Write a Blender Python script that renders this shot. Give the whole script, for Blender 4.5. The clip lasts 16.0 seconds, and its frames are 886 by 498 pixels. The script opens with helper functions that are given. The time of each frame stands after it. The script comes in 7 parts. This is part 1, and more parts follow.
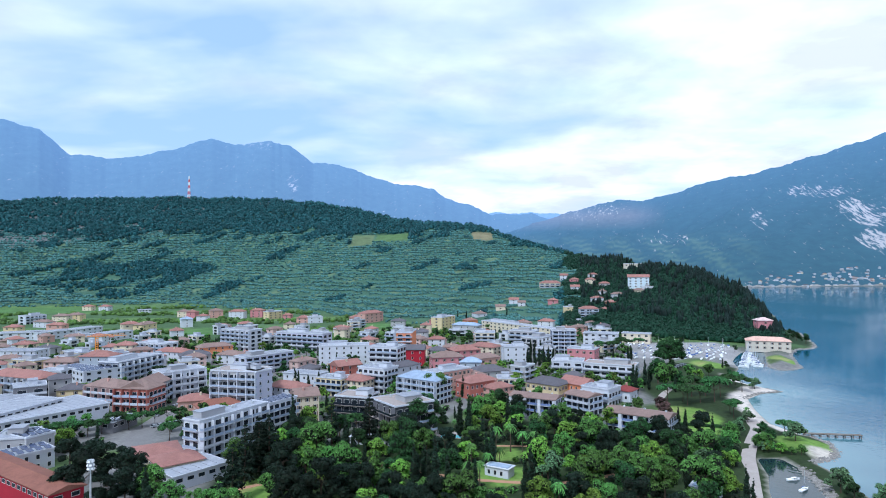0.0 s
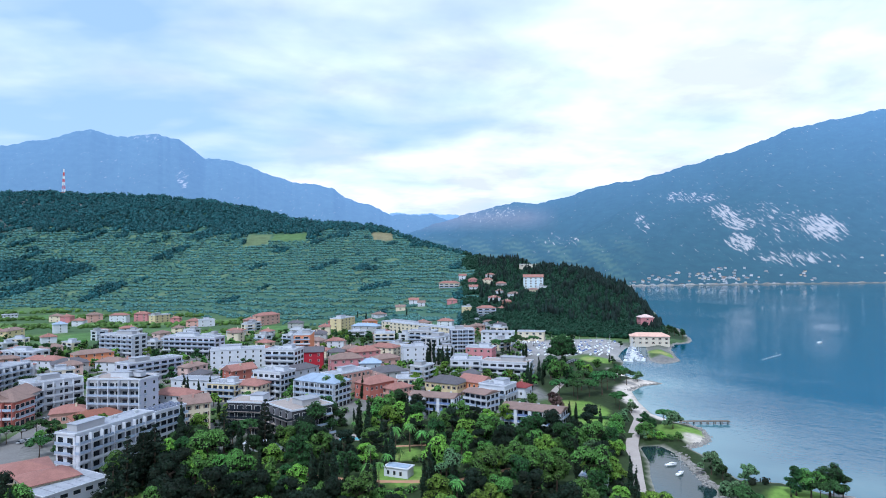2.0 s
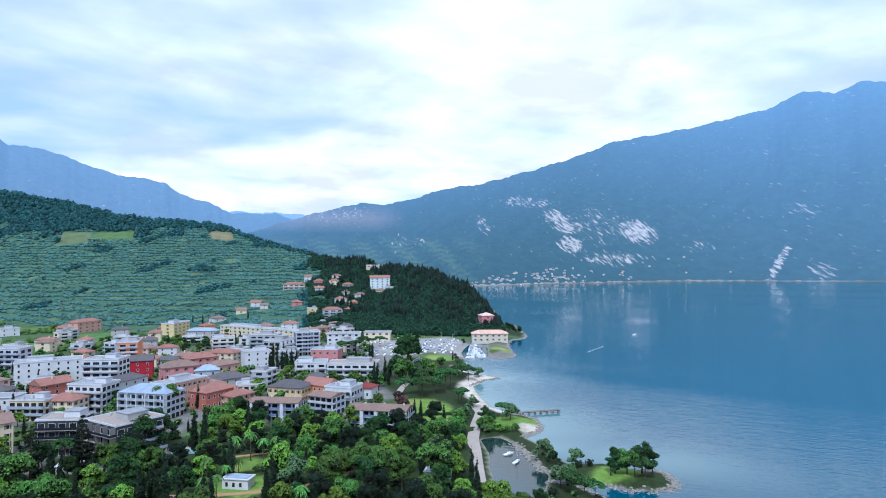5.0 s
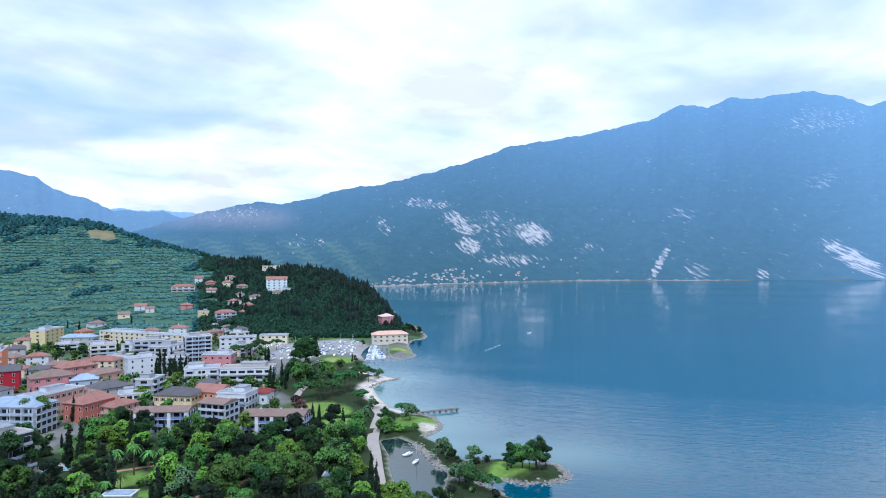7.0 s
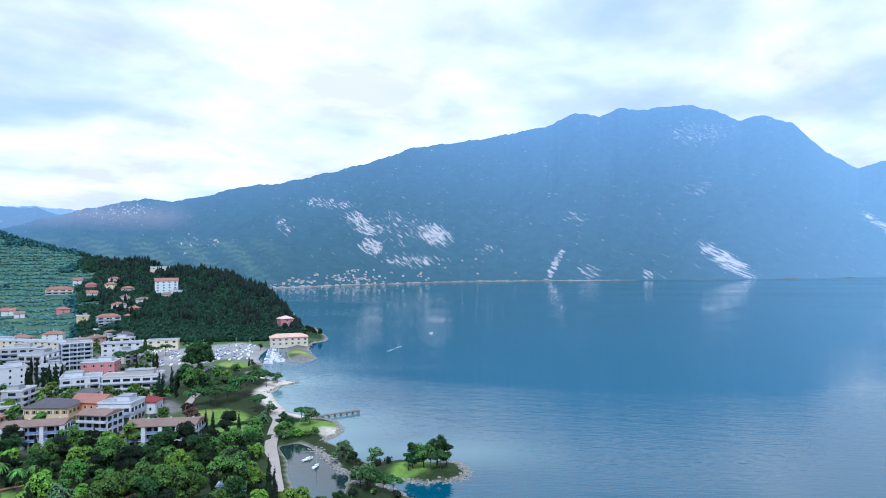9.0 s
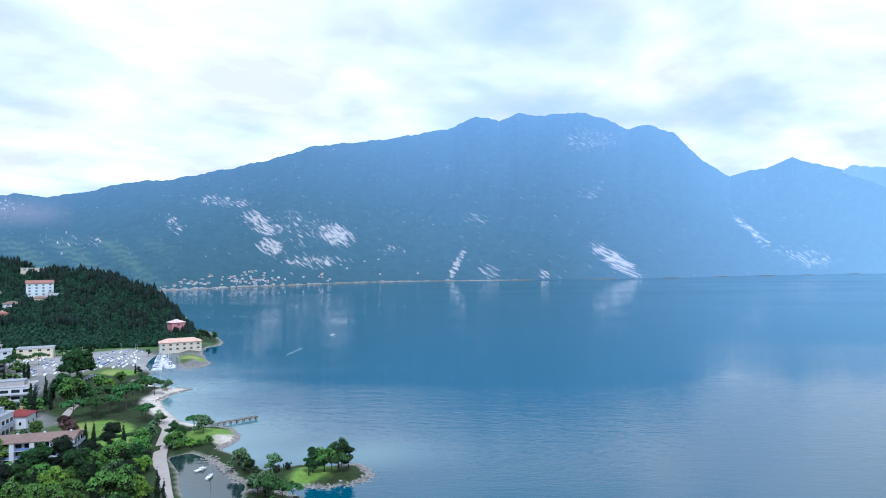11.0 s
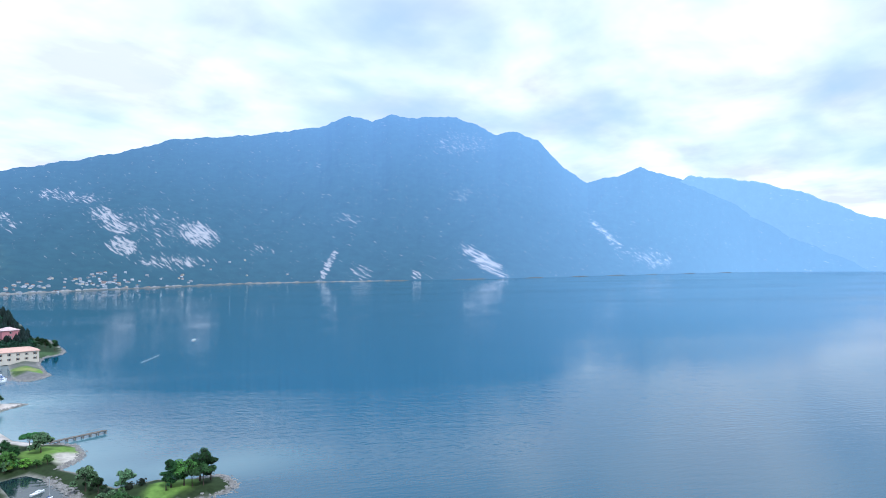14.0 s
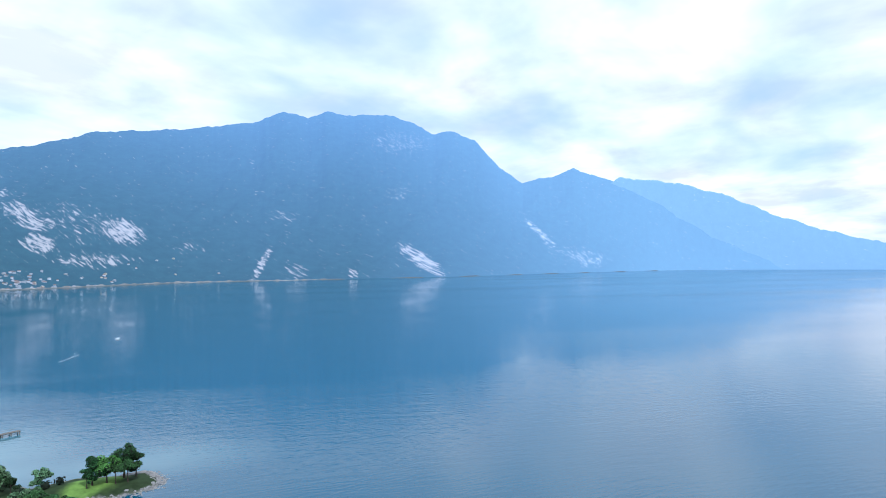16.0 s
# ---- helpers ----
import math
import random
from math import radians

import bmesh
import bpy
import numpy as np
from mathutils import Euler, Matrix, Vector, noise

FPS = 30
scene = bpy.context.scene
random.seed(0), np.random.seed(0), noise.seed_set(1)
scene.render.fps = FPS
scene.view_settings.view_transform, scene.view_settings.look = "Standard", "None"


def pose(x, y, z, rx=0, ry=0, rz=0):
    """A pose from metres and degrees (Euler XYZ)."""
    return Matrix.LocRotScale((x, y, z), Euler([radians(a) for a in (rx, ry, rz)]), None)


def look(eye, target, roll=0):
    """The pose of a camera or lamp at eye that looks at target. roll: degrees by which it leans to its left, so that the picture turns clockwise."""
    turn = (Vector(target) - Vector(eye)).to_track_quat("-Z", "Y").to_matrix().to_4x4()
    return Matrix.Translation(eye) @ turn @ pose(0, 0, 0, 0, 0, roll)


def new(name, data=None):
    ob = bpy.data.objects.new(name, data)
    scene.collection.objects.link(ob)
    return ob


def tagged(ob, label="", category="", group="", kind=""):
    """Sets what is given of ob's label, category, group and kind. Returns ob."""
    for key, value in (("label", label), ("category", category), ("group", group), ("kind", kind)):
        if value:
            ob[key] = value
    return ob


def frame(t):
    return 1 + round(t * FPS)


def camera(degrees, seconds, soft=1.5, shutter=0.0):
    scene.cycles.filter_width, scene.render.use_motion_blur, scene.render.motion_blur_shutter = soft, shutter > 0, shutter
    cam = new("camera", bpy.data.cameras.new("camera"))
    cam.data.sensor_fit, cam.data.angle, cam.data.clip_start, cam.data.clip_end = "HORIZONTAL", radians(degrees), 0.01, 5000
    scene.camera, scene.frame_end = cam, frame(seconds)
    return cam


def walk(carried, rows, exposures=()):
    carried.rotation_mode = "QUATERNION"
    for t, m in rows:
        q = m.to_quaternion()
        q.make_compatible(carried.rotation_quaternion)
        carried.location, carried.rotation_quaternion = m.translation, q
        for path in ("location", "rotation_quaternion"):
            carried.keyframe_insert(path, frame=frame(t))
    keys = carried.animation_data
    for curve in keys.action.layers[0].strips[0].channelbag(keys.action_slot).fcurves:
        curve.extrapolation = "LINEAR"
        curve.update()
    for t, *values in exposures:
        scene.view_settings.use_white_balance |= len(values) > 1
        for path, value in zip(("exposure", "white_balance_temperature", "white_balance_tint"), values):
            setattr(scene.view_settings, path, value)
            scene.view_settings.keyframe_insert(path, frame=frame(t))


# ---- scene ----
EYE = (0.0, 0.0, 80.0)  # a drone that hovers over the park and turns to its right, then sinks a little at the end
cam = camera(71.19, 16.0, soft=1.0)
# seconds, yaw, pitch, roll
TURN = [
    (0.0, -0.01, 1.21, -0.42),
    (0.5, -2.28, 1.22, -0.44),
    (1.0, -4.56, 1.20, -0.42),
    (1.5, -6.93, 1.21, -0.37),
    (2.0, -9.23, 1.19, -0.37),
    (2.5, -11.63, 1.18, -0.36),
    (3.0, -13.98, 1.19, -0.39),
    (3.5, -16.38, 1.19, -0.39),
    (4.0, -18.68, 1.17, -0.37),
    (6.5, -30.29, 1.20, -0.35),
    (7.0, -32.54, 1.19, -0.35),
    (7.5, -34.83, 1.20, -0.34),
    (8.0, -37.04, 1.20, -0.33),
    (8.5, -39.34, 1.22, -0.28),
    (9.0, -41.56, 1.22, -0.30),
    (11.5, -52.73, 1.22, -0.36),
    (12.0, -54.82, 1.23, -0.36),
    (12.5, -56.92, 1.23, -0.38),
    (13.0, -59.09, 1.23, -0.42),
    (13.5, -61.03, 1.22, -0.43),
    (14.0, -62.34, 1.21, -0.38),
    (14.5, -63.46, 1.20, -0.36),
    (15.0, -65.01, 1.19, -0.39),
    (15.5, -66.60, 1.16, -0.40),
    (16.0, -68.14, 1.12, -0.41),
]
SINK = {14.0: 0.3, 14.5: 1.0, 15.0: 2.25, 15.5: 3.45, 16.0: 4.7}
walk(cam, [(t, pose(EYE[0], EYE[1], EYE[2] - SINK.get(t, 0.0), 90 + pitch, -roll, yaw)) for t, yaw, pitch, roll in TURN],
     [(0.0, 0.30, 5650, 7), (16.0, 0.30, 5650, 7)])

# ---- sky and light: high thin overcast ----
world = bpy.data.worlds.new("world")
scene.world = world
world.use_nodes = True
wn, wl = world.node_tree.nodes, world.node_tree.links
wn.clear()


def wnode(kind, **values):
    n = wn.new(kind)
    for key, value in values.items():
        n.inputs[key.replace("_", " ")].default_value = value
    return n


def wmath(op, a, b=None):
    n = wn.new("ShaderNodeMath")
    n.operation = op
    for k, v in enumerate((a, b)):
        if v is None:
            continue
        if isinstance(v, (int, float)):
            n.inputs[k].default_value = v
        else:
            wl.new(v, n.inputs[k])
    return n.outputs[0]


sky = wn.new("ShaderNodeTexSky")
sky.sky_type, sky.sun_disc = "NISHITA", False
sky.sun_elevation, sky.sun_rotation = radians(52), radians(-148)
sky.air_density, sky.dust_density = 1.0, 1.5
blue = wn.new("ShaderNodeVectorMath")
blue.operation = "SCALE"
blue.inputs["Scale"].default_value = 0.10
wl.new(sky.outputs[0], blue.inputs[0])
way = wn.new("ShaderNodeTexCoord")
axes = wn.new("ShaderNodeSeparateXYZ")
wl.new(way.outputs["Generated"], axes.inputs[0])
lift = wmath("ADD", wmath("MAXIMUM", axes.outputs[2], 0.0), 0.16)
deck = wn.new("ShaderNodeCombineXYZ")  # a flat deck of cloud, seen in perspective
wl.new(wmath("DIVIDE", axes.outputs[0], lift), deck.inputs[0])
wl.new(wmath("DIVIDE", axes.outputs[1], lift), deck.inputs[1])
bend = wn.new("ShaderNodeMapping")
bend.inputs["Rotation"].default_value = (0, 0, radians(0))
bend.inputs["Scale"].default_value = (0.62, 0.85, 1.0)
bend.inputs["Location"].default_value = (3.1, 1.7, 0.0)
wl.new(deck.outputs[0], bend.inputs[0])
broad = wnode("ShaderNodeTexNoise", Scale=0.95, Detail=5.0, Roughness=0.5, Distortion=0.25)
wisps = wnode("ShaderNodeTexNoise", Scale=2.7, Detail=4.0, Roughness=0.45, Distortion=0.3)
wl.new(bend.outputs[0], broad.inputs["Vector"])
wl.new(bend.outputs[0], wisps.inputs["Vector"])
cover = wmath("ADD", wmath("MULTIPLY", broad.outputs[0], 0.58), wmath("MULTIPLY", wisps.outputs[0], 0.42))
veil = wn.new("ShaderNodeValToRGB")
veil.color_ramp.elements[0].position, veil.color_ramp.elements[1].position = 0.37, 0.61
veil.color_ramp.elements[0].color, veil.color_ramp.elements[1].color = (0.0, 0.0, 0.0, 1), (1, 1, 1, 1)
wl.new(wmath("ADD", cover, wmath("MULTIPLY", axes.outputs[0], 0.055)), veil.inputs[0])  # closer cloud over the lake to the east
# the cloud is thinnest, and brightest, over the lake
toward = wn.new("ShaderNodeVectorMath")
toward.operation = "DOT_PRODUCT"
toward.inputs[1].default_value = Vector((math.sin(radians(40)), math.cos(radians(40)), 0.75)).normalized()
wl.new(way.outputs["Generated"], toward.inputs[0])
glow = wmath("POWER", wmath("MAXIMUM", toward.outputs["Value"], 0.0), 20.0)
bright = wn.new("ShaderNodeMix")
bright.data_type = "RGBA"
bright.inputs[6].default_value, bright.inputs[7].default_value = (0.72, 0.725, 0.84, 1), (1.03, 1.04, 1.07, 1)
folds = wnode("ShaderNodeTexNoise", Scale=1.9, Detail=5.0, Roughness=0.55, Distortion=0.2)  # thicker, lilac-grey folds of the cloud
wl.new(deck.outputs[0], folds.inputs["Vector"])
thin = wn.new("ShaderNodeMapRange")
thin.inputs["From Min"].default_value, thin.inputs["From Max"].default_value = 0.36, 0.60
wl.new(folds.outputs[0], thin.inputs["Value"])
wl.new(wmath("MINIMUM", wmath("ADD", thin.outputs[0], wmath("MULTIPLY", glow, 0.45)), 1.0), bright.inputs[0])
mixed = wn.new("ShaderNodeMix")
mixed.data_type = "RGBA"
wl.new(wmath("MINIMUM", wmath("ADD", veil.outputs[0], wmath("MULTIPLY", glow, 0.45)), 1.0), mixed.inputs[0])
pale = wn.new("ShaderNodeMix")  # thin haze in the gaps
pale.data_type = "RGBA"
pale.inputs[0].default_value = 0.72
pale.inputs[7].default_value = (0.47, 0.65, 0.92, 1)
wl.new(blue.outputs[0], pale.inputs[6])
wl.new(pale.outputs[2], mixed.inputs[6])
wl.new(bright.outputs[2], mixed.inputs[7])
ground_fade = wn.new("ShaderNodeBackground")
ground_fade.inputs["Strength"].default_value = 1.0
wl.new(mixed.outputs[2], ground_fade.inputs["Color"])
wout = wn.new("ShaderNodeOutputWorld")
wl.new(ground_fade.outputs[0], wout.inputs[0])

sun = new("sun", bpy.data.lights.new("sun", "SUN"))
sun.data.energy, sun.data.angle, sun.data.color = 2.45, radians(7), (1.0, 0.975, 0.94)
sun.matrix_world = look((-330, -520, 790), (0, 0, 0))

# ---- materials ----
def material(name, colour, rough=0.8, metal=0.0, vary=0.25, scale=0.6, fine_scale=6.0, bump=0.0, random=0.0, island=0.0, spec=0.3, glass=0.0):
    """Two scales of mottling over one base colour, with optional relief and a tint that differs by object or by island."""
    m = bpy.data.materials.new(name)
    m.use_nodes = True
    n, l = m.node_tree.nodes, m.node_tree.links
    b = n["Principled BSDF"]
    b.inputs["Roughness"].default_value, b.inputs["Metallic"].default_value = rough, metal
    b.inputs["Specular IOR Level"].default_value = spec
    where = n.new("ShaderNodeTexCoord")
    big, small = n.new("ShaderNodeTexNoise"), n.new("ShaderNodeTexNoise")
    big.inputs["Scale"].default_value, small.inputs["Scale"].default_value = scale, fine_scale
    big.inputs["Detail"].default_value, small.inputs["Detail"].default_value = 3, 3
    for t in (big, small):
        l.new(where.outputs["Object"], t.inputs["Vector"])
    total = n.new("ShaderNodeMath")
    total.operation = "ADD"
    l.new(big.outputs[0], total.inputs[0])
    l.new(small.outputs[0], total.inputs[1])
    last = total.outputs[0]
    if random or island:
        src = n.new("ShaderNodeObjectInfo") if random else n.new("ShaderNodeNewGeometry")
        k = n.new("ShaderNodeMath")
        k.operation = "MULTIPLY_ADD"
        l.new(src.outputs["Random" if random else "Random Per Island"], k.inputs[0])
        k.inputs[1].default_value = 2 * (random or island)
        l.new(last, k.inputs[2])
        shift = n.new("ShaderNodeMath")
        shift.operation = "SUBTRACT"
        l.new(k.outputs[0], shift.inputs[0])
        shift.inputs[1].default_value = random or island
        last = shift.outputs[0]
    ramp = n.new("ShaderNodeMapRange")
    ramp.inputs["From Min"].default_value, ramp.inputs["From Max"].default_value = 0.55, 1.45
    ramp.inputs["To Min"].default_value, ramp.inputs["To Max"].default_value = 1 - vary, 1 + vary
    ramp.clamp = False
    l.new(last, ramp.inputs["Value"])
    mul = n.new("ShaderNodeVectorMath")
    mul.operation = "SCALE"
    mul.inputs[0].default_value = colour[:3]
    l.new(ramp.outputs[0], mul.inputs["Scale"])
    l.new(mul.outputs[0], b.inputs["Base Color"])
    if bump:
        bp = n.new("ShaderNodeBump")
        bp.inputs["Strength"].default_value, bp.inputs["Distance"].default_value = bump, 0.05
        l.new(small.outputs[0], bp.inputs["Height"])
        l.new(bp.outputs[0], b.inputs["Normal"])
    return m


def tint(v):
    """An sRGB triple from 0 to 255 as linear base colour."""
    return tuple((c / 255) ** 2.2 for c in v)


# white leans blue: airlight over the town is put into its colour
WALLS = {
    "white": (204, 208, 218), "cream": (218, 206, 182), "yellow": (212, 194, 154), "pink": (196, 132, 138), "pinkpale": (214, 184, 178),
    "salmon": (204, 160, 150), "crimson": (165, 42, 58), "orange": (222, 142, 104), "grey": (172, 172, 176), "greydark": (124, 124, 130),
    "slate": (112, 120, 138), "lilac": (190, 192, 212), "dark": (66, 68, 74), "brick": (176, 106, 96), "bluewhite": (196, 206, 226),
    "bluegreywall": (168, 178, 190), "iceblue": (208, 224, 234), "stone": (206, 198, 184)}
WALL = {k: material("plaster_" + k, tint([0.93 * q for q in v]), 0.85, vary=0.12, scale=0.25, fine_scale=2.5, bump=0.2) for k, v in WALLS.items()}
ROOFS = {"tile": (142, 102, 95), "rust": (126, 84, 72), "brown": (126, 106, 100), "dark": (88, 86, 92), "bluegrey": (140, 156, 178),
         "maroon": (122, 58, 58), "palered": (196, 160, 146), "palepink": (206, 180, 178), "pale": (142, 146, 156)}
ROOF = {k: material("roof_" + k, tint(v), 0.8, vary=0.28, scale=0.35, fine_scale=2.2, bump=0.5, random=0.12) for k, v in ROOFS.items()}
M_SLAB = material("balcony_concrete", tint((186, 190, 200)), 0.8, vary=0.1, scale=0.5)
M_RAIL = material("railing_panel", tint((150, 164, 186)), 0.4, vary=0.1, random=0.3)
M_BLUE = material("blue_railing", tint((112, 130, 176)), 0.5, vary=0.12)
M_FRAME = material("window_frame", tint((206, 206, 204)), 0.6, vary=0.08, random=0.2)
M_GLASS = material("window_glass", (0.018, 0.024, 0.034), 0.12, vary=0.3, spec=0.4, random=0.35)
M_SHUTTER = material("shutter", tint((112, 92, 78)), 0.7, vary=0.15, random=0.3)
M_SOLAR = material("solar_panel", (0.03, 0.045, 0.10), 0.15, vary=0.2, spec=0.8)
M_STONE = material("terrace_stone", tint((150, 140, 136)), 0.8, vary=0.2)
M_BARK = material("bark", (0.075, 0.055, 0.04), 0.9, vary=0.35, scale=1.5, fine_scale=9)
M_TIMBER = material("grey_timber", (0.16, 0.14, 0.12), 0.8, vary=0.3)
M_ROCK = material("shore_rock", (0.21, 0.20, 0.19), 0.85, vary=0.35, scale=0.4, fine_scale=3, island=0.3, bump=0.4)
M_HULL = material("white_hull", tint((228, 230, 232)), 0.35, vary=0.06, random=0.15, spec=0.5)
M_COVER = material("blue_boat_cover", tint((60, 84, 140)), 0.8, vary=0.15, random=0.3)
M_ALU = material("mast_metal", tint((190, 194, 198)), 0.4, metal=0.4, vary=0.1)
M_PAVE = material("pale_paving", (0.36, 0.32, 0.30), 0.9, vary=0.16, scale=0.25, fine_scale=1.5)
M_ASPHALT = material("asphalt", (0.17, 0.165, 0.165), 0.9, vary=0.2, scale=0.15, fine_scale=1.2)
M_PATH = material("red_earth_path", (0.40, 0.22, 0.14), 0.9, vary=0.18, scale=0.3)
M_POOL = material("pool_water", (0.10, 0.55, 0.62), 0.1, vary=0.05, spec=0.5)


def leaf_material(name, colour, island=0.5, random=0.25, rough=0.6):
    m = material(name, colour, rough, vary=0.42, scale=0.16, fine_scale=1.2, island=island, spec=0.15)
    n, l = m.node_tree.nodes, m.node_tree.links
    b = n["Principled BSDF"]
    info, hue = n.new("ShaderNodeObjectInfo"), n.new("ShaderNodeHueSaturation")
    src = b.inputs["Base Color"].links[0].from_socket
    span = n.new("ShaderNodeMapRange")
    span.inputs["To Min"].default_value, span.inputs["To Max"].default_value = 1 - 1.6 * random, 1 + 1.6 * random
    l.new(info.outputs["Random"], span.inputs["Value"])
    l.new(span.outputs[0], hue.inputs["Value"])
    span2 = n.new("ShaderNodeMapRange")
    span2.inputs["To Min"].default_value, span2.inputs["To Max"].default_value = 0.485, 0.52
    l.new(info.outputs["Random"], span2.inputs["Value"])
    l.new(span2.outputs[0], hue.inputs["Hue"])
    l.new(src, hue.inputs["Color"])
    l.new(hue.outputs[0], b.inputs["Base Color"])
    return m


LEAF = {"bright": leaf_material("bright_leaves", (0.145, 0.265, 0.040)), "green": leaf_material("green_leaves", (0.085, 0.19, 0.042)),
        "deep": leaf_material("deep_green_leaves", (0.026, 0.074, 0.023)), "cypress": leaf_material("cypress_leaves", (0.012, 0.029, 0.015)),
        "pine": leaf_material("pine_needles", (0.045, 0.115, 0.036)), "silver": leaf_material("silver_leaves", (0.10, 0.175, 0.085)),
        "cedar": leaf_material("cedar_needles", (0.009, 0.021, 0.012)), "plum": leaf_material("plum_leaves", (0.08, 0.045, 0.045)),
        # olive and hill wood lean blue: distance haze put into their leaf colours
        "olive": leaf_material("hazed_olive_leaves", (0.050, 0.128, 0.118)), "wood": leaf_material("hazed_wood_leaves", (0.024, 0.096, 0.110)),
        "spur": leaf_material("spur_wood_leaves", (0.013, 0.046, 0.026)),
        "hillcypress": leaf_material("hill_cypress_leaves", (0.006, 0.018, 0.015))}
# twig colour taken near black to paint the shade within the crowns
M_TWIG_SHADE = material("inner_twig_shade", (0.009, 0.014, 0.007), 0.95, vary=0.3)

# ---- the lie of the land: plan in metres, camera over the origin, lake level 0 ----
LAKE = [(639, 1357), (877, 1798), (986, 1854), (1087, 1809), (1354, 1797), (1789, 1789), (2273, 1420), (2689, 1086),
        (3105, 890), (3862, 543), (4599, 80), (5172, -544), (4587, -3212), (964, -1149), (217, -125), (145, 39), (146, 131)]
SHORE = [(132, 169), (132, 176), (134, 183), (139, 182), (145, 173), (156, 168), (162, 170), (166, 174), (169, 183),
         (163, 188), (155, 201), (148, 204), (142, 206), (143, 218), (146, 236), (145, 245), (153, 248), (161, 254),
         (167, 271), (165, 282), (162, 287), (159, 304), (165, 329), (174, 356), (189, 371), (204, 375), (201, 385),
         (194, 405), (203, 434), (217, 457)]
HARBOUR = [(228, 490), (241, 512), (258, 537), (278, 539), (254, 489), (243, 463), (245, 448), (262, 457), (270, 474),
           (289, 516), (311, 548), (332, 558), (352, 591), (387, 674), (393, 719), (469, 877), (534, 1033)]
WATER = np.array(LAKE + SHORE + HARBOUR, float)
POND = np.array([(126, 251), (135, 250), (136, 236), (130, 213), (128, 198), (120, 188), (111, 178), (99, 184),
                 (105, 197), (112, 215), (120, 231)], float)


def outline_distance(px, py, ring):
    """Signed distance to a closed outline, positive inside."""
    best, inside = np.full(px.shape, 1e12), np.zeros(px.shape, bool)
    for (ax, ay), (bx, by) in zip(ring, np.roll(ring, -1, 0)):
        ex, ey = bx - ax, by - ay
        s = np.clip(((px - ax) * ex + (py - ay) * ey) / (ex * ex + ey * ey + 1e-9), 0, 1)
        best = np.minimum(best, (px - ax - s * ex) ** 2 + (py - ay - s * ey) ** 2)
        if ay != by:
            inside ^= ((ay > py) != (by > py)) & (px < ex * (py - ay) / ey + ax)
    return np.where(inside, 1, -1) * np.sqrt(best)


# the long hill: bearing, foot distance, ridge distance, ridge height
HILL = np.array([(-75, 1500, 2600, 260), (-45, 1450, 2500, 285), (-35.6, 1400, 2400, 284), (-31.6, 1350, 2350, 292), (-25, 1280, 2250, 298),
                 (-18.4, 1100, 2100, 288), (-11.5, 950, 1950, 262), (-4.4, 780, 1750, 202), (2.4, 770, 1600, 174),
                 (7.1, 750, 1450, 130), (11.2, 700, 1250, 95), (16.1, 670, 1080, 76), (22.2, 650, 930, 60),
                 (25.5, 640, 860, 42), (27.2, 640, 780, 20), (28.4, 650, 740, 3)], float)


def hill_parts(px, py):
    far = np.hypot(px, py)
    bearing = np.degrees(np.arctan2(px, py))
    foot, top, high = [np.interp(bearing, HILL[:, 0], HILL[:, k]) for k in (1, 2, 3)]
    s = (far - foot) / (top - foot)
    return far, bearing, s, high, top


def fine(px, py, size):
    """Cheap smooth waves that stand in for uneven ground, -1 to 1."""
    a, b = px / size, py / size
    return (np.sin(1.7 * a + 0.9 * np.sin(1.3 * b)) + np.sin(1.9 * b + 1.1 * np.sin(0.8 * a + 2)) + np.sin(2.9 * a - 2.3 * b)) / 3


def land_height(px, py):
    px, py = np.asarray(px, float), np.asarray(py, float)
    far, bearing, s, high, top = hill_parts(px, py)
    inland = np.minimum(-outline_distance(px, py, WATER), -outline_distance(px, py, POND))
    shore = np.clip(0.22 * inland, -6, 2.5)
    up = np.clip(s, 0, 1)
    rise = (high - 2.5) * (0.25 * up + 0.75 * up ** 1.5)
    down = np.clip(1 - (far - top) / (0.4 * np.maximum(high, 20) + 250), 0, 1)
    rise = np.where(s > 1, (high - 2.5) * down ** 1.5, rise)
    rise = np.where(s > 0, rise + np.clip(s * 6, 0, 1) * np.clip(high / 60, 0, 1) * down * (4.0 * fine(px, py, 90) + 1.5 * fine(px, py, 31)), 0)
    rise = rise * np.clip((29.0 - bearing) / 1.5, 0, 1)
    step = 7.0
    frac = rise / step - np.floor(rise / step)
    terraced = step * (np.floor(rise / step) + np.clip((frac - 0.55) / 0.45, 0, 1) * 0.55 + 0.45 * frac)
    rise = np.where((rise > 6) & (bearing < 11), terraced, rise)
    return shore + np.maximum(rise, 0) * np.clip(inland / 30, 0, 1)


def mesh_object(name, verts, faces, mats, parent=None, smooth=False, index=None):
    me = bpy.data.meshes.new(name)
    me.from_pydata([tuple(v) for v in verts], [], [tuple(f) for f in faces])
    for m in mats:
        me.materials.append(m)
    if index is not None:
        me.polygons.foreach_set("material_index", np.asarray(index, np.int32))
    if smooth:
        me.polygons.foreach_set("use_smooth", np.ones(len(me.polygons), bool))
    ob = new(name, me)
    if parent:
        ob.parent = parent
    return ob


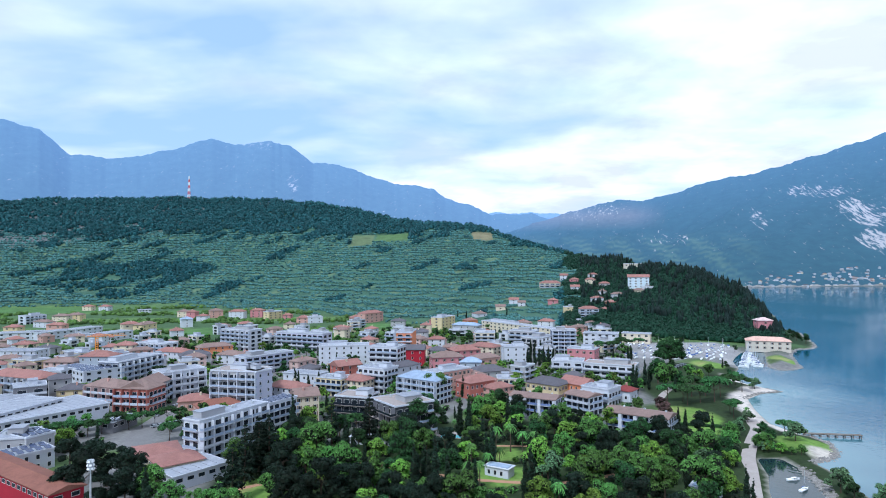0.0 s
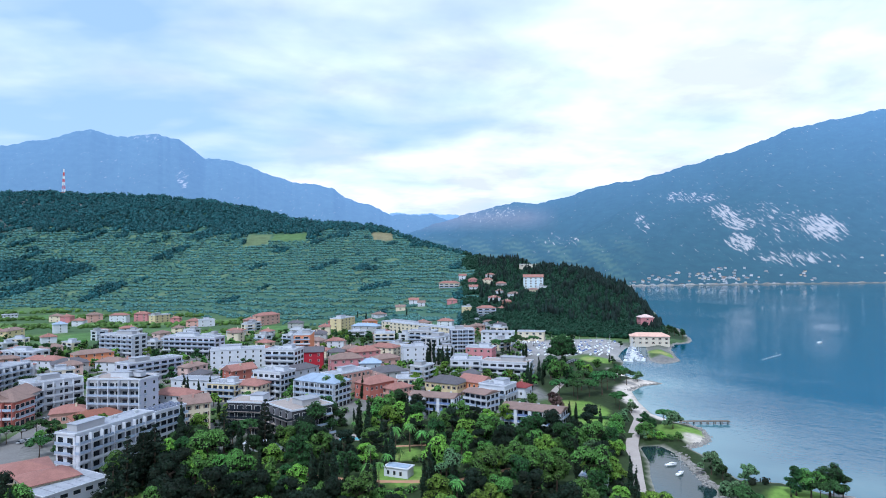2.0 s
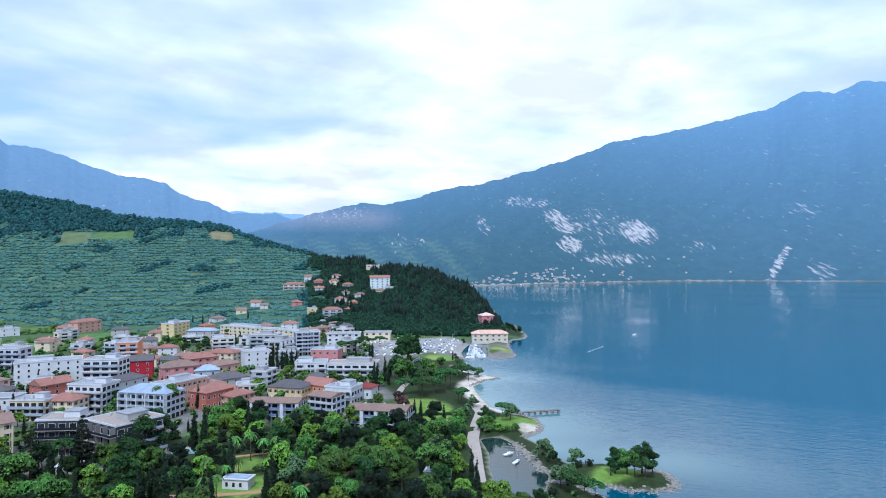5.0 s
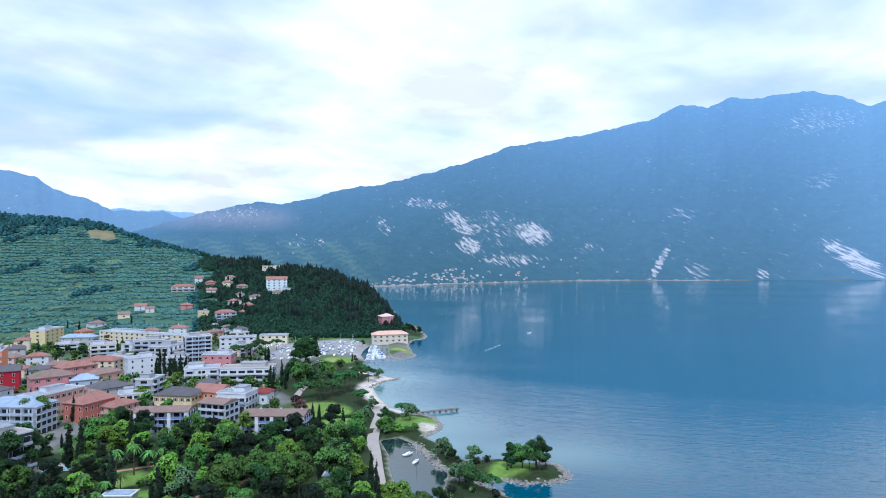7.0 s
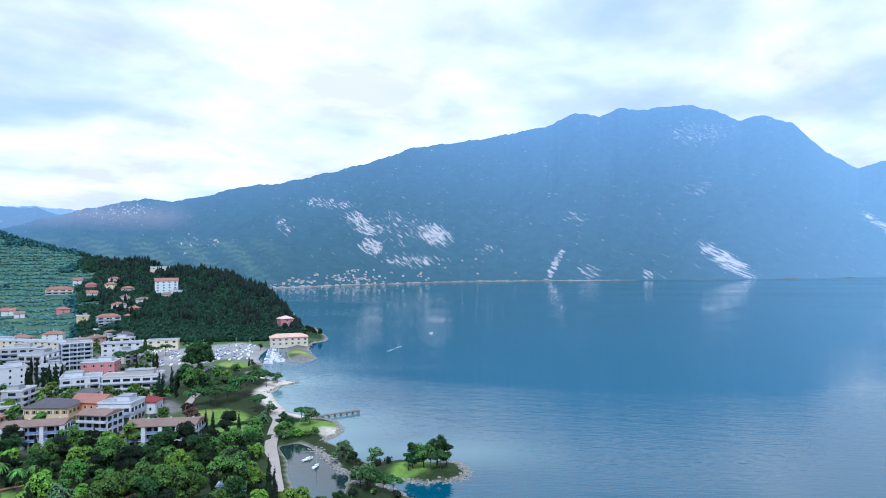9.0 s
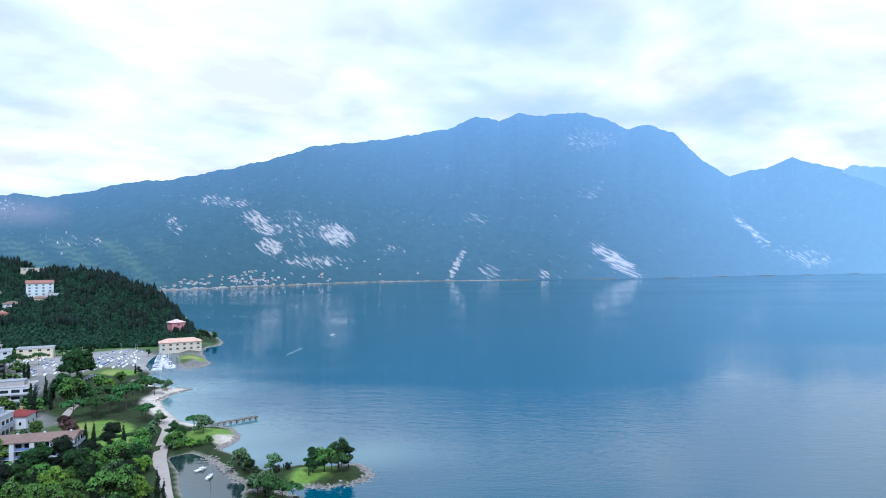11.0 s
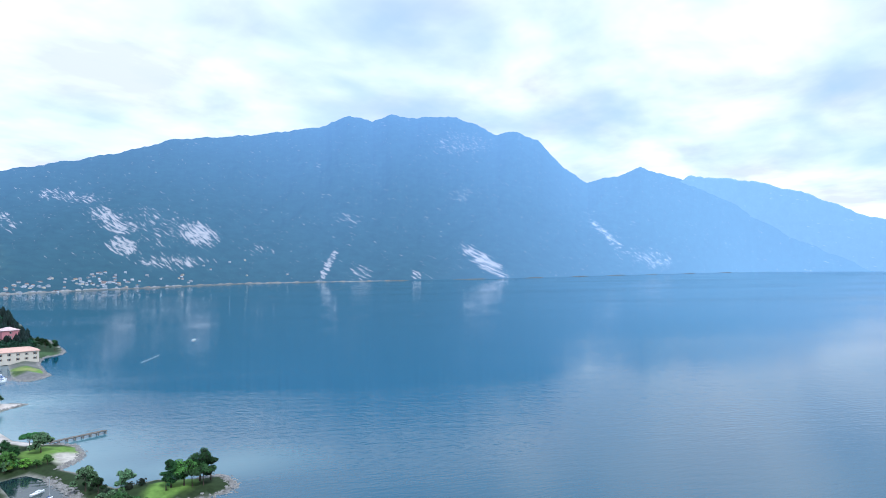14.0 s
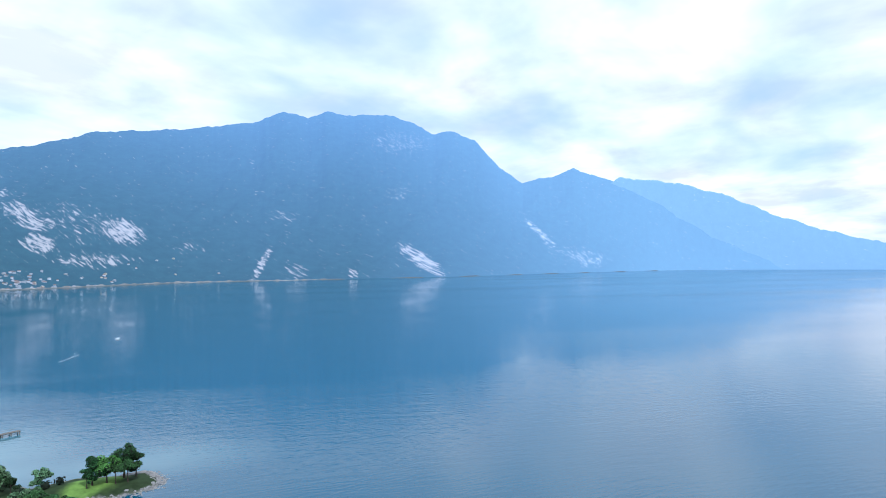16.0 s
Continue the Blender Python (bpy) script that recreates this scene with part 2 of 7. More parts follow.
def grid_mesh(name, px, py, pz, mat, layers):
    """A sheet over a rectangular net of points, with named colour layers."""
    rows, cols = px.shape
    me = bpy.data.meshes.new(name)
    co = np.stack([px, py, pz], -1).reshape(-1, 3)
    k = np.arange(rows * cols).reshape(rows, cols)
    quads = np.stack([k[:-1, :-1], k[:-1, 1:], k[1:, 1:], k[1:, :-1]], -1).reshape(-1, 4)
    me.vertices.add(len(co))
    me.vertices.foreach_set("co", co.ravel().astype(np.float32))
    me.loops.add(quads.size)
    me.loops.foreach_set("vertex_index", quads.ravel().astype(np.int32))
    me.polygons.add(len(quads))
    me.polygons.foreach_set("loop_start", np.arange(0, quads.size, 4, dtype=np.int32))
    me.polygons.foreach_set("use_smooth", np.ones(len(quads), bool))
    me.update(calc_edges=True)
    me.materials.append(mat)
    for key, rgb in layers.items():
        a = me.attributes.new(key, "FLOAT_COLOR", "POINT")
        a.data.foreach_set("color", np.concatenate([rgb.reshape(-1, 3), np.ones((len(co), 1))], 1).ravel().astype(np.float32))
    return new(name, me)


def spread(stops):
    """Coordinates from (from, to, step) stretches, joined."""
    out = [np.arange(a, b, s) for a, b, s in stops]
    return np.concatenate(out + [[stops[-1][1]]])


# ---- ground: one sheet from the park to the far valley ----
PARK = np.array([(-75, 150), (-85, 249), (-49, 268), (-45, 288), (-7, 300), (34, 308), (72, 290), (112, 300), (118, 345), (120, 400), (165, 470),
                 (196, 470), (260, 420), (260, 120), (100, 60)], float)
LAWNS = ((-42, 301, 13, 5), (-24, 288, 8, 4), (21, 226, 11, 13), (23, 252, 9, 11), (-64, 213, 12, 12), (121, 310, 17, 22), (116, 284, 13, 8),
         (196, 462, 12, 18), (153, 263, 14, 12), (150, 186, 13, 7), (268, 489, 8, 24), (-140, 318, 8, 8))
FIELDS = ((-84, 735, 42, 62, 0), (-690, 1060, 130, 75, 0), (-560, 1130, 70, 40, 1), (-215, 745, 30, 40, 1), (-270, 715, 26, 40, 0), (-330, 660, 60, 18, 1),
          (-90, 705, 40, 14, 2), (-420, 1000, 40, 40, 0), (-600, 930, 60, 30, 1), (-195, 1500, 28, 55, 3), (95, 1480, 25, 35, 2), (-125, 1520, 42, 40, 1))


def ground_colours(px, py, pz):
    far, bearing, s, high, top = hill_parts(px, py)
    inland = np.minimum(-outline_distance(px, py, WATER), -outline_distance(px, py, POND))
    n1, n2 = fine(px, py, 23), fine(px, py, 7)
    rgb = np.empty(px.shape + (3,))
    # default cover, mostly under park trees, darkened to stand in for their shade
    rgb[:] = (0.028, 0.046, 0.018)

    def lay(mask, colour):
        m = np.clip(mask, 0, 1)[..., None]
        rgb[:] = rgb * (1 - m) + np.array(colour) * m

    town = np.clip((-outline_distance(px, py, PARK) + 2) / 6, 0, 1) * (s < 0.02) * (px < 300) * np.clip((640 - far) / 60, 0, 1)
    lay(town, (0.17, 0.168, 0.166))
    lay(town * np.clip(n1 * 3 - 0.6, 0, 1), (0.07, 0.11, 0.04))
    plain = np.clip((far - 600) / 60, 0, 1) * (s < 0.05)
    lay(plain, (0.062, 0.112, 0.050))
    lay(plain * np.clip(np.sin(py / 22 + n1) * 3 - 1, 0, 1), (0.10, 0.17, 0.055))
    # the hill's green leans blue, with haze put into the ground colour
    lay(np.clip(s * 14, 0, 1) * (bearing < 29.5), (0.054, 0.115, 0.080))
    lay(np.clip(s * 14, 0, 1) * np.clip(n1 * 2.5 - 0.9, 0, 1), (0.105, 0.160, 0.095))
    lay(np.clip(s * 14, 0, 1) * np.clip((bearing - 11) / 3, 0, 1), (0.030, 0.055, 0.026))
    lay(np.clip((s - 0.72) * 10, 0, 1) * (bearing < -5), (0.022, 0.060, 0.036))
    for cx, cy, rx, ry, kind in FIELDS:
        e = np.maximum(abs(px - cx) / rx, abs(py - cy) / ry) + 0.10 * n1 * (rx < 70) + 0.06 * n2
        lay((1 - e) * 8, ((0.080, 0.16, 0.052), (0.085, 0.15, 0.060), (0.18, 0.165, 0.10), (0.105, 0.145, 0.075))[kind])
    for cx, cy, rx, ry in LAWNS:
        e = np.hypot((px - cx) / rx, (py - cy) / ry) + 0.12 * n2
        lay((1 - e) * 6, (0.14, 0.24, 0.05))
        lay((1 - e) * 3 * np.clip(n1 + n2 - 0.2, 0, 0.6), (0.26, 0.27, 0.10))
    # pale far shore, its green turned grey-blue as painted distance haze
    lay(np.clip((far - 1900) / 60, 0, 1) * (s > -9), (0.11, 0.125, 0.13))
    beach = np.clip((11 + 2 * n2 - inland) / 3, 0, 1) * (inland > -40) * np.clip((py - 278) / 8, 0, 1) * np.clip((430 - py) / 12, 0, 1) * (px < 240) * (px > 120)
    lay(beach, (0.52, 0.47, 0.43))
    sand = (1 - np.hypot((px - 155) / 8, (py - 252) / 10)) * 4
    lay(sand, (0.46, 0.42, 0.37))
    quay = np.clip((8 - inland) / 2, 0, 1) * (py > 470) * (py < 620) * (px > 150) * (px < 246)
    lay(quay, (0.34, 0.33, 0.32))
    marina = (1 - np.maximum(abs(px - 205) / 55, abs(py - 540) / 48)) * 8
    lay(marina, (0.27, 0.265, 0.27))
    lay(np.clip((1.2 - inland) / 1.2, 0, 1) * (far < 1300), (0.26, 0.25, 0.22))
    return rgb


xs = spread(((-5200, -1700, 250), (-1700, -420, 10), (-420, -200, 5), (-200, 330, 2.6), (330, 640, 7), (640, 1400, 40), (1400, 5200, 300)))
ys = spread(((-5200, -200, 500), (-200, 140, 20), (140, 480, 2.6), (480, 700, 4), (700, 1900, 9), (1900, 2900, 25), (2900, 5200, 300)))
gx, gy = np.meshgrid(xs, ys)
gz = land_height(gx, gy)


def layered_material(name, layer, rough, fine_scale, vary, bump=0.0):
    m = bpy.data.materials.new(name)
    m.use_nodes = True
    n, l = m.node_tree.nodes, m.node_tree.links
    b = n["Principled BSDF"]
    b.inputs["Roughness"].default_value, b.inputs["Specular IOR Level"].default_value = rough, 0.15
    col = n.new("ShaderNodeAttribute")
    col.attribute_name = layer
    where = n.new("ShaderNodeTexCoord")
    total = None
    for sc in (fine_scale, fine_scale * 0.12):
        t = n.new("ShaderNodeTexNoise")
        t.inputs["Scale"].default_value, t.inputs["Detail"].default_value = sc, 5
        l.new(where.outputs["Object"], t.inputs["Vector"])
        if total is None:
            total = t.outputs[0]
        else:
            a = n.new("ShaderNodeMath")
            l.new(total, a.inputs[0])
            l.new(t.outputs[0], a.inputs[1])
            total = a.outputs[0]
    ramp = n.new("ShaderNodeMapRange")
    ramp.inputs["From Min"].default_value, ramp.inputs["From Max"].default_value = 0.6, 1.4
    ramp.inputs["To Min"].default_value, ramp.inputs["To Max"].default_value = 1 - vary, 1 + vary
    l.new(total, ramp.inputs["Value"])
    mul = n.new("ShaderNodeVectorMath")
    mul.operation = "SCALE"
    l.new(col.outputs["Color"], mul.inputs[0])
    l.new(ramp.outputs[0], mul.inputs["Scale"])
    l.new(mul.outputs[0], b.inputs["Base Color"])
    return m


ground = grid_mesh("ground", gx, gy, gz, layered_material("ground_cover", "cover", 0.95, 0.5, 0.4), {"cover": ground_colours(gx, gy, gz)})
tagged(ground, "grassy lake shore, town ground and terraced green hill", "ground", kind="structure")

# ---- the lake ----
wx = spread(((-5200, 0, 800), (0, 120, 30), (120, 420, 5), (420, 1000, 25), (1000, 5000, 200)))
wy = spread(((-5200, -200, 800), (-200, 140, 40), (140, 640, 5), (640, 1400, 25), (1400, 5000, 200)))
qx, qy = np.meshgrid(wx, wy)
off = np.maximum(outline_distance(qx, qy, WATER), outline_distance(qx, qy, POND))
shallow = np.clip(1 - off / 58, 0, 1) ** 1.5 * np.clip((470 - qy) / 90, 0, 1) * np.clip((qx + qy - 335) / 40, 0.0, 1)
deep, reef = np.array((0.005, 0.074, 0.126)), np.array((0.11, 0.22, 0.25))
wcol = deep + (reef - deep) * shallow[..., None]
wcol[outline_distance(qx, qy, POND) > -4] = (0.014, 0.034, 0.036)
M_WATER = bpy.data.materials.new("lake_water")
M_WATER.use_nodes = True
n, l = M_WATER.node_tree.nodes, M_WATER.node_tree.links
b = n["Principled BSDF"]
b.inputs["Roughness"].default_value, b.inputs["IOR"].default_value = 0.055, 1.49
tone = n.new("ShaderNodeAttribute")
tone.attribute_name = "depth"
l.new(tone.outputs["Color"], b.inputs["Base Color"])
where = n.new("ShaderNodeTexCoord")
bumps = []
for crest, sc, stretch in ((58, 0.19, 0.20), (40, 0.55, 0.33)):  # wave crests run across the lake
    mp, draw, t = n.new("ShaderNodeMapping"), n.new("ShaderNodeVectorMath"), n.new("ShaderNodeTexNoise")
    draw.operation = "MULTIPLY"
    draw.inputs[1].default_value = (stretch, 1, 1)
    mp.inputs["Rotation"].default_value = (0, 0, radians(crest))
    t.inputs["Scale"].default_value, t.inputs["Detail"].default_value = sc, 3
    l.new(where.outputs["Object"], mp.inputs[0])
    l.new(mp.outputs[0], draw.inputs[0])
    l.new(draw.outputs[0], t.inputs["Vector"])
    bumps.append(t.outputs[0])
add = n.new("ShaderNodeMath")
l.new(bumps[0], add.inputs[0])
l.new(bumps[1], add.inputs[1])
patch, pm, lane = n.new("ShaderNodeTexNoise"), n.new("ShaderNodeMapping"), n.new("ShaderNodeVectorMath")  # calm lanes between ruffled water
pm.inputs["Rotation"].default_value = (0, 0, radians(52))
lane.operation = "MULTIPLY"
lane.inputs[1].default_value = (0.3, 1.8, 1)
patch.inputs["Scale"].default_value, patch.inputs["Detail"].default_value = 0.0028, 4
l.new(where.outputs["Object"], pm.inputs[0])
l.new(pm.outputs[0], lane.inputs[0])
l.new(lane.outputs[0], patch.inputs["Vector"])
calm = n.new("ShaderNodeMapRange")
calm.inputs["From Min"].default_value, calm.inputs["From Max"].default_value = 0.38, 0.62
calm.inputs["To Min"].default_value, calm.inputs["To Max"].default_value = 0.05, 0.24
l.new(patch.outputs[0], calm.inputs["Value"])
bp = n.new("ShaderNodeBump")
bp.inputs["Distance"].default_value = 0.5
l.new(calm.outputs[0], bp.inputs["Strength"])
l.new(add.outputs[0], bp.inputs["Height"])
l.new(bp.outputs[0], b.inputs["Normal"])
# the open water down the lake is ruffled by wind
open_side, ruffle, gust = n.new("ShaderNodeVectorMath"), n.new("ShaderNodeMapRange"), n.new("ShaderNodeMath")
open_side.operation = "DOT_PRODUCT"
open_side.inputs[1].default_value = (math.cos(radians(70)), -math.sin(radians(70)), 0)
l.new(where.outputs["Object"], open_side.inputs[0])
l.new(open_side.outputs["Value"], ruffle.inputs["Value"])
ruffle.inputs["From Min"].default_value, ruffle.inputs["From Max"].default_value = 0, 520
ruffle.inputs["To Min"].default_value, ruffle.inputs["To Max"].default_value = 0.0, 0.05
gust.operation = "MULTIPLY_ADD"
l.new(patch.outputs[0], gust.inputs[0])
gust.inputs[1].default_value = 0.14
l.new(ruffle.outputs[0], gust.inputs[2])
l.new(gust.outputs[0], b.inputs["Roughness"])
water = grid_mesh("water", qx, qy, np.zeros_like(qx), M_WATER, {"depth": wcol})
tagged(water, "calm blue lake with fine ripples", "lake", kind="structure")

# ---- far mountains: plain backdrop beyond the lake and the valley, haze added as emission ----
def backdrop_material(name, veil):
    """Wooded slope far off: its own colour and, added to it as emission, the haze of the air before it."""
    m = bpy.data.materials.new(name)
    m.use_nodes = True
    n, l = m.node_tree.nodes, m.node_tree.links
    b = n["Principled BSDF"]
    b.inputs["Roughness"].default_value, b.inputs["Specular IOR Level"].default_value = 1.0, 0.0
    col = n.new("ShaderNodeAttribute")
    col.attribute_name = "slope"
    where, t = n.new("ShaderNodeTexCoord"), n.new("ShaderNodeTexNoise")
    t.inputs["Scale"].default_value, t.inputs["Detail"].default_value, t.inputs["Roughness"].default_value = 0.022, 9, 0.7
    l.new(where.outputs["Object"], t.inputs["Vector"])
    ramp = n.new("ShaderNodeMapRange")
    ramp.inputs["From Min"].default_value, ramp.inputs["From Max"].default_value = 0.3, 0.7
    ramp.inputs["To Min"].default_value, ramp.inputs["To Max"].default_value = 0.80, 1.20
    l.new(t.outputs[0], ramp.inputs["Value"])
    mul = n.new("ShaderNodeVectorMath")
    mul.operation = "SCALE"
    l.new(col.outputs["Color"], mul.inputs[0])
    l.new(ramp.outputs[0], mul.inputs["Scale"])
    # bare rock breaks through in ragged, slanting strips
    rock = n.new("ShaderNodeAttribute")
    rock.attribute_name = "scar"
    st = n.new("ShaderNodeTexNoise")
    st.inputs["Scale"].default_value, st.inputs["Detail"].default_value, st.inputs["Roughness"].default_value = 0.085, 7, 0.68
    dip = Vector((-0.55, -2.39, -0.70)).normalized()  # the beds slant down to the south
    along, drawn, bed = n.new("ShaderNodeVectorMath"), n.new("ShaderNodeVectorMath"), n.new("ShaderNodeVectorMath")
    along.operation, drawn.operation, bed.operation = "DOT_PRODUCT", "SCALE", "SUBTRACT"
    along.inputs[1].default_value = dip
    drawn.inputs[0].default_value = dip * 0.87
    l.new(where.outputs["Object"], along.inputs[0])
    l.new(along.outputs["Value"], drawn.inputs["Scale"])
    l.new(where.outputs["Object"], bed.inputs[0])
    l.new(drawn.outputs[0], bed.inputs[1])
    l.new(bed.outputs[0], st.inputs["Vector"])
    sep = n.new("ShaderNodeSeparateColor")
    l.new(rock.outputs["Color"], sep.inputs[0])
    sumup = n.new("ShaderNodeMath")
    l.new(sep.outputs[0], sumup.inputs[0])
    steep = n.new("ShaderNodeMath")
    steep.operation = "MULTIPLY_ADD"
    steep.inputs[1].default_value, steep.inputs[2].default_value = 3.4, -1.25
    l.new(st.outputs[0], steep.inputs[0])
    l.new(steep.outputs[0], sumup.inputs[1])
    edge = n.new("ShaderNodeMapRange")
    edge.inputs["From Min"].default_value, edge.inputs["From Max"].default_value = 0.92, 1.10
    l.new(sumup.outputs[0], edge.inputs["Value"])
    mix = n.new("ShaderNodeMix")
    mix.data_type = "RGBA"
    l.new(edge.outputs[0], mix.inputs[0])
    l.new(mul.outputs[0], mix.inputs[6])
    mix.inputs[7].default_value = (0.33, 0.315, 0.31, 1)
    l.new(mix.outputs[2], b.inputs["Base Color"])
    # distance haze is painted as a glow, read from the air layer
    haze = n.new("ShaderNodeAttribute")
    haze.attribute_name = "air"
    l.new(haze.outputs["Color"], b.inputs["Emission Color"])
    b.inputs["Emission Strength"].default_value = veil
    return m


def ridge_noise(a, r, seed):
    out = np.zeros_like(a)
    for k, (fa, fr, amp) in enumerate(((0.35, 0.003, 1.0), (0.9, 0.006, 0.5), (2.1, 0.011, 0.2), (4.7, 0.017, 0.07))):
        w = np.sin(fa * a + 1.3 * np.sin(fr * r + seed + k) + seed * (k + 1)) + np.sin(1.37 * fa * a - fr * r * 1.7 + 2.1 * seed)
        out += amp * (1 - abs(w))
    return out


FORMS = {}


def mountain(name, skyline, shore, depth_, label, air, veil, slope, rough, scars=(), seed=0.0, step=0.12, haze=(0.6, 1.0), lift=0.0, curve=1.0, clear=0.0):
    """skyline: bearing and height angle; shore: bearing and distance of its foot; depth_: how far behind its foot the ridge lies."""
    sky_line, foot = np.array(skyline, float), np.array(shore, float)
    a = np.arange(sky_line[0, 0], sky_line[-1, 0], step)
    q = np.linspace(0, 1.25, 78)
    aa, qq = np.meshgrid(a, q)
    near = np.interp(aa, foot[:, 0], foot[:, 1])
    back = np.minimum(depth_, 4930 - near)
    rr = near + back * np.minimum(qq, 1.0) + np.maximum(qq - 1, 0) * 60
    el = np.interp(aa, sky_line[:, 0], sky_line[:, 1])
    fringe = 0.05 * np.sin(aa * 2.3 + seed) + 0.03 * np.sin(aa * 5.9 + 2 * np.sin(aa * 1.7) + seed) + 0.012 * np.sin(aa * 13.7 + 3 * np.sin(aa))
    peak = 80 + (near + back) * np.tan(np.radians(el + fringe * (rough > 0)))
    g = np.minimum(qq, 1) ** curve
    zz = lift + (peak - lift) * g
    zz += rough * ridge_noise(aa, rr, seed) * np.sin(np.pi * np.clip(qq, 0, 1)) ** 0.8
    zz = np.where(qq > 1, peak * (1 - (qq - 1) * 3.0), zz)
    zz = np.where(qq == 0, lift - 8, zz)
    px, py = rr * np.sin(np.radians(aa)), rr * np.cos(np.radians(aa))
    scar = np.zeros_like(aa)
    seen = np.degrees(np.arctan2(zz - 80, rr))
    for a0, e0, wa, we, lean, power in scars:
        u = (aa - a0 - lean * (e0 - seen)) / wa
        v = (seen - e0) / we
        scar = np.maximum(scar, 0.66 * power * np.clip(1.5 - np.hypot(u, v) ** 1.5, 0, 1))
    col = np.empty(aa.shape + (3,))
    col[:] = slope
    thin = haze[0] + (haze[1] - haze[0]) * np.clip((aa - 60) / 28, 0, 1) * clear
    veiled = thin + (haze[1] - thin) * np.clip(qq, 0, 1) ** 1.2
    if scars and clear:  # fields and olive groves above the village, wooded gullies higher up
        field = np.clip((28 - aa) / 4, 0, 1) * np.clip((2.4 - seen) / 0.8, 0, 1) * (np.clip(np.sin(seen * 15 + 1.7 * np.sin(aa * 1.3) + np.sin(aa * 5.1)) + 0.8 * np.sin(aa * 1.9 + 2 * seen), 0, 1))
        col = col * (1 - field[..., None]) + np.array((0.062, 0.112, 0.088)) * field[..., None]
        rocky = np.clip((20 - aa) / 3, 0, 1) * np.clip(1 - abs(seen - 4.0) / 1.3, 0, 1) * 0.6
        col = col * (1 - rocky[..., None]) + np.array((0.17, 0.15, 0.15)) * rocky[..., None]
    FORMS[name] = (a, q, near[0], back[0], zz)
    # the painted haze grows thicker and paler towards the open lake
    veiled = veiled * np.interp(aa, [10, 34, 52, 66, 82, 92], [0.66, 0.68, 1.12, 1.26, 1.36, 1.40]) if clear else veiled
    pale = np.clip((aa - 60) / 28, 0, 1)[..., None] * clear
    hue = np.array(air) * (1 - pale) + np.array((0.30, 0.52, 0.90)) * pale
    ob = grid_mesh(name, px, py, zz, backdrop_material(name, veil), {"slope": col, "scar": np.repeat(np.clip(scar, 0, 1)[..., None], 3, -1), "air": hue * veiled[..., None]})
    return tagged(ob, label, "mountain", kind="structure")


HAZE_GLOW = (0.24, 0.435, 0.89)
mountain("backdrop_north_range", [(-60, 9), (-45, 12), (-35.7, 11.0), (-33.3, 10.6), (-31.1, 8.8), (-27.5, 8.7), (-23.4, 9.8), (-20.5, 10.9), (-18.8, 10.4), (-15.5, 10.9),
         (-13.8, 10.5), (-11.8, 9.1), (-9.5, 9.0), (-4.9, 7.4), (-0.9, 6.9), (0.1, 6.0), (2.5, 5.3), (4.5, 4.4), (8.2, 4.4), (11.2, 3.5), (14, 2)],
         [(-60, 3300), (14, 3600)], 1300, "hazy blue wooded mountain range behind the hill", HAZE_GLOW, 0.46, (0.05, 0.085, 0.09), 8,
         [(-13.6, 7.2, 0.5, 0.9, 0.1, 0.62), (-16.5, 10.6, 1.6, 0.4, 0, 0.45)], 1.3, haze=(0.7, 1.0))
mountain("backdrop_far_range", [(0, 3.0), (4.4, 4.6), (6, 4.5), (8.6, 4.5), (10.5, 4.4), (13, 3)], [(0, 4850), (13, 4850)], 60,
         "pale distant peaks at the valley's end", HAZE_GLOW, 0.72, (0.10, 0.13, 0.16), 3, seed=2.0, haze=(1, 1))
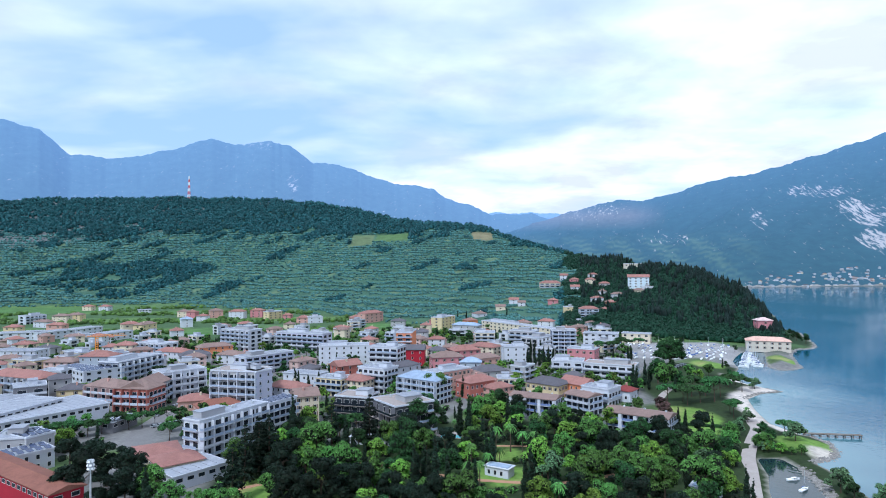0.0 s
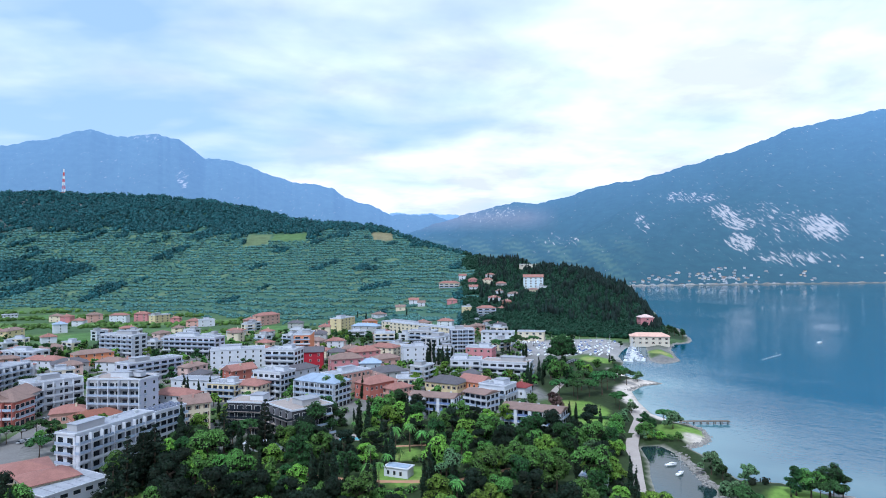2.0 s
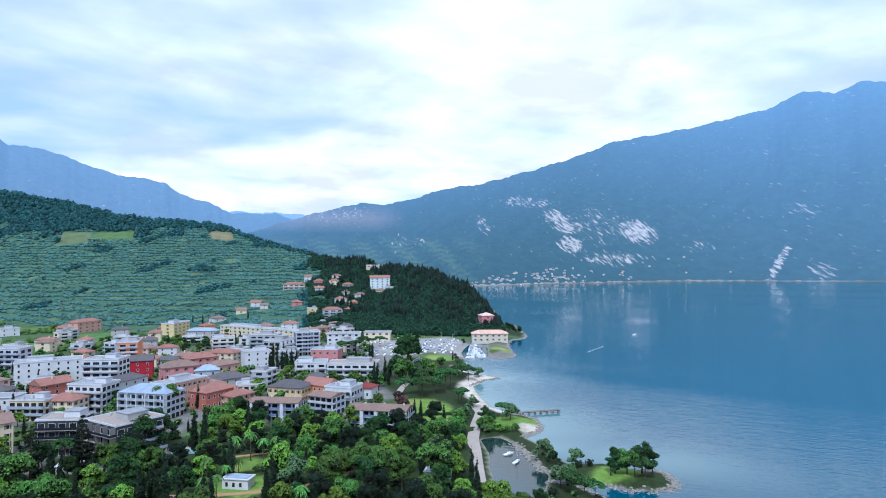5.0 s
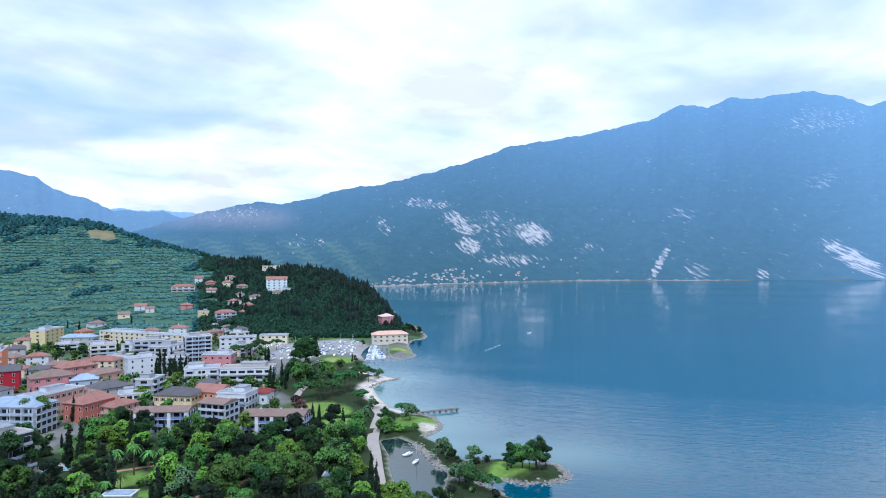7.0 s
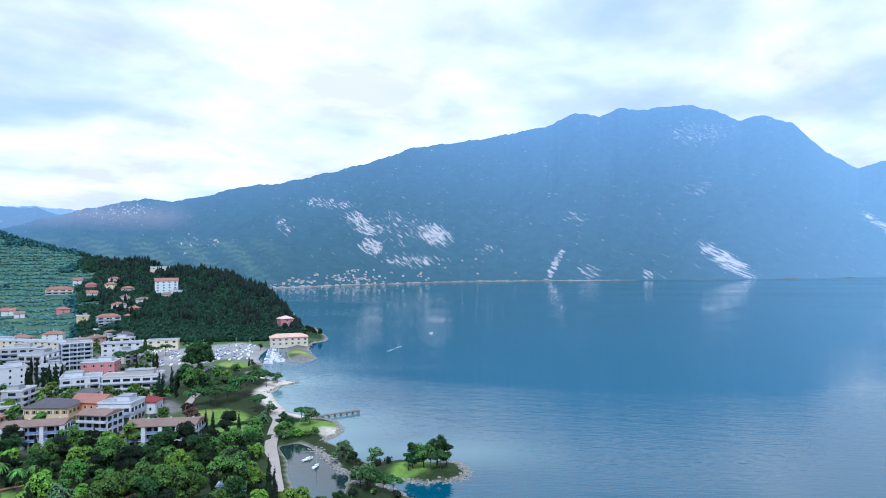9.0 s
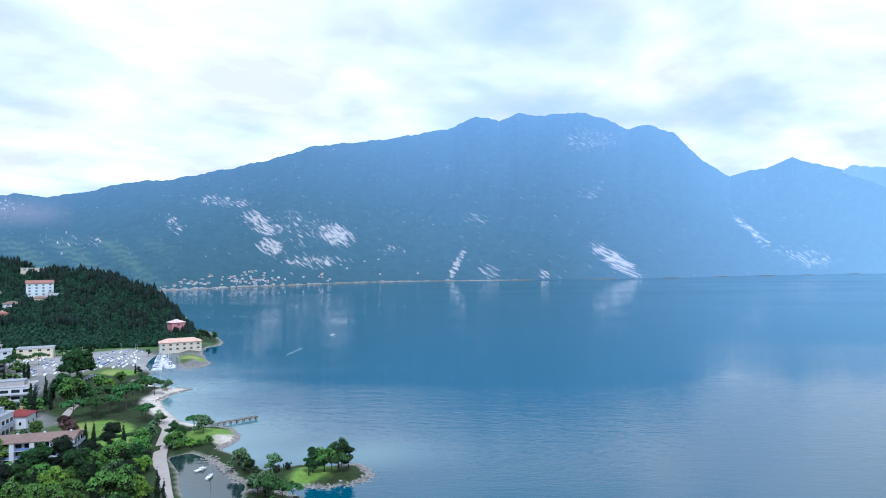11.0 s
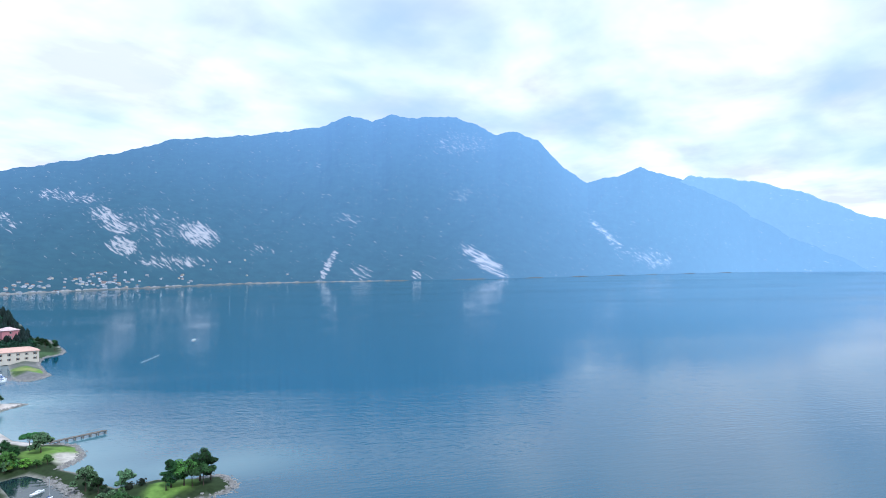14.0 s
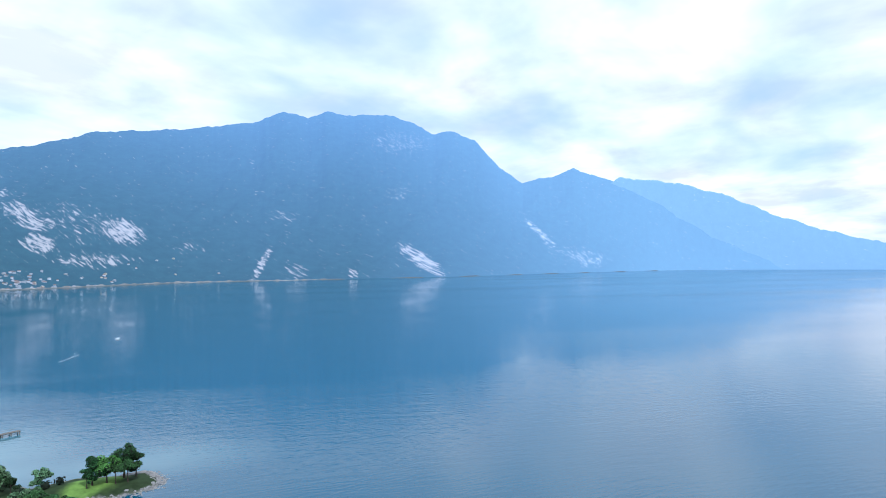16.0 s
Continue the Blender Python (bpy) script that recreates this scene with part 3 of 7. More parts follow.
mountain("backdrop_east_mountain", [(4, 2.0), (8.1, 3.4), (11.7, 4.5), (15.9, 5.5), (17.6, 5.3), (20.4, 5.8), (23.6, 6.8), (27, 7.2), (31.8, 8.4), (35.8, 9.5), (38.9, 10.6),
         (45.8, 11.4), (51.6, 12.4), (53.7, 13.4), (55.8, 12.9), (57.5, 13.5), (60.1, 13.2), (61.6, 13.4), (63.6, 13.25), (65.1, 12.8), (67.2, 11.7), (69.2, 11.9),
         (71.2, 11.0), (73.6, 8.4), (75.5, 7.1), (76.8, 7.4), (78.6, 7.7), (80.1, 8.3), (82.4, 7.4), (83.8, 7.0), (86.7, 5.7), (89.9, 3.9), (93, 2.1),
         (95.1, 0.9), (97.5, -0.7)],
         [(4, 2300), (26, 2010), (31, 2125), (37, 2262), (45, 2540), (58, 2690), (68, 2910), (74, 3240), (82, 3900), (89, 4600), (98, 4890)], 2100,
         "hazy blue wooded mountain with bare limestone scars above the lake", HAZE_GLOW, 0.48, (0.026, 0.066, 0.072), 15,
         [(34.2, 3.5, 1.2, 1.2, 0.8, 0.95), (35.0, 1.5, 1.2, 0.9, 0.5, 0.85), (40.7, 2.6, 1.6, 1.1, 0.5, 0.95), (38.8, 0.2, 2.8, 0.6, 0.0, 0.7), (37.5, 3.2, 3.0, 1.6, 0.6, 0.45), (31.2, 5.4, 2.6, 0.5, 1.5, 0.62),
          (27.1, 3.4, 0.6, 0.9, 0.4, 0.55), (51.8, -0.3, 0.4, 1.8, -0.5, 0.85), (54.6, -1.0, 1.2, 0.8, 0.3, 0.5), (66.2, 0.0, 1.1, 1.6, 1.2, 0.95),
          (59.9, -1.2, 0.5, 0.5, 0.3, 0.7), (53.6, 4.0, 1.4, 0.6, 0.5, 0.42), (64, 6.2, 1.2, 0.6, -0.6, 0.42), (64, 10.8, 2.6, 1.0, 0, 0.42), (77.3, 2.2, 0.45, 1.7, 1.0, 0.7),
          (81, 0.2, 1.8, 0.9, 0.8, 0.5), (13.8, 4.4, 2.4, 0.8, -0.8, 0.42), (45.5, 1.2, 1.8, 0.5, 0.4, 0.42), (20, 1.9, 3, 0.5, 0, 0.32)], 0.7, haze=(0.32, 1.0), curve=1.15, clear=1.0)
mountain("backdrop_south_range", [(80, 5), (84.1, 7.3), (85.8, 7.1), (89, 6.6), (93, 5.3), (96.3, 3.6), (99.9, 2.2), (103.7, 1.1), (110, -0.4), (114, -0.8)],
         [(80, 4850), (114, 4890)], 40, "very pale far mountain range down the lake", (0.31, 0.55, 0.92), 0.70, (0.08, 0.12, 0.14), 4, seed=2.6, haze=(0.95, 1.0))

# ---- buildings ----
def boxes_mesh(name, boxes):
    """One mesh of axis-aligned boxes: (x0, x1, y0, y1, z0, z1, material index)."""
    verts, faces, index = [], [], []
    for x0, x1, y0, y1, z0, z1, mi in boxes:
        k = len(verts)
        verts += [(x0, y0, z0), (x1, y0, z0), (x1, y1, z0), (x0, y1, z0), (x0, y0, z1), (x1, y0, z1), (x1, y1, z1), (x0, y1, z1)]
        faces += [(k, k + 3, k + 2, k + 1), (k + 4, k + 5, k + 6, k + 7), (k, k + 1, k + 5, k + 4), (k + 1, k + 2, k + 6, k + 5), (k + 2, k + 3, k + 7, k + 6), (k + 3, k, k + 4, k + 7)]
        index += [mi] * 6
    me = bpy.data.meshes.new(name)
    me.from_pydata(verts, [], faces)
    me.polygons.foreach_set("material_index", np.array(index, np.int32))
    return me


MESH = {}


def shared(key, make, mats):
    if key not in MESH:
        me = make()
        for m in mats:
            me.materials.append(m)
        MESH[key] = me
    return MESH[key]


def part(name, me, parent, m=None, label=""):
    ob = new(name, me)
    ob.parent = parent
    if m is not None:
        ob.matrix_local = m
    return tagged(ob, label) if label else ob


def window_mesh(w, h, shutters, glazed):
    """One frame with its reveal, glazed or open, and folded-back shutters."""
    f, a, c = 0.10, w / 2, w / 2 + 0.10

    def ring(u, z0, z1, y):
        return [(-u, y, z0), (u, y, z0), (u, y, z1), (-u, y, z1)]
    verts = ring(c, -f, h + f, -0.08) + ring(c, -f, h + f, 0.02) + ring(a, 0, h, -0.08) + ring(a, 0, h, -0.015)
    faces, index = [], []
    for k in range(4):
        n = (k + 1) % 4
        faces += [(k, n, 8 + n, 8 + k), (4 + k, 4 + n, n, k), (8 + k, 8 + n, 12 + n, 12 + k)]
        index += [0, 0, 0]
    if glazed:
        faces.append((12, 13, 14, 15))
        index.append(2)
    if shutters:
        for lo, hi, s in ((1, 2, 1), (0, 3, -1)):
            k = len(verts)
            verts += [(s * (c + a), -0.06, -f), (s * (c + a), -0.06, h + f), (s * (c + a), 0.01, -f), (s * (c + a), 0.01, h + f)]
            faces += [(lo, k, k + 1, hi), (k, k + 2, k + 3, k + 1)]
            index += [1, 1]
    me = bpy.data.meshes.new("window")
    me.from_pydata(verts, [], faces)
    me.polygons.foreach_set("material_index", np.array(index, np.int32))
    return me


def pane_mesh(w, h):
    return boxes_mesh("pane", [(-w / 2, w / 2, -0.025, 0.0, 0, h, 0)])


def gable_mesh(w, d, rise, over, hip):
    t = 0.25
    a, b = w / 2 + over, d / 2 + over
    r = max(a - b * 0.95, 0.2) if hip else a
    verts = [(-a, -b, 0), (a, -b, 0), (a, b, 0), (-a, b, 0), (-r, 0, rise), (r, 0, rise), (-a, -b, -t), (a, -b, -t), (a, b, -t), (-a, b, -t)]
    faces = [(0, 1, 5, 4), (2, 3, 4, 5), (1, 2, 5), (3, 0, 4), (6, 9, 8, 7), (0, 6, 7, 1), (1, 7, 8, 2), (2, 8, 9, 3), (3, 9, 6, 0)]
    me = bpy.data.meshes.new("roof")
    me.from_pydata(verts, [], faces)
    return me


def tray_mesh(a, b, z, thick, rim):
    """A flat roof with a raised edge, all one piece."""
    def ring(u, v, zz):
        return [(-u, -v, zz), (u, -v, zz), (u, v, zz), (-u, v, zz)]
    verts = ring(a, b, z) + ring(a, b, z + thick + rim) + ring(a - 0.3, b - 0.3, z + thick + rim) + ring(a - 0.3, b - 0.3, z + thick)
    faces, index = [(3, 2, 1, 0), (12, 13, 14, 15)], [0, 0]
    for k in range(4):
        n = (k + 1) % 4
        faces += [(k, n, 4 + n, 4 + k), (4 + k, 4 + n, 8 + n, 8 + k), (8 + k, 8 + n, 12 + n, 12 + k)]
        index += [1, 1, 1]
    me = bpy.data.meshes.new("roof")
    me.from_pydata(verts, [], faces)
    me.polygons.foreach_set("material_index", np.array(index, np.int32))
    return me


def seed_of(*v):
    return random.Random(int(sum(abs(q) * (k + 3.7) * 13 for k, q in enumerate(v))))


COUNT = {"window": 0}
FOOTPRINTS = []


def building(name, x, y, z, w, d, h, turn, floors, wall, roof, roof_mat, front, label):
    """A house with walls, roof, a window for each opening and a balcony for each storey; its front looks along its own -y."""
    rnd = seed_of(x, y, w, h)
    far = math.hypot(x, y)
    near = far < 330
    FOOTPRINTS.append((x, y, math.radians(turn), w / 2, d / 2))
    home = tagged(new(name, None), label, {"apartment_building": "apartment block", "school_building": "school", "market_hall": "market hall", "sports_hall": "sports hall",
                                           "harbour_building": "harbour building"}.get(name, name))
    home.matrix_world = pose(x, y, z, 0, 0, turn)
    home["group"] = "houses of the town" if far < 760 else "houses on the hill and plain"
    plinth = 2.0 if z < 5 else 7.0
    fh = h / floors
    me = boxes_mesh("wall", [(-w / 2, w / 2, -d / 2, d / 2, -plinth, h, 0)])
    me.materials.append(WALL[wall])
    part("wall", me, home)
    if wall == "bluewhite" or (front == "balc" and w > 20 and rnd.random() < 0.75):
        n = max(2, round(w / (7.5 if wall == "bluewhite" else 5.5)))
        me = boxes_mesh("cross_wall", [(-0.8 if wall == "bluewhite" else -0.18, 0.8 if wall == "bluewhite" else 0.18, -d / 2 - 1.85, -d / 2 - 0.002, -1, h - 0.15, 0)])
        me.materials.append(WALL["white" if wall in ("bluewhite", "grey", "slate", "lilac") else "greydark" if wall == "dark" else wall])
        for k in range(n + 1):  # between the balconies
            part("cross_wall", me, home, pose(-w / 2 + 0.45 + (w - 0.9) * k / n, 0, 0))
    # roof
    if roof in ("gable", "hip"):
        rise = min(w, d) * (0.24 if roof == "hip" else 0.28) * (0.55 if name in ("sports_hall", "market_hall") else 1.0)
        r = part("roof", gable_mesh(w, d, rise, 0.7, roof == "hip"), home, pose(0, 0, h + 0.25))
        r.data.materials.append(ROOF[roof_mat])
        if roof == "gable":
            g = bpy.data.meshes.new("gable_wall")
            g.from_pydata([(-w / 2, -d / 2, h), (-w / 2, d / 2, h), (-w / 2, 0, h + rise * 0.93), (w / 2, -d / 2, h), (w / 2, d / 2, h), (w / 2, 0, h + rise * 0.93)],
                          [], [(0, 2, 1), (3, 4, 5), (0, 3, 5, 2), (1, 2, 5, 4)])
            g.materials.append(WALL[wall])
            part("gable_wall", g, home)
        if rnd.random() < 0.75 and name == "house":
            ch = boxes_mesh("chimney", [(-0.4, 0.4, -0.4, 0.4, 0, 1.9, 0), (-0.55, 0.55, -0.55, 0.55, 1.9, 2.1, 0)])
            ch.materials.append(WALL["salmon" if rnd.random() < 0.5 else "cream"])
            part("chimney", ch, r, pose(rnd.uniform(-w / 5, w / 5), rnd.choice((-1, 1)) * d / 6, rise * 0.5))
    elif roof == "slab":
        r = part("roof", gable_mesh(w, d + 1.6, 1.4, 0.6, False), home, pose(0, -0.6, h + 0.2))
        r.data.materials.append(ROOF[roof_mat])
        for k in range(max(2, int(w / 9))):
            ch = shared("vent", lambda: boxes_mesh("vent", [(-0.35, 0.35, -0.35, 0.35, 0, 0.9, 0)]), [M_SLAB])
            part("vent", ch, r, pose(-w / 2 + (k + 0.7) * w / max(2, int(w / 9)), 1.0, 0.9))
    else:
        edge = 0.45 if roof != "metal" else 0.12
        o = 0.3 if roof != "metal" else 0.6
        me = tray_mesh(w / 2 + o, d / 2 + o, h, 0.3, edge)
        me.materials.append(ROOF["pale"] if roof != "terrace" else M_STONE)
        me.materials.append(WALL["white"] if wall != "dark" else M_SLAB)
        r = part("roof", me, home)
        if roof == "metal":
            n = int(w / 3)
            me = boxes_mesh("seam", [(-0.08, 0.08, -d / 2, d / 2, 0, 0.14, 0)])
            me.materials.append(ROOF["pale"])
            for k in range(1, n):
                part("seam", me, home, pose(-w / 2 + w * k / n, 0, h + 0.28))
        if roof in ("flat", "terrace") and name != "fort":
            sw, sd = w * rnd.uniform(0.25, 0.5), d * rnd.uniform(0.35, 0.55)
            sx = rnd.uniform(-0.5, 0.5) * (w - sw) * 0.8
            me = boxes_mesh("roof_house", [(-sw / 2, sw / 2, -sd / 2, sd / 2, 0, 2.4, 0), (-sw / 2 - 0.3, sw / 2 + 0.3, -sd / 2 - 0.3, sd / 2 + 0.3, 2.4, 2.6, 1)])
            me.materials.append(WALL["white" if rnd.random() < 0.6 else "grey"])
            me.materials.append(ROOF["pale"])
            part("roof_house", me, home, pose(sx, d * 0.1, h + 0.3))
            if far < 480:
                for k in range(rnd.randint(2, 5)):
                    me = shared("air_unit", lambda: boxes_mesh("air_unit", [(-0.7, 0.7, -0.5, 0.5, 0, 1.0, 0), (-0.5, 0.5, -0.35, 0.35, 1.0, 1.12, 0)]), [M_ALU])
                    ux = rnd.uniform(-0.42, 0.42) * w
                    if abs(ux - sx) > sw / 2 + 1:
                        part("air_unit", me, home, pose(ux, rnd.uniform(-0.3, 0.3) * d, h + 0.3))
        if roof == "solar":
            n = max(3, int(w / 2.6))
            for k in range(n):
                for row in (-0.26, 0.2):
                    me = shared("solar_panel", lambda: boxes_mesh("solar_panel", [(-1.05, 1.05, -1.6, 1.6, 0, 0.12, 0)]), [M_SOLAR])
                    part("solar_panel", me, home, pose(-w / 2 + w * (k + 0.5) / n, row * d, h + 0.75, 12))
    # openings
    bal = front == "balc"
    pitch = 3.2 if far < 390 else 5.0 if far < 640 else 6.6
    if front == "strip":
        ww, wh, sill = 2.3, min(1.6, fh * 0.45), fh * 0.42
        pitch = max(pitch, 3.3)
    elif bal:
        # glazing widened so its dark glass also stands in for the balconies' shaded recesses
        ww, wh, sill = 0.8 * pitch, min(2.3, fh * 0.74), 0.12
    else:
        ww, wh, sill = 1.05, min(1.55, fh * 0.55), fh * 0.3
    if name in ("shed", "market_hall", "sports_hall") and h > 4.9 and floors == 1:
        ww, wh, sill, pitch = 2.4, 1.3, h - 2.3, 3.6
    shut = front == "win" and wall in ("cream", "yellow", "pink", "salmon", "pinkpale", "iceblue", "stone") and far < 950
    ww, wh = round(ww, 1), round(wh, 1)
    wme = shared(("window", ww, wh, shut, near), lambda: window_mesh(ww, wh, shut, not near), [M_FRAME, M_SHUTTER, M_GLASS])
    pme = shared(("pane", ww, wh), lambda: pane_mesh(ww, wh), [M_GLASS])
    cosy, siny = math.cos(math.radians(turn)), math.sin(math.radians(turn))
    sides = [(0.0, -d / 2, 0, w)]
    for sx, rot in ((-1, -90), (1, 90)):
        nx, ny = sx * cosy, sx * siny
        if nx * -x + ny * -y > 0.15 * far:  # the end wall that can be seen from the park and the lake
            sides.append((sx * w / 2, 0.0, rot, d))
    for px, py, rot, length in sides:
        n = max(1, int((length - 1.0) / pitch))
        for f in range(floors):
            for k in range(n):
                u = -length / 2 + length * (k + 0.5) / n
                ax, ay = (u, py) if rot == 0 else (px, u)
                m = pose(ax, ay, f * fh + sill, 0, 0, rot)
                COUNT["window"] += 1
                if near:
                    wdw = part("window", wme, home, m)
                    part("pane", pme, wdw, pose(0, 0, 0))
                else:
                    part("window", wme, home, m)
    if bal:
        for f in range(1 if z < 5 else 0, floors):
            deep = 1.7
            if name == "apartment_building" and wall == "dark" and w > 20:
                deep = 1.4 + 1.1 * (floors - f)
            rail = 2 if wall == "bluewhite" else 1 if rnd.random() < 0.6 or wall in ("dark", "slate") else 0
            me = boxes_mesh("balcony", [(-w / 2, w / 2, -d / 2 - deep, -d / 2 + 0.05, -0.22, 0, 0), (-w / 2, w / 2, -d / 2 - deep, -d / 2 - deep + 0.1, 0.12, 1.05, rail),
                                        (-w / 2, -w / 2 + 0.1, -d / 2 - deep + 0.1, -d / 2 + 0.05, 0.12, 1.05, rail), (w / 2 - 0.1, w / 2, -d / 2 - deep + 0.1, -d / 2 + 0.05, 0.12, 1.05, rail)])
            for m in (M_STONE if wall == "dark" else M_SLAB, M_GLASS if wall == "dark" else M_RAIL, M_BLUE):
                me.materials.append(m)
            part("balcony", me, home, pose(0, 0, f * fh))
        if len(sides) > 1 and far < 420:
            sx = 1 if sides[1][0] > 0 else -1
            for f in range(1, floors):
                deep = 1.2 + (1.3 * (floors - f) if wall == "dark" else 0)
                x0, x1 = sorted((sx * (w / 2 - 0.02), sx * (w / 2 + deep)))
                rx0, rx1 = sorted((sx * (w / 2 + deep - 0.1), sx * (w / 2 + deep)))
                me = boxes_mesh("side_balcony", [(x0, x1, -d * 0.42, d * 0.42, -0.22, 0, 0), (rx0, rx1, -d * 0.42, d * 0.42, 0.1, 1.0, 1)])
                for m in (M_STONE if wall == "dark" else M_SLAB, M_RAIL):
                    me.materials.append(m)
                part("side_balcony", me, home, pose(0, 0, f * fh))
    return home


building("market_hall", -92, 225, 2.4, 20.7, 16, 5.0, 52, 1, "white", "metal", "pale", "strip", "market hall with a glazed white roof")
building("market_hall", -99, 230, 2.4, 15.3, 15, 6.0, 40, 1, "cream", "hip", "tile", "strip", "low market pavilion with a red tiled hip roof")
building("sports_hall", -142, 209, 2.4, 63.4, 10, 8.5, -34, 1, "crimson", "gable", "rust", "strip", "long crimson hall with a rust-brown sheet metal roof")
building("market_hall", -111, 241, 2.4, 15.3, 16, 6.0, 31, 1, "cream", "hip", "tile", "strip", "low market pavilion with a red tiled hip roof")
building("hotel", -89, 256, 2.4, 35.9, 9, 17.0, 62, 5, "white", "flat", "pale", "balc", "white five-storey hotel with long balconies among cedars")
building("apartment_building", -19, 283, 2.4, 22.0, 20, 15.0, -55, 4, "dark", "terrace", "pale", "balc", "dark glass apartment block with stepped stone terraces")
building("school_building", -159, 237, 2.4, 15.3, 12, 7.0, 52, 2, "white", "solar", "pale", "win", "white school block with solar panels on its roof")
building("hotel", -76, 281, 2.4, 17.0, 9, 16.0, 58, 5, "white", "solar", "pale", "balc", "white five-storey hotel wing with long balconies")
building("apartment_building", 89, 282, 2.4, 28.2, 12, 9.0, -35, 3, "bluewhite", "slab", "brown", "balc", "white and blue holiday apartment row under a brown roof")
building("school_building", -166, 250, 2.4, 10.7, 14, 10.0, 62, 2, "grey", "solar", "pale", "win", "grey school wing with solar panels on its roof")
building("school_building", -171, 249, 2.4, 12.7, 16, 10.0, 16, 2, "grey", "flat", "pale", "win", "grey flat-roofed school wing beside dark pines")
building("apartment_building", -42, 300, 2.4, 16.6, 13, 14.0, -19, 4, "dark", "terrace", "pale", "balc", "dark glass apartment block with a planted roof terrace")
building("house", -68, 304, 2.4, 11.4, 12, 13.5, 24, 4, "cream", "gable", "brown", "win", "cream four-storey house with small shuttered windows")
building("apartment_building", 47, 316, 2.4, 23.7, 11, 9.5, -28, 3, "bluewhite", "slab", "brown", "balc", "white and blue holiday apartment row under a brown roof")
building("apartment_building", 72, 319, 2.4, 14.2, 11, 9.5, -50, 3, "white", "slab", "brown", "balc", "white holiday apartment house under a brown roof")
building("shed", -154, 294, 2.4, 16.1, 8, 5.0, 77, 1, "greydark", "metal", "pale", "strip", "open filling station canopy with a pale roof")
building("house", -117, 322, 2.4, 21.0, 12, 5.0, 34, 1, "salmon", "hip", "rust", "win", "low salmon house with a rusty tiled roof")
building("hotel", -11, 349, 2.4, 27.0, 14, 13.0, -36, 4, "white", "hip", "bluegrey", "balc", "white corner hotel with a blue-grey hip roof")
building("house", 86, 340, 2.4, 16.2, 14, 9.0, -42, 2, "white", "flat", "pale", "balc", "white modern house with wide balconies")
building("apartment_building", -103, 337, 2.4, 10.3, 18, 20.0, 54, 5, "lilac", "flat", "pale", "win", "pale end block of a large apartment building")
building("apartment_building", -110, 339, 2.4, 27.5, 16, 20.0, -13, 5, "grey", "terrace", "pale", "balc", "large apartment block with chequered balconies")
building("house", 31, 357, 2.4, 15.3, 10, 6.0, 36, 2, "salmon", "hip", "tile", "win", "low salmon house with a tiled roof")
building("house", -87, 348, 2.4, 22.6, 12, 9.0, -26, 3, "white", "hip", "tile", "win", "white house with an orange tiled hip roof")
building("house", 101, 346, 2.4, 9.8, 10, 6.0, -40, 1, "white", "hip", "maroon", "win", "white house with a dark red hip roof")
building("house", -134, 335, 2.4, 15.9, 12, 5.0, 18, 1, "salmon", "hip", "tile", "win", "low salmon house with a tiled roof")
building("house", 19, 361, 2.4, 20.7, 13, 9.0, 38, 2, "brick", "hip", "tile", "win", "brick-red house with a tiled roof")
building("house", 60, 358, 2.4, 21.4, 14, 8.0, -40, 2, "yellow", "hip", "dark", "win", "yellow house with a dark hip roof")
building("shed", -200, 304, 2.4, 54.6, 34, 7.0, 55, 1, "white", "metal", "pale", "strip", "wide white shed with a pale metal roof")
building("house", 77, 356, 2.4, 17.1, 12, 8.0, -51, 2, "orange", "gable", "tile", "win", "orange house with a bright tiled gable roof")
building("house", -103, 354, 2.4, 20.0, 12, 6.0, -40, 2, "white", "flat", "pale", "balc", "low white house with a roof terrace")
building("shed", -212, 302, 2.4, 42.5, 22, 9.0, 75, 1, "white", "metal", "pale", "strip", "white shed with a ribbed metal roof")
building("house", -51, 367, 2.4, 15.8, 12, 9.0, -28, 3, "cream", "hip", "tile", "win", "cream house with an orange tiled roof")
building("apartment_building", -163, 334, 2.4, 20.3, 14, 12.0, -10, 3, "brick", "hip", "brown", "balc", "brick apartment house under a broad brown roof")
building("house", -65, 369, 2.4, 18.0, 12, 10.0, -25, 3, "yellow", "flat", "pale", "balc", "yellow and white apartment house")
building("house", -119, 356, 2.4, 15.1, 12, 6.0, -2, 2, "salmon", "hip", "tile", "win", "salmon house with a tiled hip roof")
building("apartment_building", -163, 341, 2.4, 25.1, 14, 12.0, 88, 3, "grey", "gable", "brown", "balc", "grey apartment house with planted balconies")
building("house", 2, 379, 2.4, 28.2, 12, 12.0, 41, 3, "salmon", "flat", "pale", "win", "salmon terrace house with tall windows")
building("hotel", -40, 379, 2.4, 19.9, 14, 14.0, -32, 4, "white", "flat", "pale", "balc", "white hotel with a flat roof and ribbon balconies")
building("house", 16, 391, 2.4, 18.8, 12, 7.0, -40, 2, "cream", "hip", "brown", "win", "cream house with a brown roof")
building("house", -187, 350, 2.4, 23.5, 14, 10.0, -21, 3, "pinkpale", "hip", "brown", "balc", "pale pink house under a broad brown roof")
building("shed", -231, 325, 2.4, 23.1, 20, 8.0, 55, 1, "white", "metal", "pale", "strip", "low white shed with a pale roof")
building("hotel", -30, 399, 2.4, 30.5, 12, 11.0, 47, 3, "white", "hip", "dark", "win", "white hotel wing with a dark hip roof and dormers")
building("house", -87, 391, 2.4, 24.6, 12, 9.0, -21, 2, "white", "metal", "pale", "win", "white building with a grey roof behind cypresses")
building("apartment_building", -157, 369, 2.4, 25.4, 16, 15.0, 45, 4, "white", "flat", "pale", "balc", "white apartment block with deep balconies")
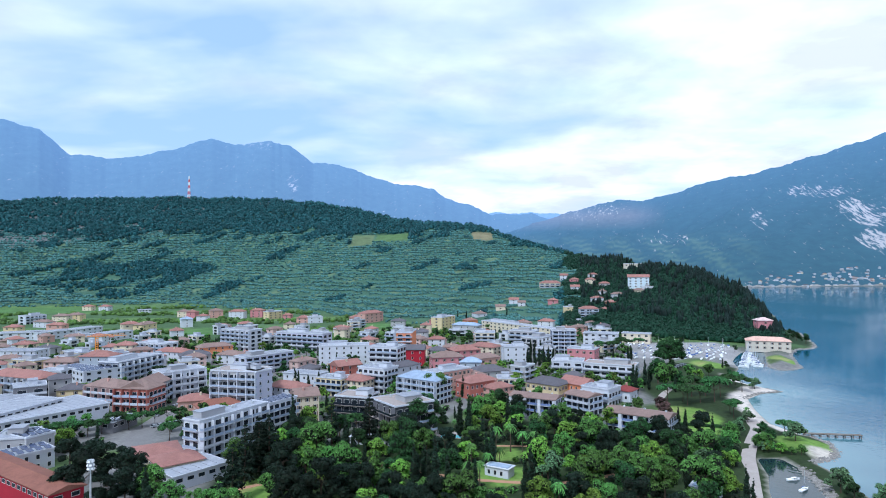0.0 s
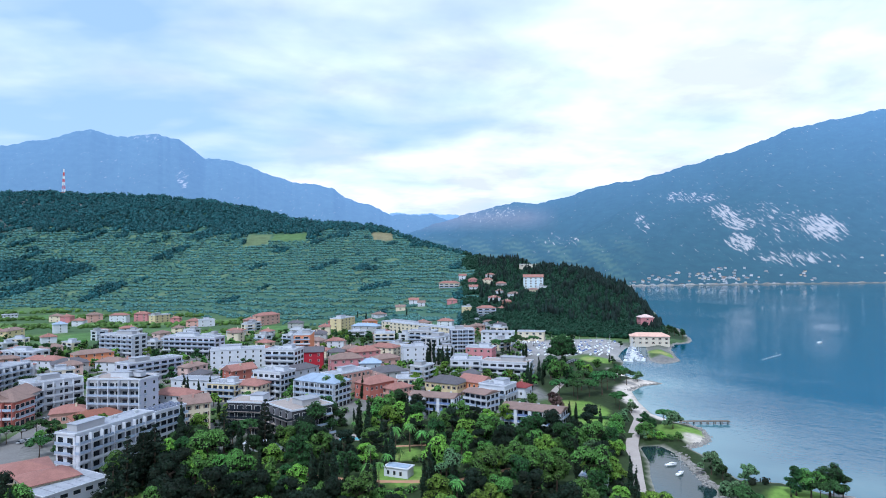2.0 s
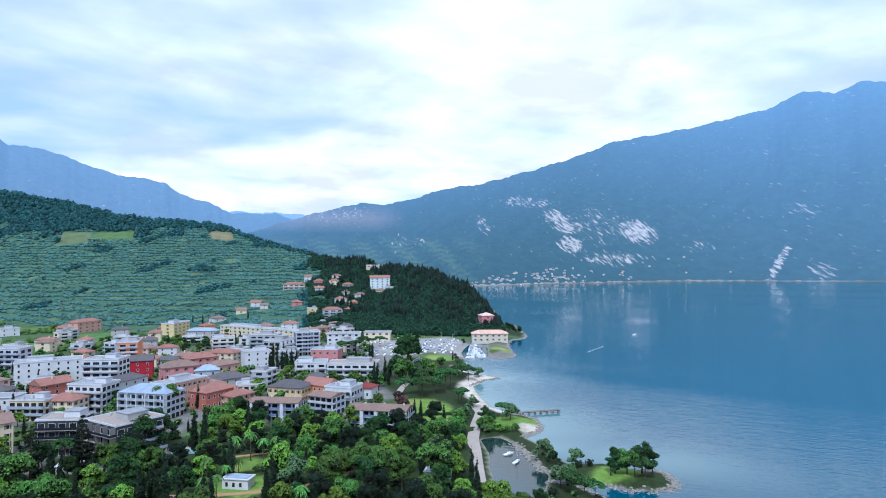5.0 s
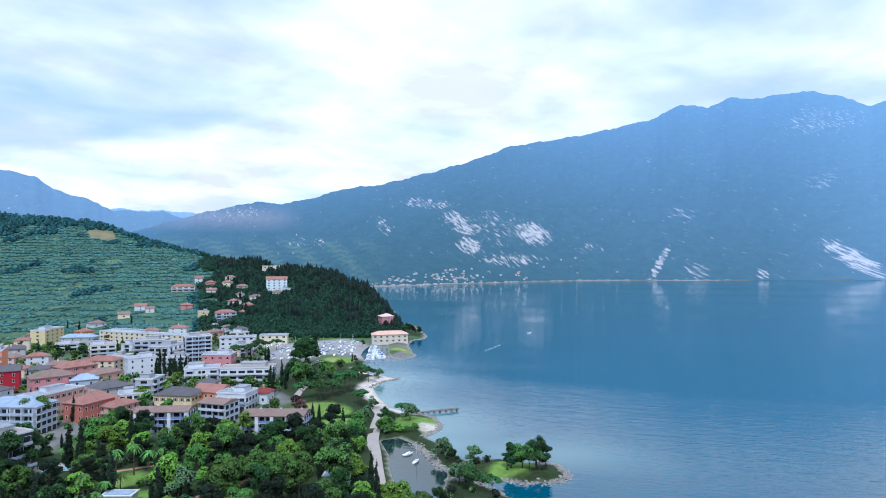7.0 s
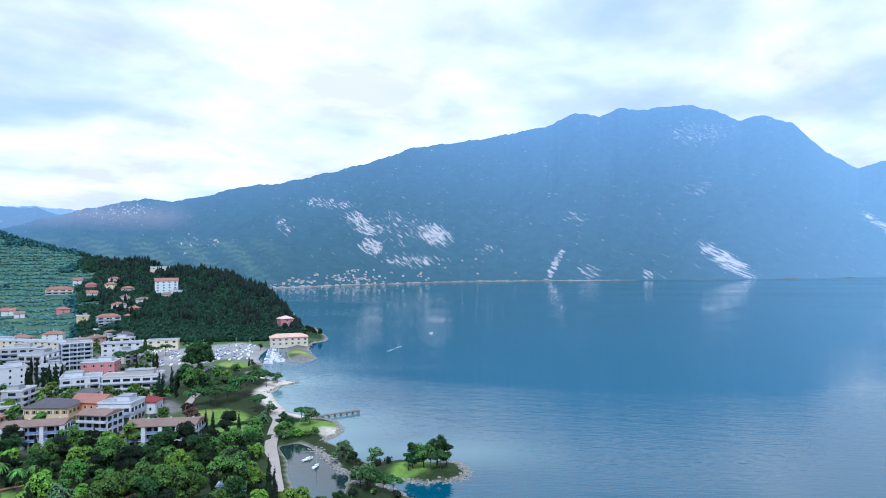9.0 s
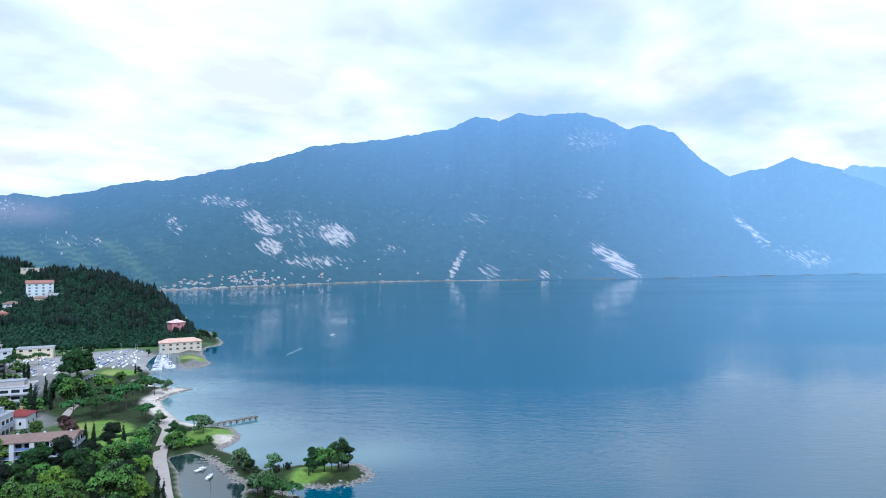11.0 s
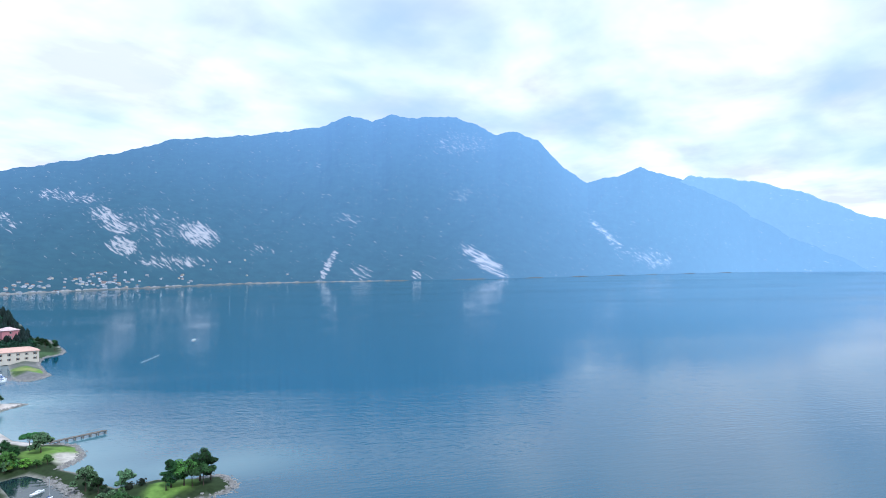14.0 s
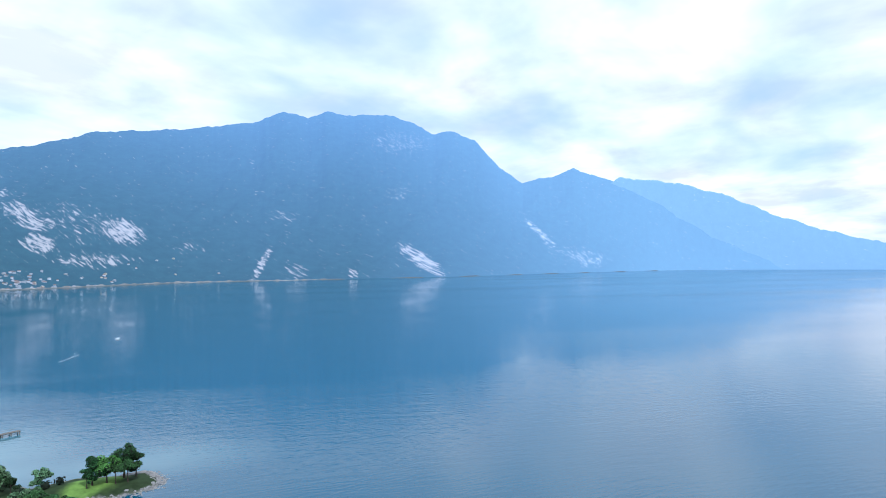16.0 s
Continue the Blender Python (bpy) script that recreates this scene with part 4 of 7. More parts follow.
building("house", 29, 406, 2.4, 21.8, 14, 7.0, 20, 2, "grey", "hip", "dark", "win", "grey house with a wide dark roof")
building("apartment_building", -227, 341, 2.4, 15.0, 14, 12.0, 35, 3, "greydark", "flat", "pale", "balc", "grey apartment block with balconies")
building("house", -212, 356, 2.4, 13.3, 12, 7.0, 11, 2, "yellow", "hip", "dark", "win", "yellow house with a dark hip roof")
building("hotel", 109, 404, 2.4, 32.2, 14, 11.0, -27, 3, "white", "terrace", "pale", "balc", "white three-storey lakeside hotel with ribbon balconies")
building("apartment_building", -223, 361, 2.4, 11.0, 12, 12.0, 36, 3, "grey", "hip", "dark", "win", "grey house with a dark roof")
building("house", -66, 419, 2.4, 17.2, 12, 9.0, 38, 3, "brick", "gable", "tile", "win", "brick house with a tiled roof")
building("hotel", 84, 419, 2.4, 20.7, 14, 11.0, -16, 3, "white", "flat", "pale", "balc", "white three-storey lakeside hotel with ribbon balconies")
building("house", 19, 436, 2.4, 14.4, 12, 8.0, -3, 2, "bluegreywall", "hip", "bluegrey", "win", "blue-grey roofed house between pink houses")
building("house", 2, 440, 2.4, 22.1, 14, 11.0, 11, 3, "pink", "hip", "brown", "win", "pink three-storey house with a brown hip roof")
building("apartment_building", -40, 444, 2.4, 21.7, 16, 18.0, -19, 5, "white", "flat", "pale", "balc", "white block with dark recessed balconies")
building("apartment_building", -250, 371, 2.4, 43.8, 14, 12.0, -21, 3, "grey", "hip", "tile", "balc", "grey apartment house with an orange tiled roof")
building("house", 30, 448, 2.4, 18.0, 12, 9.0, 32, 2, "salmon", "hip", "brown", "win", "salmon terrace house with small windows")
building("apartment_building", -221, 398, 2.4, 25.0, 16, 11.0, 53, 3, "white", "solar", "pale", "strip", "white modern block with solar panels on its roof")
building("apartment_building", -128, 444, 2.4, 39.8, 14, 13.0, 51, 4, "lilac", "flat", "pale", "balc", "apartment block wrapped in pale scaffolding")
building("apartment_building", -23, 470, 2.4, 17.8, 12, 12.0, -3, 3, "crimson", "gable", "dark", "win", "crimson house with a dark roof")
building("apartment_building", -212, 422, 2.4, 40.0, 16, 14.0, 75, 4, "slate", "flat", "pale", "balc", "slate-grey office block with glazed galleries")
building("house", -254, 406, 2.4, 16.1, 12, 9.0, -2, 3, "white", "flat", "pale", "balc", "white house with a flat roof")
building("house", 16, 481, 2.4, 21.7, 14, 10.0, 22, 3, "pink", "hip", "tile", "win", "pink three-storey house with a tiled hip roof")
building("house", -244, 417, 2.4, 25.0, 12, 9.0, -28, 2, "white", "solar", "pale", "win", "white house with solar panels on its roof")
building("apartment_building", 55, 483, 2.4, 18.6, 12, 12.0, 7, 3, "white", "flat", "pale", "win", "white apartment house with a flat roof")
building("apartment_building", -77, 482, 2.4, 37.9, 16, 14.0, 7, 4, "white", "flat", "pale", "win", "white four-storey block with a flat roof")
building("house", -5, 501, 2.4, 12.6, 12, 7.0, -3, 2, "grey", "hip", "dark", "win", "grey house with a dark roof")
building("house", 110, 489, 2.4, 21.5, 14, 9.0, -29, 2, "pink", "flat", "pale", "win", "pink two-storey house with a flat pale roof")
building("house", 34, 506, 2.4, 23.3, 12, 9.0, -38, 3, "cream", "hip", "tile", "win", "cream house with an orange tiled hip roof")
building("house", -165, 485, 2.4, 20.1, 12, 7.0, -20, 2, "white", "hip", "brown", "win", "white house with a brown roof")
building("house", -248, 449, 2.4, 22.7, 14, 12.0, -3, 3, "bluegreywall", "hip", "tile", "win", "grey house with an orange tiled hip roof")
building("house", -191, 477, 2.4, 22.0, 14, 8.0, 28, 2, "grey", "hip", "dark", "win", "grey house with a dark hip roof")
building("house", -156, 493, 2.4, 11.3, 10, 6.0, -3, 2, "cream", "hip", "tile", "win", "cream house with an orange roof")
building("house", 45, 516, 2.4, 14.6, 12, 10.0, -32, 3, "yellow", "flat", "pale", "balc", "yellow and black striped apartment house")
building("house", -271, 443, 2.4, 21.3, 12, 9.0, -3, 3, "pinkpale", "hip", "brown", "win", "pale pink house with a brown roof")
building("house", -19, 520, 2.4, 15.2, 12, 6.0, -16, 2, "cream", "hip", "tile", "win", "cream house with an orange roof")
building("apartment_building", 81, 526, 2.4, 29.8, 16, 14.0, 48, 4, "grey", "flat", "pale", "balc", "grey apartment block with glazed balconies")
building("apartment_building", -296, 446, 2.4, 23.5, 12, 10.0, -21, 3, "yellow", "flat", "pale", "balc", "yellow apartment house with a green roof edge")
building("apartment_building", -32, 537, 2.4, 13.4, 30, 18.0, -4, 5, "orange", "flat", "pale", "balc", "orange and white apartment block with balconies")
building("apartment_building", 102, 529, 2.4, 20.2, 14, 19.0, -4, 6, "slate", "flat", "pale", "balc", "slate-blue apartment tower with stacked balconies")
building("house", -218, 504, 2.4, 29.4, 12, 7.0, -21, 2, "white", "hip", "tile", "win", "white house with a wide orange tiled roof")
building("house", -191, 517, 2.4, 27.2, 12, 9.0, 35, 3, "orange", "hip", "brown", "win", "terracotta coloured terrace house")
building("apartment_building", -285, 485, 2.4, 24.6, 12, 10.0, -32, 3, "cream", "flat", "pale", "balc", "cream apartment house with balconies")
building("apartment_building", 73, 562, 2.4, 23.8, 14, 15.0, -26, 4, "grey", "flat", "pale", "balc", "grey and white apartment block with balconies")
building("apartment_building", 38, 570, 2.4, 18.4, 16, 13.0, -4, 4, "cream", "flat", "pale", "balc", "pale green apartment block with balconies")
building("apartment_building", -126, 561, 2.4, 50.6, 14, 15.0, -24, 4, "lilac", "flat", "pale", "balc", "lilac-white apartment block with blue shaded balconies")
building("school_building", 144, 567, 2.4, 29.8, 16, 12.0, -21, 3, "white", "metal", "pale", "strip", "long pale building with ribbon windows below the wooded hill")
building("apartment_building", -247, 535, 2.4, 33.5, 14, 10.0, -22, 3, "white", "flat", "pale", "balc", "white terraced apartment block")
building("apartment_building", -183, 563, 2.4, 34.6, 15, 18.0, -27, 5, "white", "flat", "pale", "balc", "white apartment tower standing among fields")
building("house", -271, 531, 2.4, 15.8, 12, 9.0, -3, 3, "cream", "hip", "tile", "win", "cream house with an orange tiled roof")
building("apartment_building", -339, 496, 2.4, 37.8, 16, 10.0, -3, 3, "white", "metal", "pale", "win", "white block with a pale roof")
building("harbour_building", 282, 540, 2.3, 34.6, 13, 7.5, -22, 2, "stone", "hip", "palered", "win", "long pale stone harbour building with a terracotta roof")
building("school_building", 183, 588, 2.4, 25.5, 12, 9.0, -25, 2, "cream", "metal", "pale", "strip", "long pale building below the wooded hill")
building("school_building", 83, 653, 2.4, 124.1, 12, 11.0, -56, 3, "cream", "flat", "pale", "strip", "long cream school building at the foot of the hill")
building("house", 26, 687, 2.4, 30.9, 12, 8.0, -27, 2, "grey", "hip", "bluegrey", "win", "grey terrace house with a blue-grey roof")
building("villa", 321, 623, 7.3, 14.1, 12, 12.0, -4, 3, "pink", "hip", "palepink", "win", "pink lakeside villa with a pale roof")
building("apartment_building", 0, 724, 2.4, 32.6, 14, 14.0, 61, 4, "yellow", "flat", "pale", "win", "yellow apartment house with tall windows")
building("shed", -342, 640, 2.4, 37.3, 18, 8.0, 70, 2, "white", "metal", "pale", "strip", "white factory hall with blue window strips")
building("house", -9, 732, 2.4, 14.6, 12, 9.0, -4, 3, "pink", "hip", "tile", "win", "pink house with an orange roof")
building("house", 32, 742, 2.4, 13.8, 12, 8.0, 26, 2, "orange", "hip", "tile", "win", "orange house with a tiled roof")
building("shed", -412, 654, 2.4, 34.2, 20, 8.0, 64, 2, "white", "metal", "pale", "strip", "white factory hall with blue window strips")
building("shed", -443, 645, 2.4, 44.7, 20, 8.0, 23, 2, "white", "metal", "pale", "strip", "white factory hall with blue window strips")
building("villa", 180, 768, 11.2, 23.2, 13, 10.0, -6, 3, "white", "hip", "tile", "balc", "large white hillside villa with terraces")
building("shed", -397, 684, 2.4, 35.6, 18, 8.0, 74, 2, "white", "metal", "pale", "strip", "white factory hall with a pale roof")
building("house", -347, 722, 2.4, 26.3, 12, 8.0, 79, 2, "yellow", "hip", "brown", "win", "yellow house with a brown roof")
building("house", -362, 717, 2.4, 18.0, 12, 9.0, 42, 2, "cream", "hip", "tile", "win", "cream house with an orange roof")
building("house", 204, 782, 14.8, 8.3, 10, 5.0, -6, 2, "salmon", "hip", "tile", "win", "salmon hillside house among olive trees")
building("apartment_building", -95, 810, 2.4, 32.4, 14, 12.0, 50, 3, "salmon", "hip", "tile", "win", "salmon house with a tiled roof beside a field")
building("house", 161, 800, 13.1, 12.1, 11, 8.0, -6, 2, "yellow", "flat", "pale", "win", "yellow hillside house among olive trees")
building("house", -114, 814, 2.4, 16.8, 12, 6.0, 25, 2, "salmon", "hip", "tile", "win", "low salmon house beside a field")
building("house", -167, 805, 2.4, 18.8, 14, 8.0, 21, 2, "white", "flat", "pale", "win", "white modern house at the foot of the hill")
building("house", -181, 805, 2.4, 15.6, 12, 7.0, -5, 2, "salmon", "hip", "tile", "win", "salmon house at the foot of the hill")
building("house", -316, 763, 2.4, 13.5, 12, 10.0, 29, 3, "white", "hip", "bluegrey", "win", "white villa with a blue-grey roof")
building("house", 48, 825, 2.4, 16.6, 12, 9.0, 28, 2, "white", "hip", "brown", "win", "white house among olive trees")
building("house", 221, 819, 20.9, 13.0, 11, 5.0, -6, 2, "orange", "hip", "tile", "win", "orange hillside house among olive trees")
building("house", -449, 722, 2.4, 19.2, 12, 8.0, -4, 2, "salmon", "hip", "tile", "win", "salmon house among fields")
building("house", -491, 710, 2.4, 16.9, 12, 7.0, -4, 2, "yellow", "hip", "tile", "win", "yellow house among fields")
building("house", 80, 865, 12.6, 13.3, 10, 5.0, -6, 1, "cream", "gable", "brown", "win", "low farmhouse among olives")
building("house", 210, 846, 23.6, 16.5, 11, 6.0, -7, 2, "white", "hip", "tile", "win", "white hillside house with a tiled roof")
building("house", 153, 864, 20.8, 13.9, 11, 5.0, -7, 2, "pink", "hip", "tile", "win", "small pink hillside house among olives")
building("house", 111, 878, 17.1, 10.3, 10, 5.0, -6, 2, "white", "gable", "brown", "win", "white hillside house among olives")
building("house", -216, 861, 2.4, 11.2, 10, 6.0, -5, 2, "pink", "hip", "tile", "win", "small pink house among fields")
building("house", 241, 856, 28.2, 17.3, 11, 6.0, -8, 2, "white", "hip", "brown", "win", "white hillside house among olive trees")
building("house", 269, 853, 34.5, 16.4, 10, 5.0, -9, 1, "cream", "hip", "brown", "win", "low cream annex below the hotel")
building("house", -239, 870, 2.4, 23.1, 12, 10.0, 53, 3, "yellow", "flat", "pale", "win", "yellow house at the foot of the hill")
building("house", -326, 842, 2.4, 13.4, 12, 7.0, -5, 2, "white", "hip", "tile", "win", "white house at the foot of the hill")
building("house", 286, 862, 38.6, 18.0, 8, 5.0, -10, 1, "white", "flat", "pale", "win", "low white terrace building")
building("house", 228, 888, 30.7, 11.0, 11, 6.0, -9, 2, "white", "hip", "brown", "win", "white hillside house among olive trees")
building("house", 104, 912, 18.0, 14.0, 11, 6.0, -7, 2, "white", "gable", "tile", "win", "white hillside house among olives")
building("house", -497, 773, 2.4, 24.3, 12, 7.0, -22, 2, "white", "hip", "brown", "win", "white house among fields")
building("house", -291, 878, 2.4, 21.4, 12, 10.0, -5, 3, "white", "hip", "tile", "win", "white house with an orange hip roof")
building("hotel", 281, 891, 41.3, 29.3, 14, 15.0, -17, 4, "iceblue", "gable", "tile", "win", "large white and pale blue hotel on the wooded hill")
building("house", -268, 896, 2.4, 17.6, 12, 10.0, -5, 3, "pink", "hip", "tile", "win", "pink house with an orange roof")
building("house", -328, 895, 2.4, 17.8, 12, 10.0, 30, 3, "salmon", "hip", "brown", "win", "salmon house at the foot of the hill")
building("house", 199, 934, 36.4, 13.3, 11, 5.0, -10, 2, "white", "gable", "tile", "win", "white hillside house among olive trees")
building("house", -358, 886, 2.4, 12.5, 12, 9.0, -5, 2, "pink", "hip", "tile", "win", "pink house at the foot of the hill")
building("house", 242, 930, 39.3, 16.3, 11, 7.0, -12, 2, "grey", "hip", "tile", "win", "grey hillside house among olive trees")
building("house", 226, 952, 44.7, 15.1, 11, 7.0, -15, 2, "cream", "hip", "tile", "win", "cream hillside house among olive trees")
building("house", -513, 835, 2.4, 20.8, 12, 9.0, -5, 3, "cream", "hip", "brown", "win", "cream house among fields")
building("house", -381, 911, 2.4, 14.6, 12, 8.0, -5, 2, "cream", "hip", "brown", "win", "cream house at the foot of the hill")
building("house", -546, 824, 2.4, 27.5, 14, 11.0, 66, 3, "white", "flat", "pale", "balc", "white apartment house among fields")
building("house", -504, 852, 2.4, 18.8, 12, 9.0, -5, 3, "yellow", "hip", "brown", "win", "yellow house among fields")
building("hotel", 171, 990, 34.7, 32.7, 14, 11.0, -12, 3, "cream", "hip", "tile", "balc", "cream hillside villa hotel with arcades")
building("house", 209, 986, 44.9, 14.9, 11, 6.0, -15, 2, "pink", "hip", "tile", "win", "pink hillside house among olive trees")
building("house", 239, 988, 52.7, 14.9, 11, 6.0, -20, 2, "white", "hip", "tile", "win", "white hillside house with a tiled roof")
building("house", 202, 1034, 50.2, 12.1, 11, 6.0, -19, 2, "white", "gable", "tile", "win", "white hillside house with a tiled roof")
building("shed", -480, 996, 2.4, 18.1, 14, 5.0, 35, 1, "white", "metal", "pale", "win", "low white pavilion in a field")
building("house", -570, 1047, 2.4, 17.2, 12, 7.0, -6, 2, "white", "hip", "tile", "win", "white farmhouse with an orange roof")
building("house", -600, 1050, 2.4, 16.3, 12, 7.0, -6, 2, "cream", "hip", "tile", "win", "cream farmhouse with an orange roof")
building("house", -730, 1278, 2.4, 27.4, 12, 6.0, 37, 2, "cream", "hip", "brown", "win", "cream farmhouse with a brown roof")
building("house", -744, 1389, 2.4, 30.2, 14, 9.0, -8, 2, "white", "hip", "tile", "win", "white farmhouse at the foot of the hill")
building("fort", 304, 994, 70.0, 27, 12, 5.0, -17, 1, "stone", "flat", "pale", "strip", "low stone fort building on the hilltop")

# smaller houses that fill the blocks between the streets
filler = random.Random(41)


def clear_of_houses(x, y, room):
    for fx, fy, a, hw, hd in FOOTPRINTS:
        dx, dy = x - fx, y - fy
        u, v = dx * math.cos(a) + dy * math.sin(a), -dx * math.sin(a) + dy * math.cos(a)
        if abs(u) < hw + room and abs(v) < hd + room:
            return False
    return True


STREET = [(-100, 232), (-135, 275), (-142, 314), (-144, 349), (-141, 375), (-150, 420), (-170, 520), (-150, 610)]


def street_gap(x, y, line):
    return min(math.hypot(x - ax - max(0, min(1, ((x - ax) * (bx - ax) + (y - ay) * (by - ay)) / ((bx - ax) ** 2 + (by - ay) ** 2))) * (bx - ax),
                          y - ay - max(0, min(1, ((x - ax) * (bx - ax) + (y - ay) * (by - ay)) / ((bx - ax) ** 2 + (by - ay) ** 2))) * (by - ay))
               for (ax, ay), (bx, by) in zip(line, line[1:]))


made = 0
for _ in range(1800):
    bearing, far = filler.uniform(-37, 15), filler.uniform(375, 760)
    x, y = far * math.sin(radians(bearing)), far * math.cos(radians(bearing))
    if made > 105 or not clear_of_houses(x, y, 9) or street_gap(x, y, STREET) < 14 or (x > 90 and y < 480):
        continue
    if outline_distance(np.array([x]), np.array([y]), PARK)[0] > -14:
        continue
    wall, roof = filler.choice((("cream", "tile"), ("white", "tile"), ("salmon", "brown"), ("pinkpale", "brown"), ("grey", "dark"), ("white", "pale"), ("cream", "pale"), ("grey", "pale"), ("white", "pale"), ("cream", "brown")))
    flat = roof == "pale"
    storeys = filler.choice((2, 2, 3))
    building("house", round(x), round(y), 2.4, filler.uniform(11, 18), filler.uniform(9, 12), 3.0 * storeys + 0.3, filler.choice((-22, -4, 30, 55, -40)), storeys, wall,
             "flat" if flat else "hip", roof, "balc" if flat else "win", f"{ {'pinkpale': 'pale pink'}.get(wall, wall) } {'two' if storeys == 2 else 'three'}-storey town house with a {'flat pale' if flat else roof + '-coloured hip'} roof")
    made += 1

# ---- trees ----
def leaf_quads(rng, centres, radii, count, size, squash=0.8, droop=0.0):
    """Small bent leaf sprays over the outside of a set of lobes."""
    pick = rng.choice(len(centres), count, p=radii ** 2 / (radii ** 2).sum())
    way = rng.normal(size=(count, 3))
    way /= np.linalg.norm(way, axis=1)[:, None]
    way[:, 2] = np.where(way[:, 2] < -0.35, -way[:, 2], way[:, 2])
    depth = rng.uniform(0.72, 1.06, count) ** 0.7
    pos = centres[pick] + way * (radii[pick] * depth)[:, None] * (1, 1, squash)
    pos[:, 2] -= droop * rng.uniform(0, 1, count)
    side = np.cross(way + rng.normal(scale=0.45, size=(count, 3)), rng.normal(size=(count, 3)))
    side /= np.linalg.norm(side, axis=1)[:, None] + 1e-9
    up = np.cross(way + rng.normal(scale=0.5, size=(count, 3)), side)
    up /= np.linalg.norm(up, axis=1)[:, None] + 1e-9
    s = size * rng.uniform(0.6, 1.4, count)[:, None]
    nrm = np.cross(side, up)
    a, b2, c, d2 = pos - side * s, pos - up * s * 0.7 + nrm * s * 0.25, pos + side * s, pos + up * s * 0.7 + nrm * s * 0.25
    return np.stack([a, b2, c, d2], 1).reshape(-1, 3)


def ico(level):
    bmx = bmesh.new()
    bmesh.ops.create_icosphere(bmx, subdivisions=level, radius=1.0)
    v = np.array([q.co[:] for q in bmx.verts])
    f = [[q.index for q in p.verts] for p in bmx.faces]
    bmx.free()
    return v, np.array(f)


ICO1, ICO2 = ico(1), ico(2)


def crown_mesh(name, rng, centres, radii, count, size, mat, squash=0.8, droop=0.0, core=0.76, inner=None):
    quads = leaf_quads(rng, centres, radii, count, size, squash, droop)
    iv, iface = ICO1
    verts, faces = [quads], [tuple(range(k, k + 4)) for k in range(0, len(quads), 4)]
    base = len(quads)
    for c, r in zip(centres, radii):  # dense inner twigs; near black by default, as shade inside the crown
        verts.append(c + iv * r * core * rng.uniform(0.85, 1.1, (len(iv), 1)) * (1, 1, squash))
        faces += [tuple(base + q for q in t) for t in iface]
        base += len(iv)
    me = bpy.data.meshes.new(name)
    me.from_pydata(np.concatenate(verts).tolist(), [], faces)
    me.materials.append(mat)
    me.materials.append(inner or M_TWIG_SHADE)
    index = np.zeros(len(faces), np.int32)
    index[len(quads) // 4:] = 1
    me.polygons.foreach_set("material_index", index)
    return me


def trunk_mesh(rng, height, radius, limbs, lean=0.0, limb_to=None):
    verts, faces = [], []

    def tube(p0, p1, r0, r1, n=7, bow=0.0):
        p0, p1 = np.array(p0, float), np.array(p1, float)
        axis = (p1 - p0) / np.linalg.norm(p1 - p0)
        s = np.cross(axis, (0.3, 0.9, 0.1))
        s /= np.linalg.norm(s)
        t = np.cross(axis, s)
        base = len(verts)
        for k in range(4):
            u = k / 3
            c = p0 + (p1 - p0) * u + np.array((0, 0, 1)) * bow * math.sin(math.pi * u)
            r = r0 + (r1 - r0) * u + (r0 * 0.35 if k == 0 and r0 > radius * 0.9 else 0)
            for q in range(n):
                a = 2 * math.pi * q / n
                verts.append(tuple(c + (s * math.cos(a) + t * math.sin(a)) * r))
        for k in range(3):
            for q in range(n):
                faces.append((base + k * n + q, base + k * n + (q + 1) % n, base + (k + 1) * n + (q + 1) % n, base + (k + 1) * n + q))
    top = (lean * height, lean * 0.3 * height, height)
    tube((0, 0, -0.6), top, radius, radius * 0.4)
    for k in range(limbs):
        a, u = 2.4 * k + rng.uniform(0, 1), rng.uniform(0.5, 0.95)
        p = np.array(top) * u
        reach = (limb_to or height * 0.45) * rng.uniform(0.6, 1)
        tube(p, p + np.array((math.cos(a) * reach, math.sin(a) * reach, reach * rng.uniform(0.4, 0.9))), radius * 0.4, radius * 0.12, 5, reach * 0.1)
    me = bpy.data.meshes.new("trunk")
    me.from_pydata(verts, [], faces)
    me.materials.append(M_BARK)
    return me


def lobes(rng, n, spread_, low, high, big, small):
    a, u = rng.uniform(0, 2 * np.pi, n), np.sqrt(rng.uniform(0, 1, n))
    zz = rng.uniform(low, high, n)
    shrink = 1 - 0.55 * ((zz - low) / (high - low + 1e-6)) ** 2
    c = np.stack([np.cos(a) * u * spread_ * shrink, np.sin(a) * u * spread_ * shrink, zz], 1)
    return c, rng.uniform(small, big, n)


KINDS = {}


def define(kind, seed, build, label):
    """Variants of a kind of tree: an empty with a trunk and a crown, ready to be copied."""
    rng = np.random.default_rng(seed)
    trunk, crown = build(rng)
    KINDS.setdefault(kind, []).append((trunk, crown, label))


def broad(leaf, h, spread_, count=2300, size=0.33):
    def build(rng):
        c, r = lobes(rng, 18, spread_, h * 0.28, h * 0.86, spread_ * 0.46, spread_ * 0.24)
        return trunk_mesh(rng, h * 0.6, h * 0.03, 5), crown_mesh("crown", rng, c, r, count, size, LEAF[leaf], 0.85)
    return build


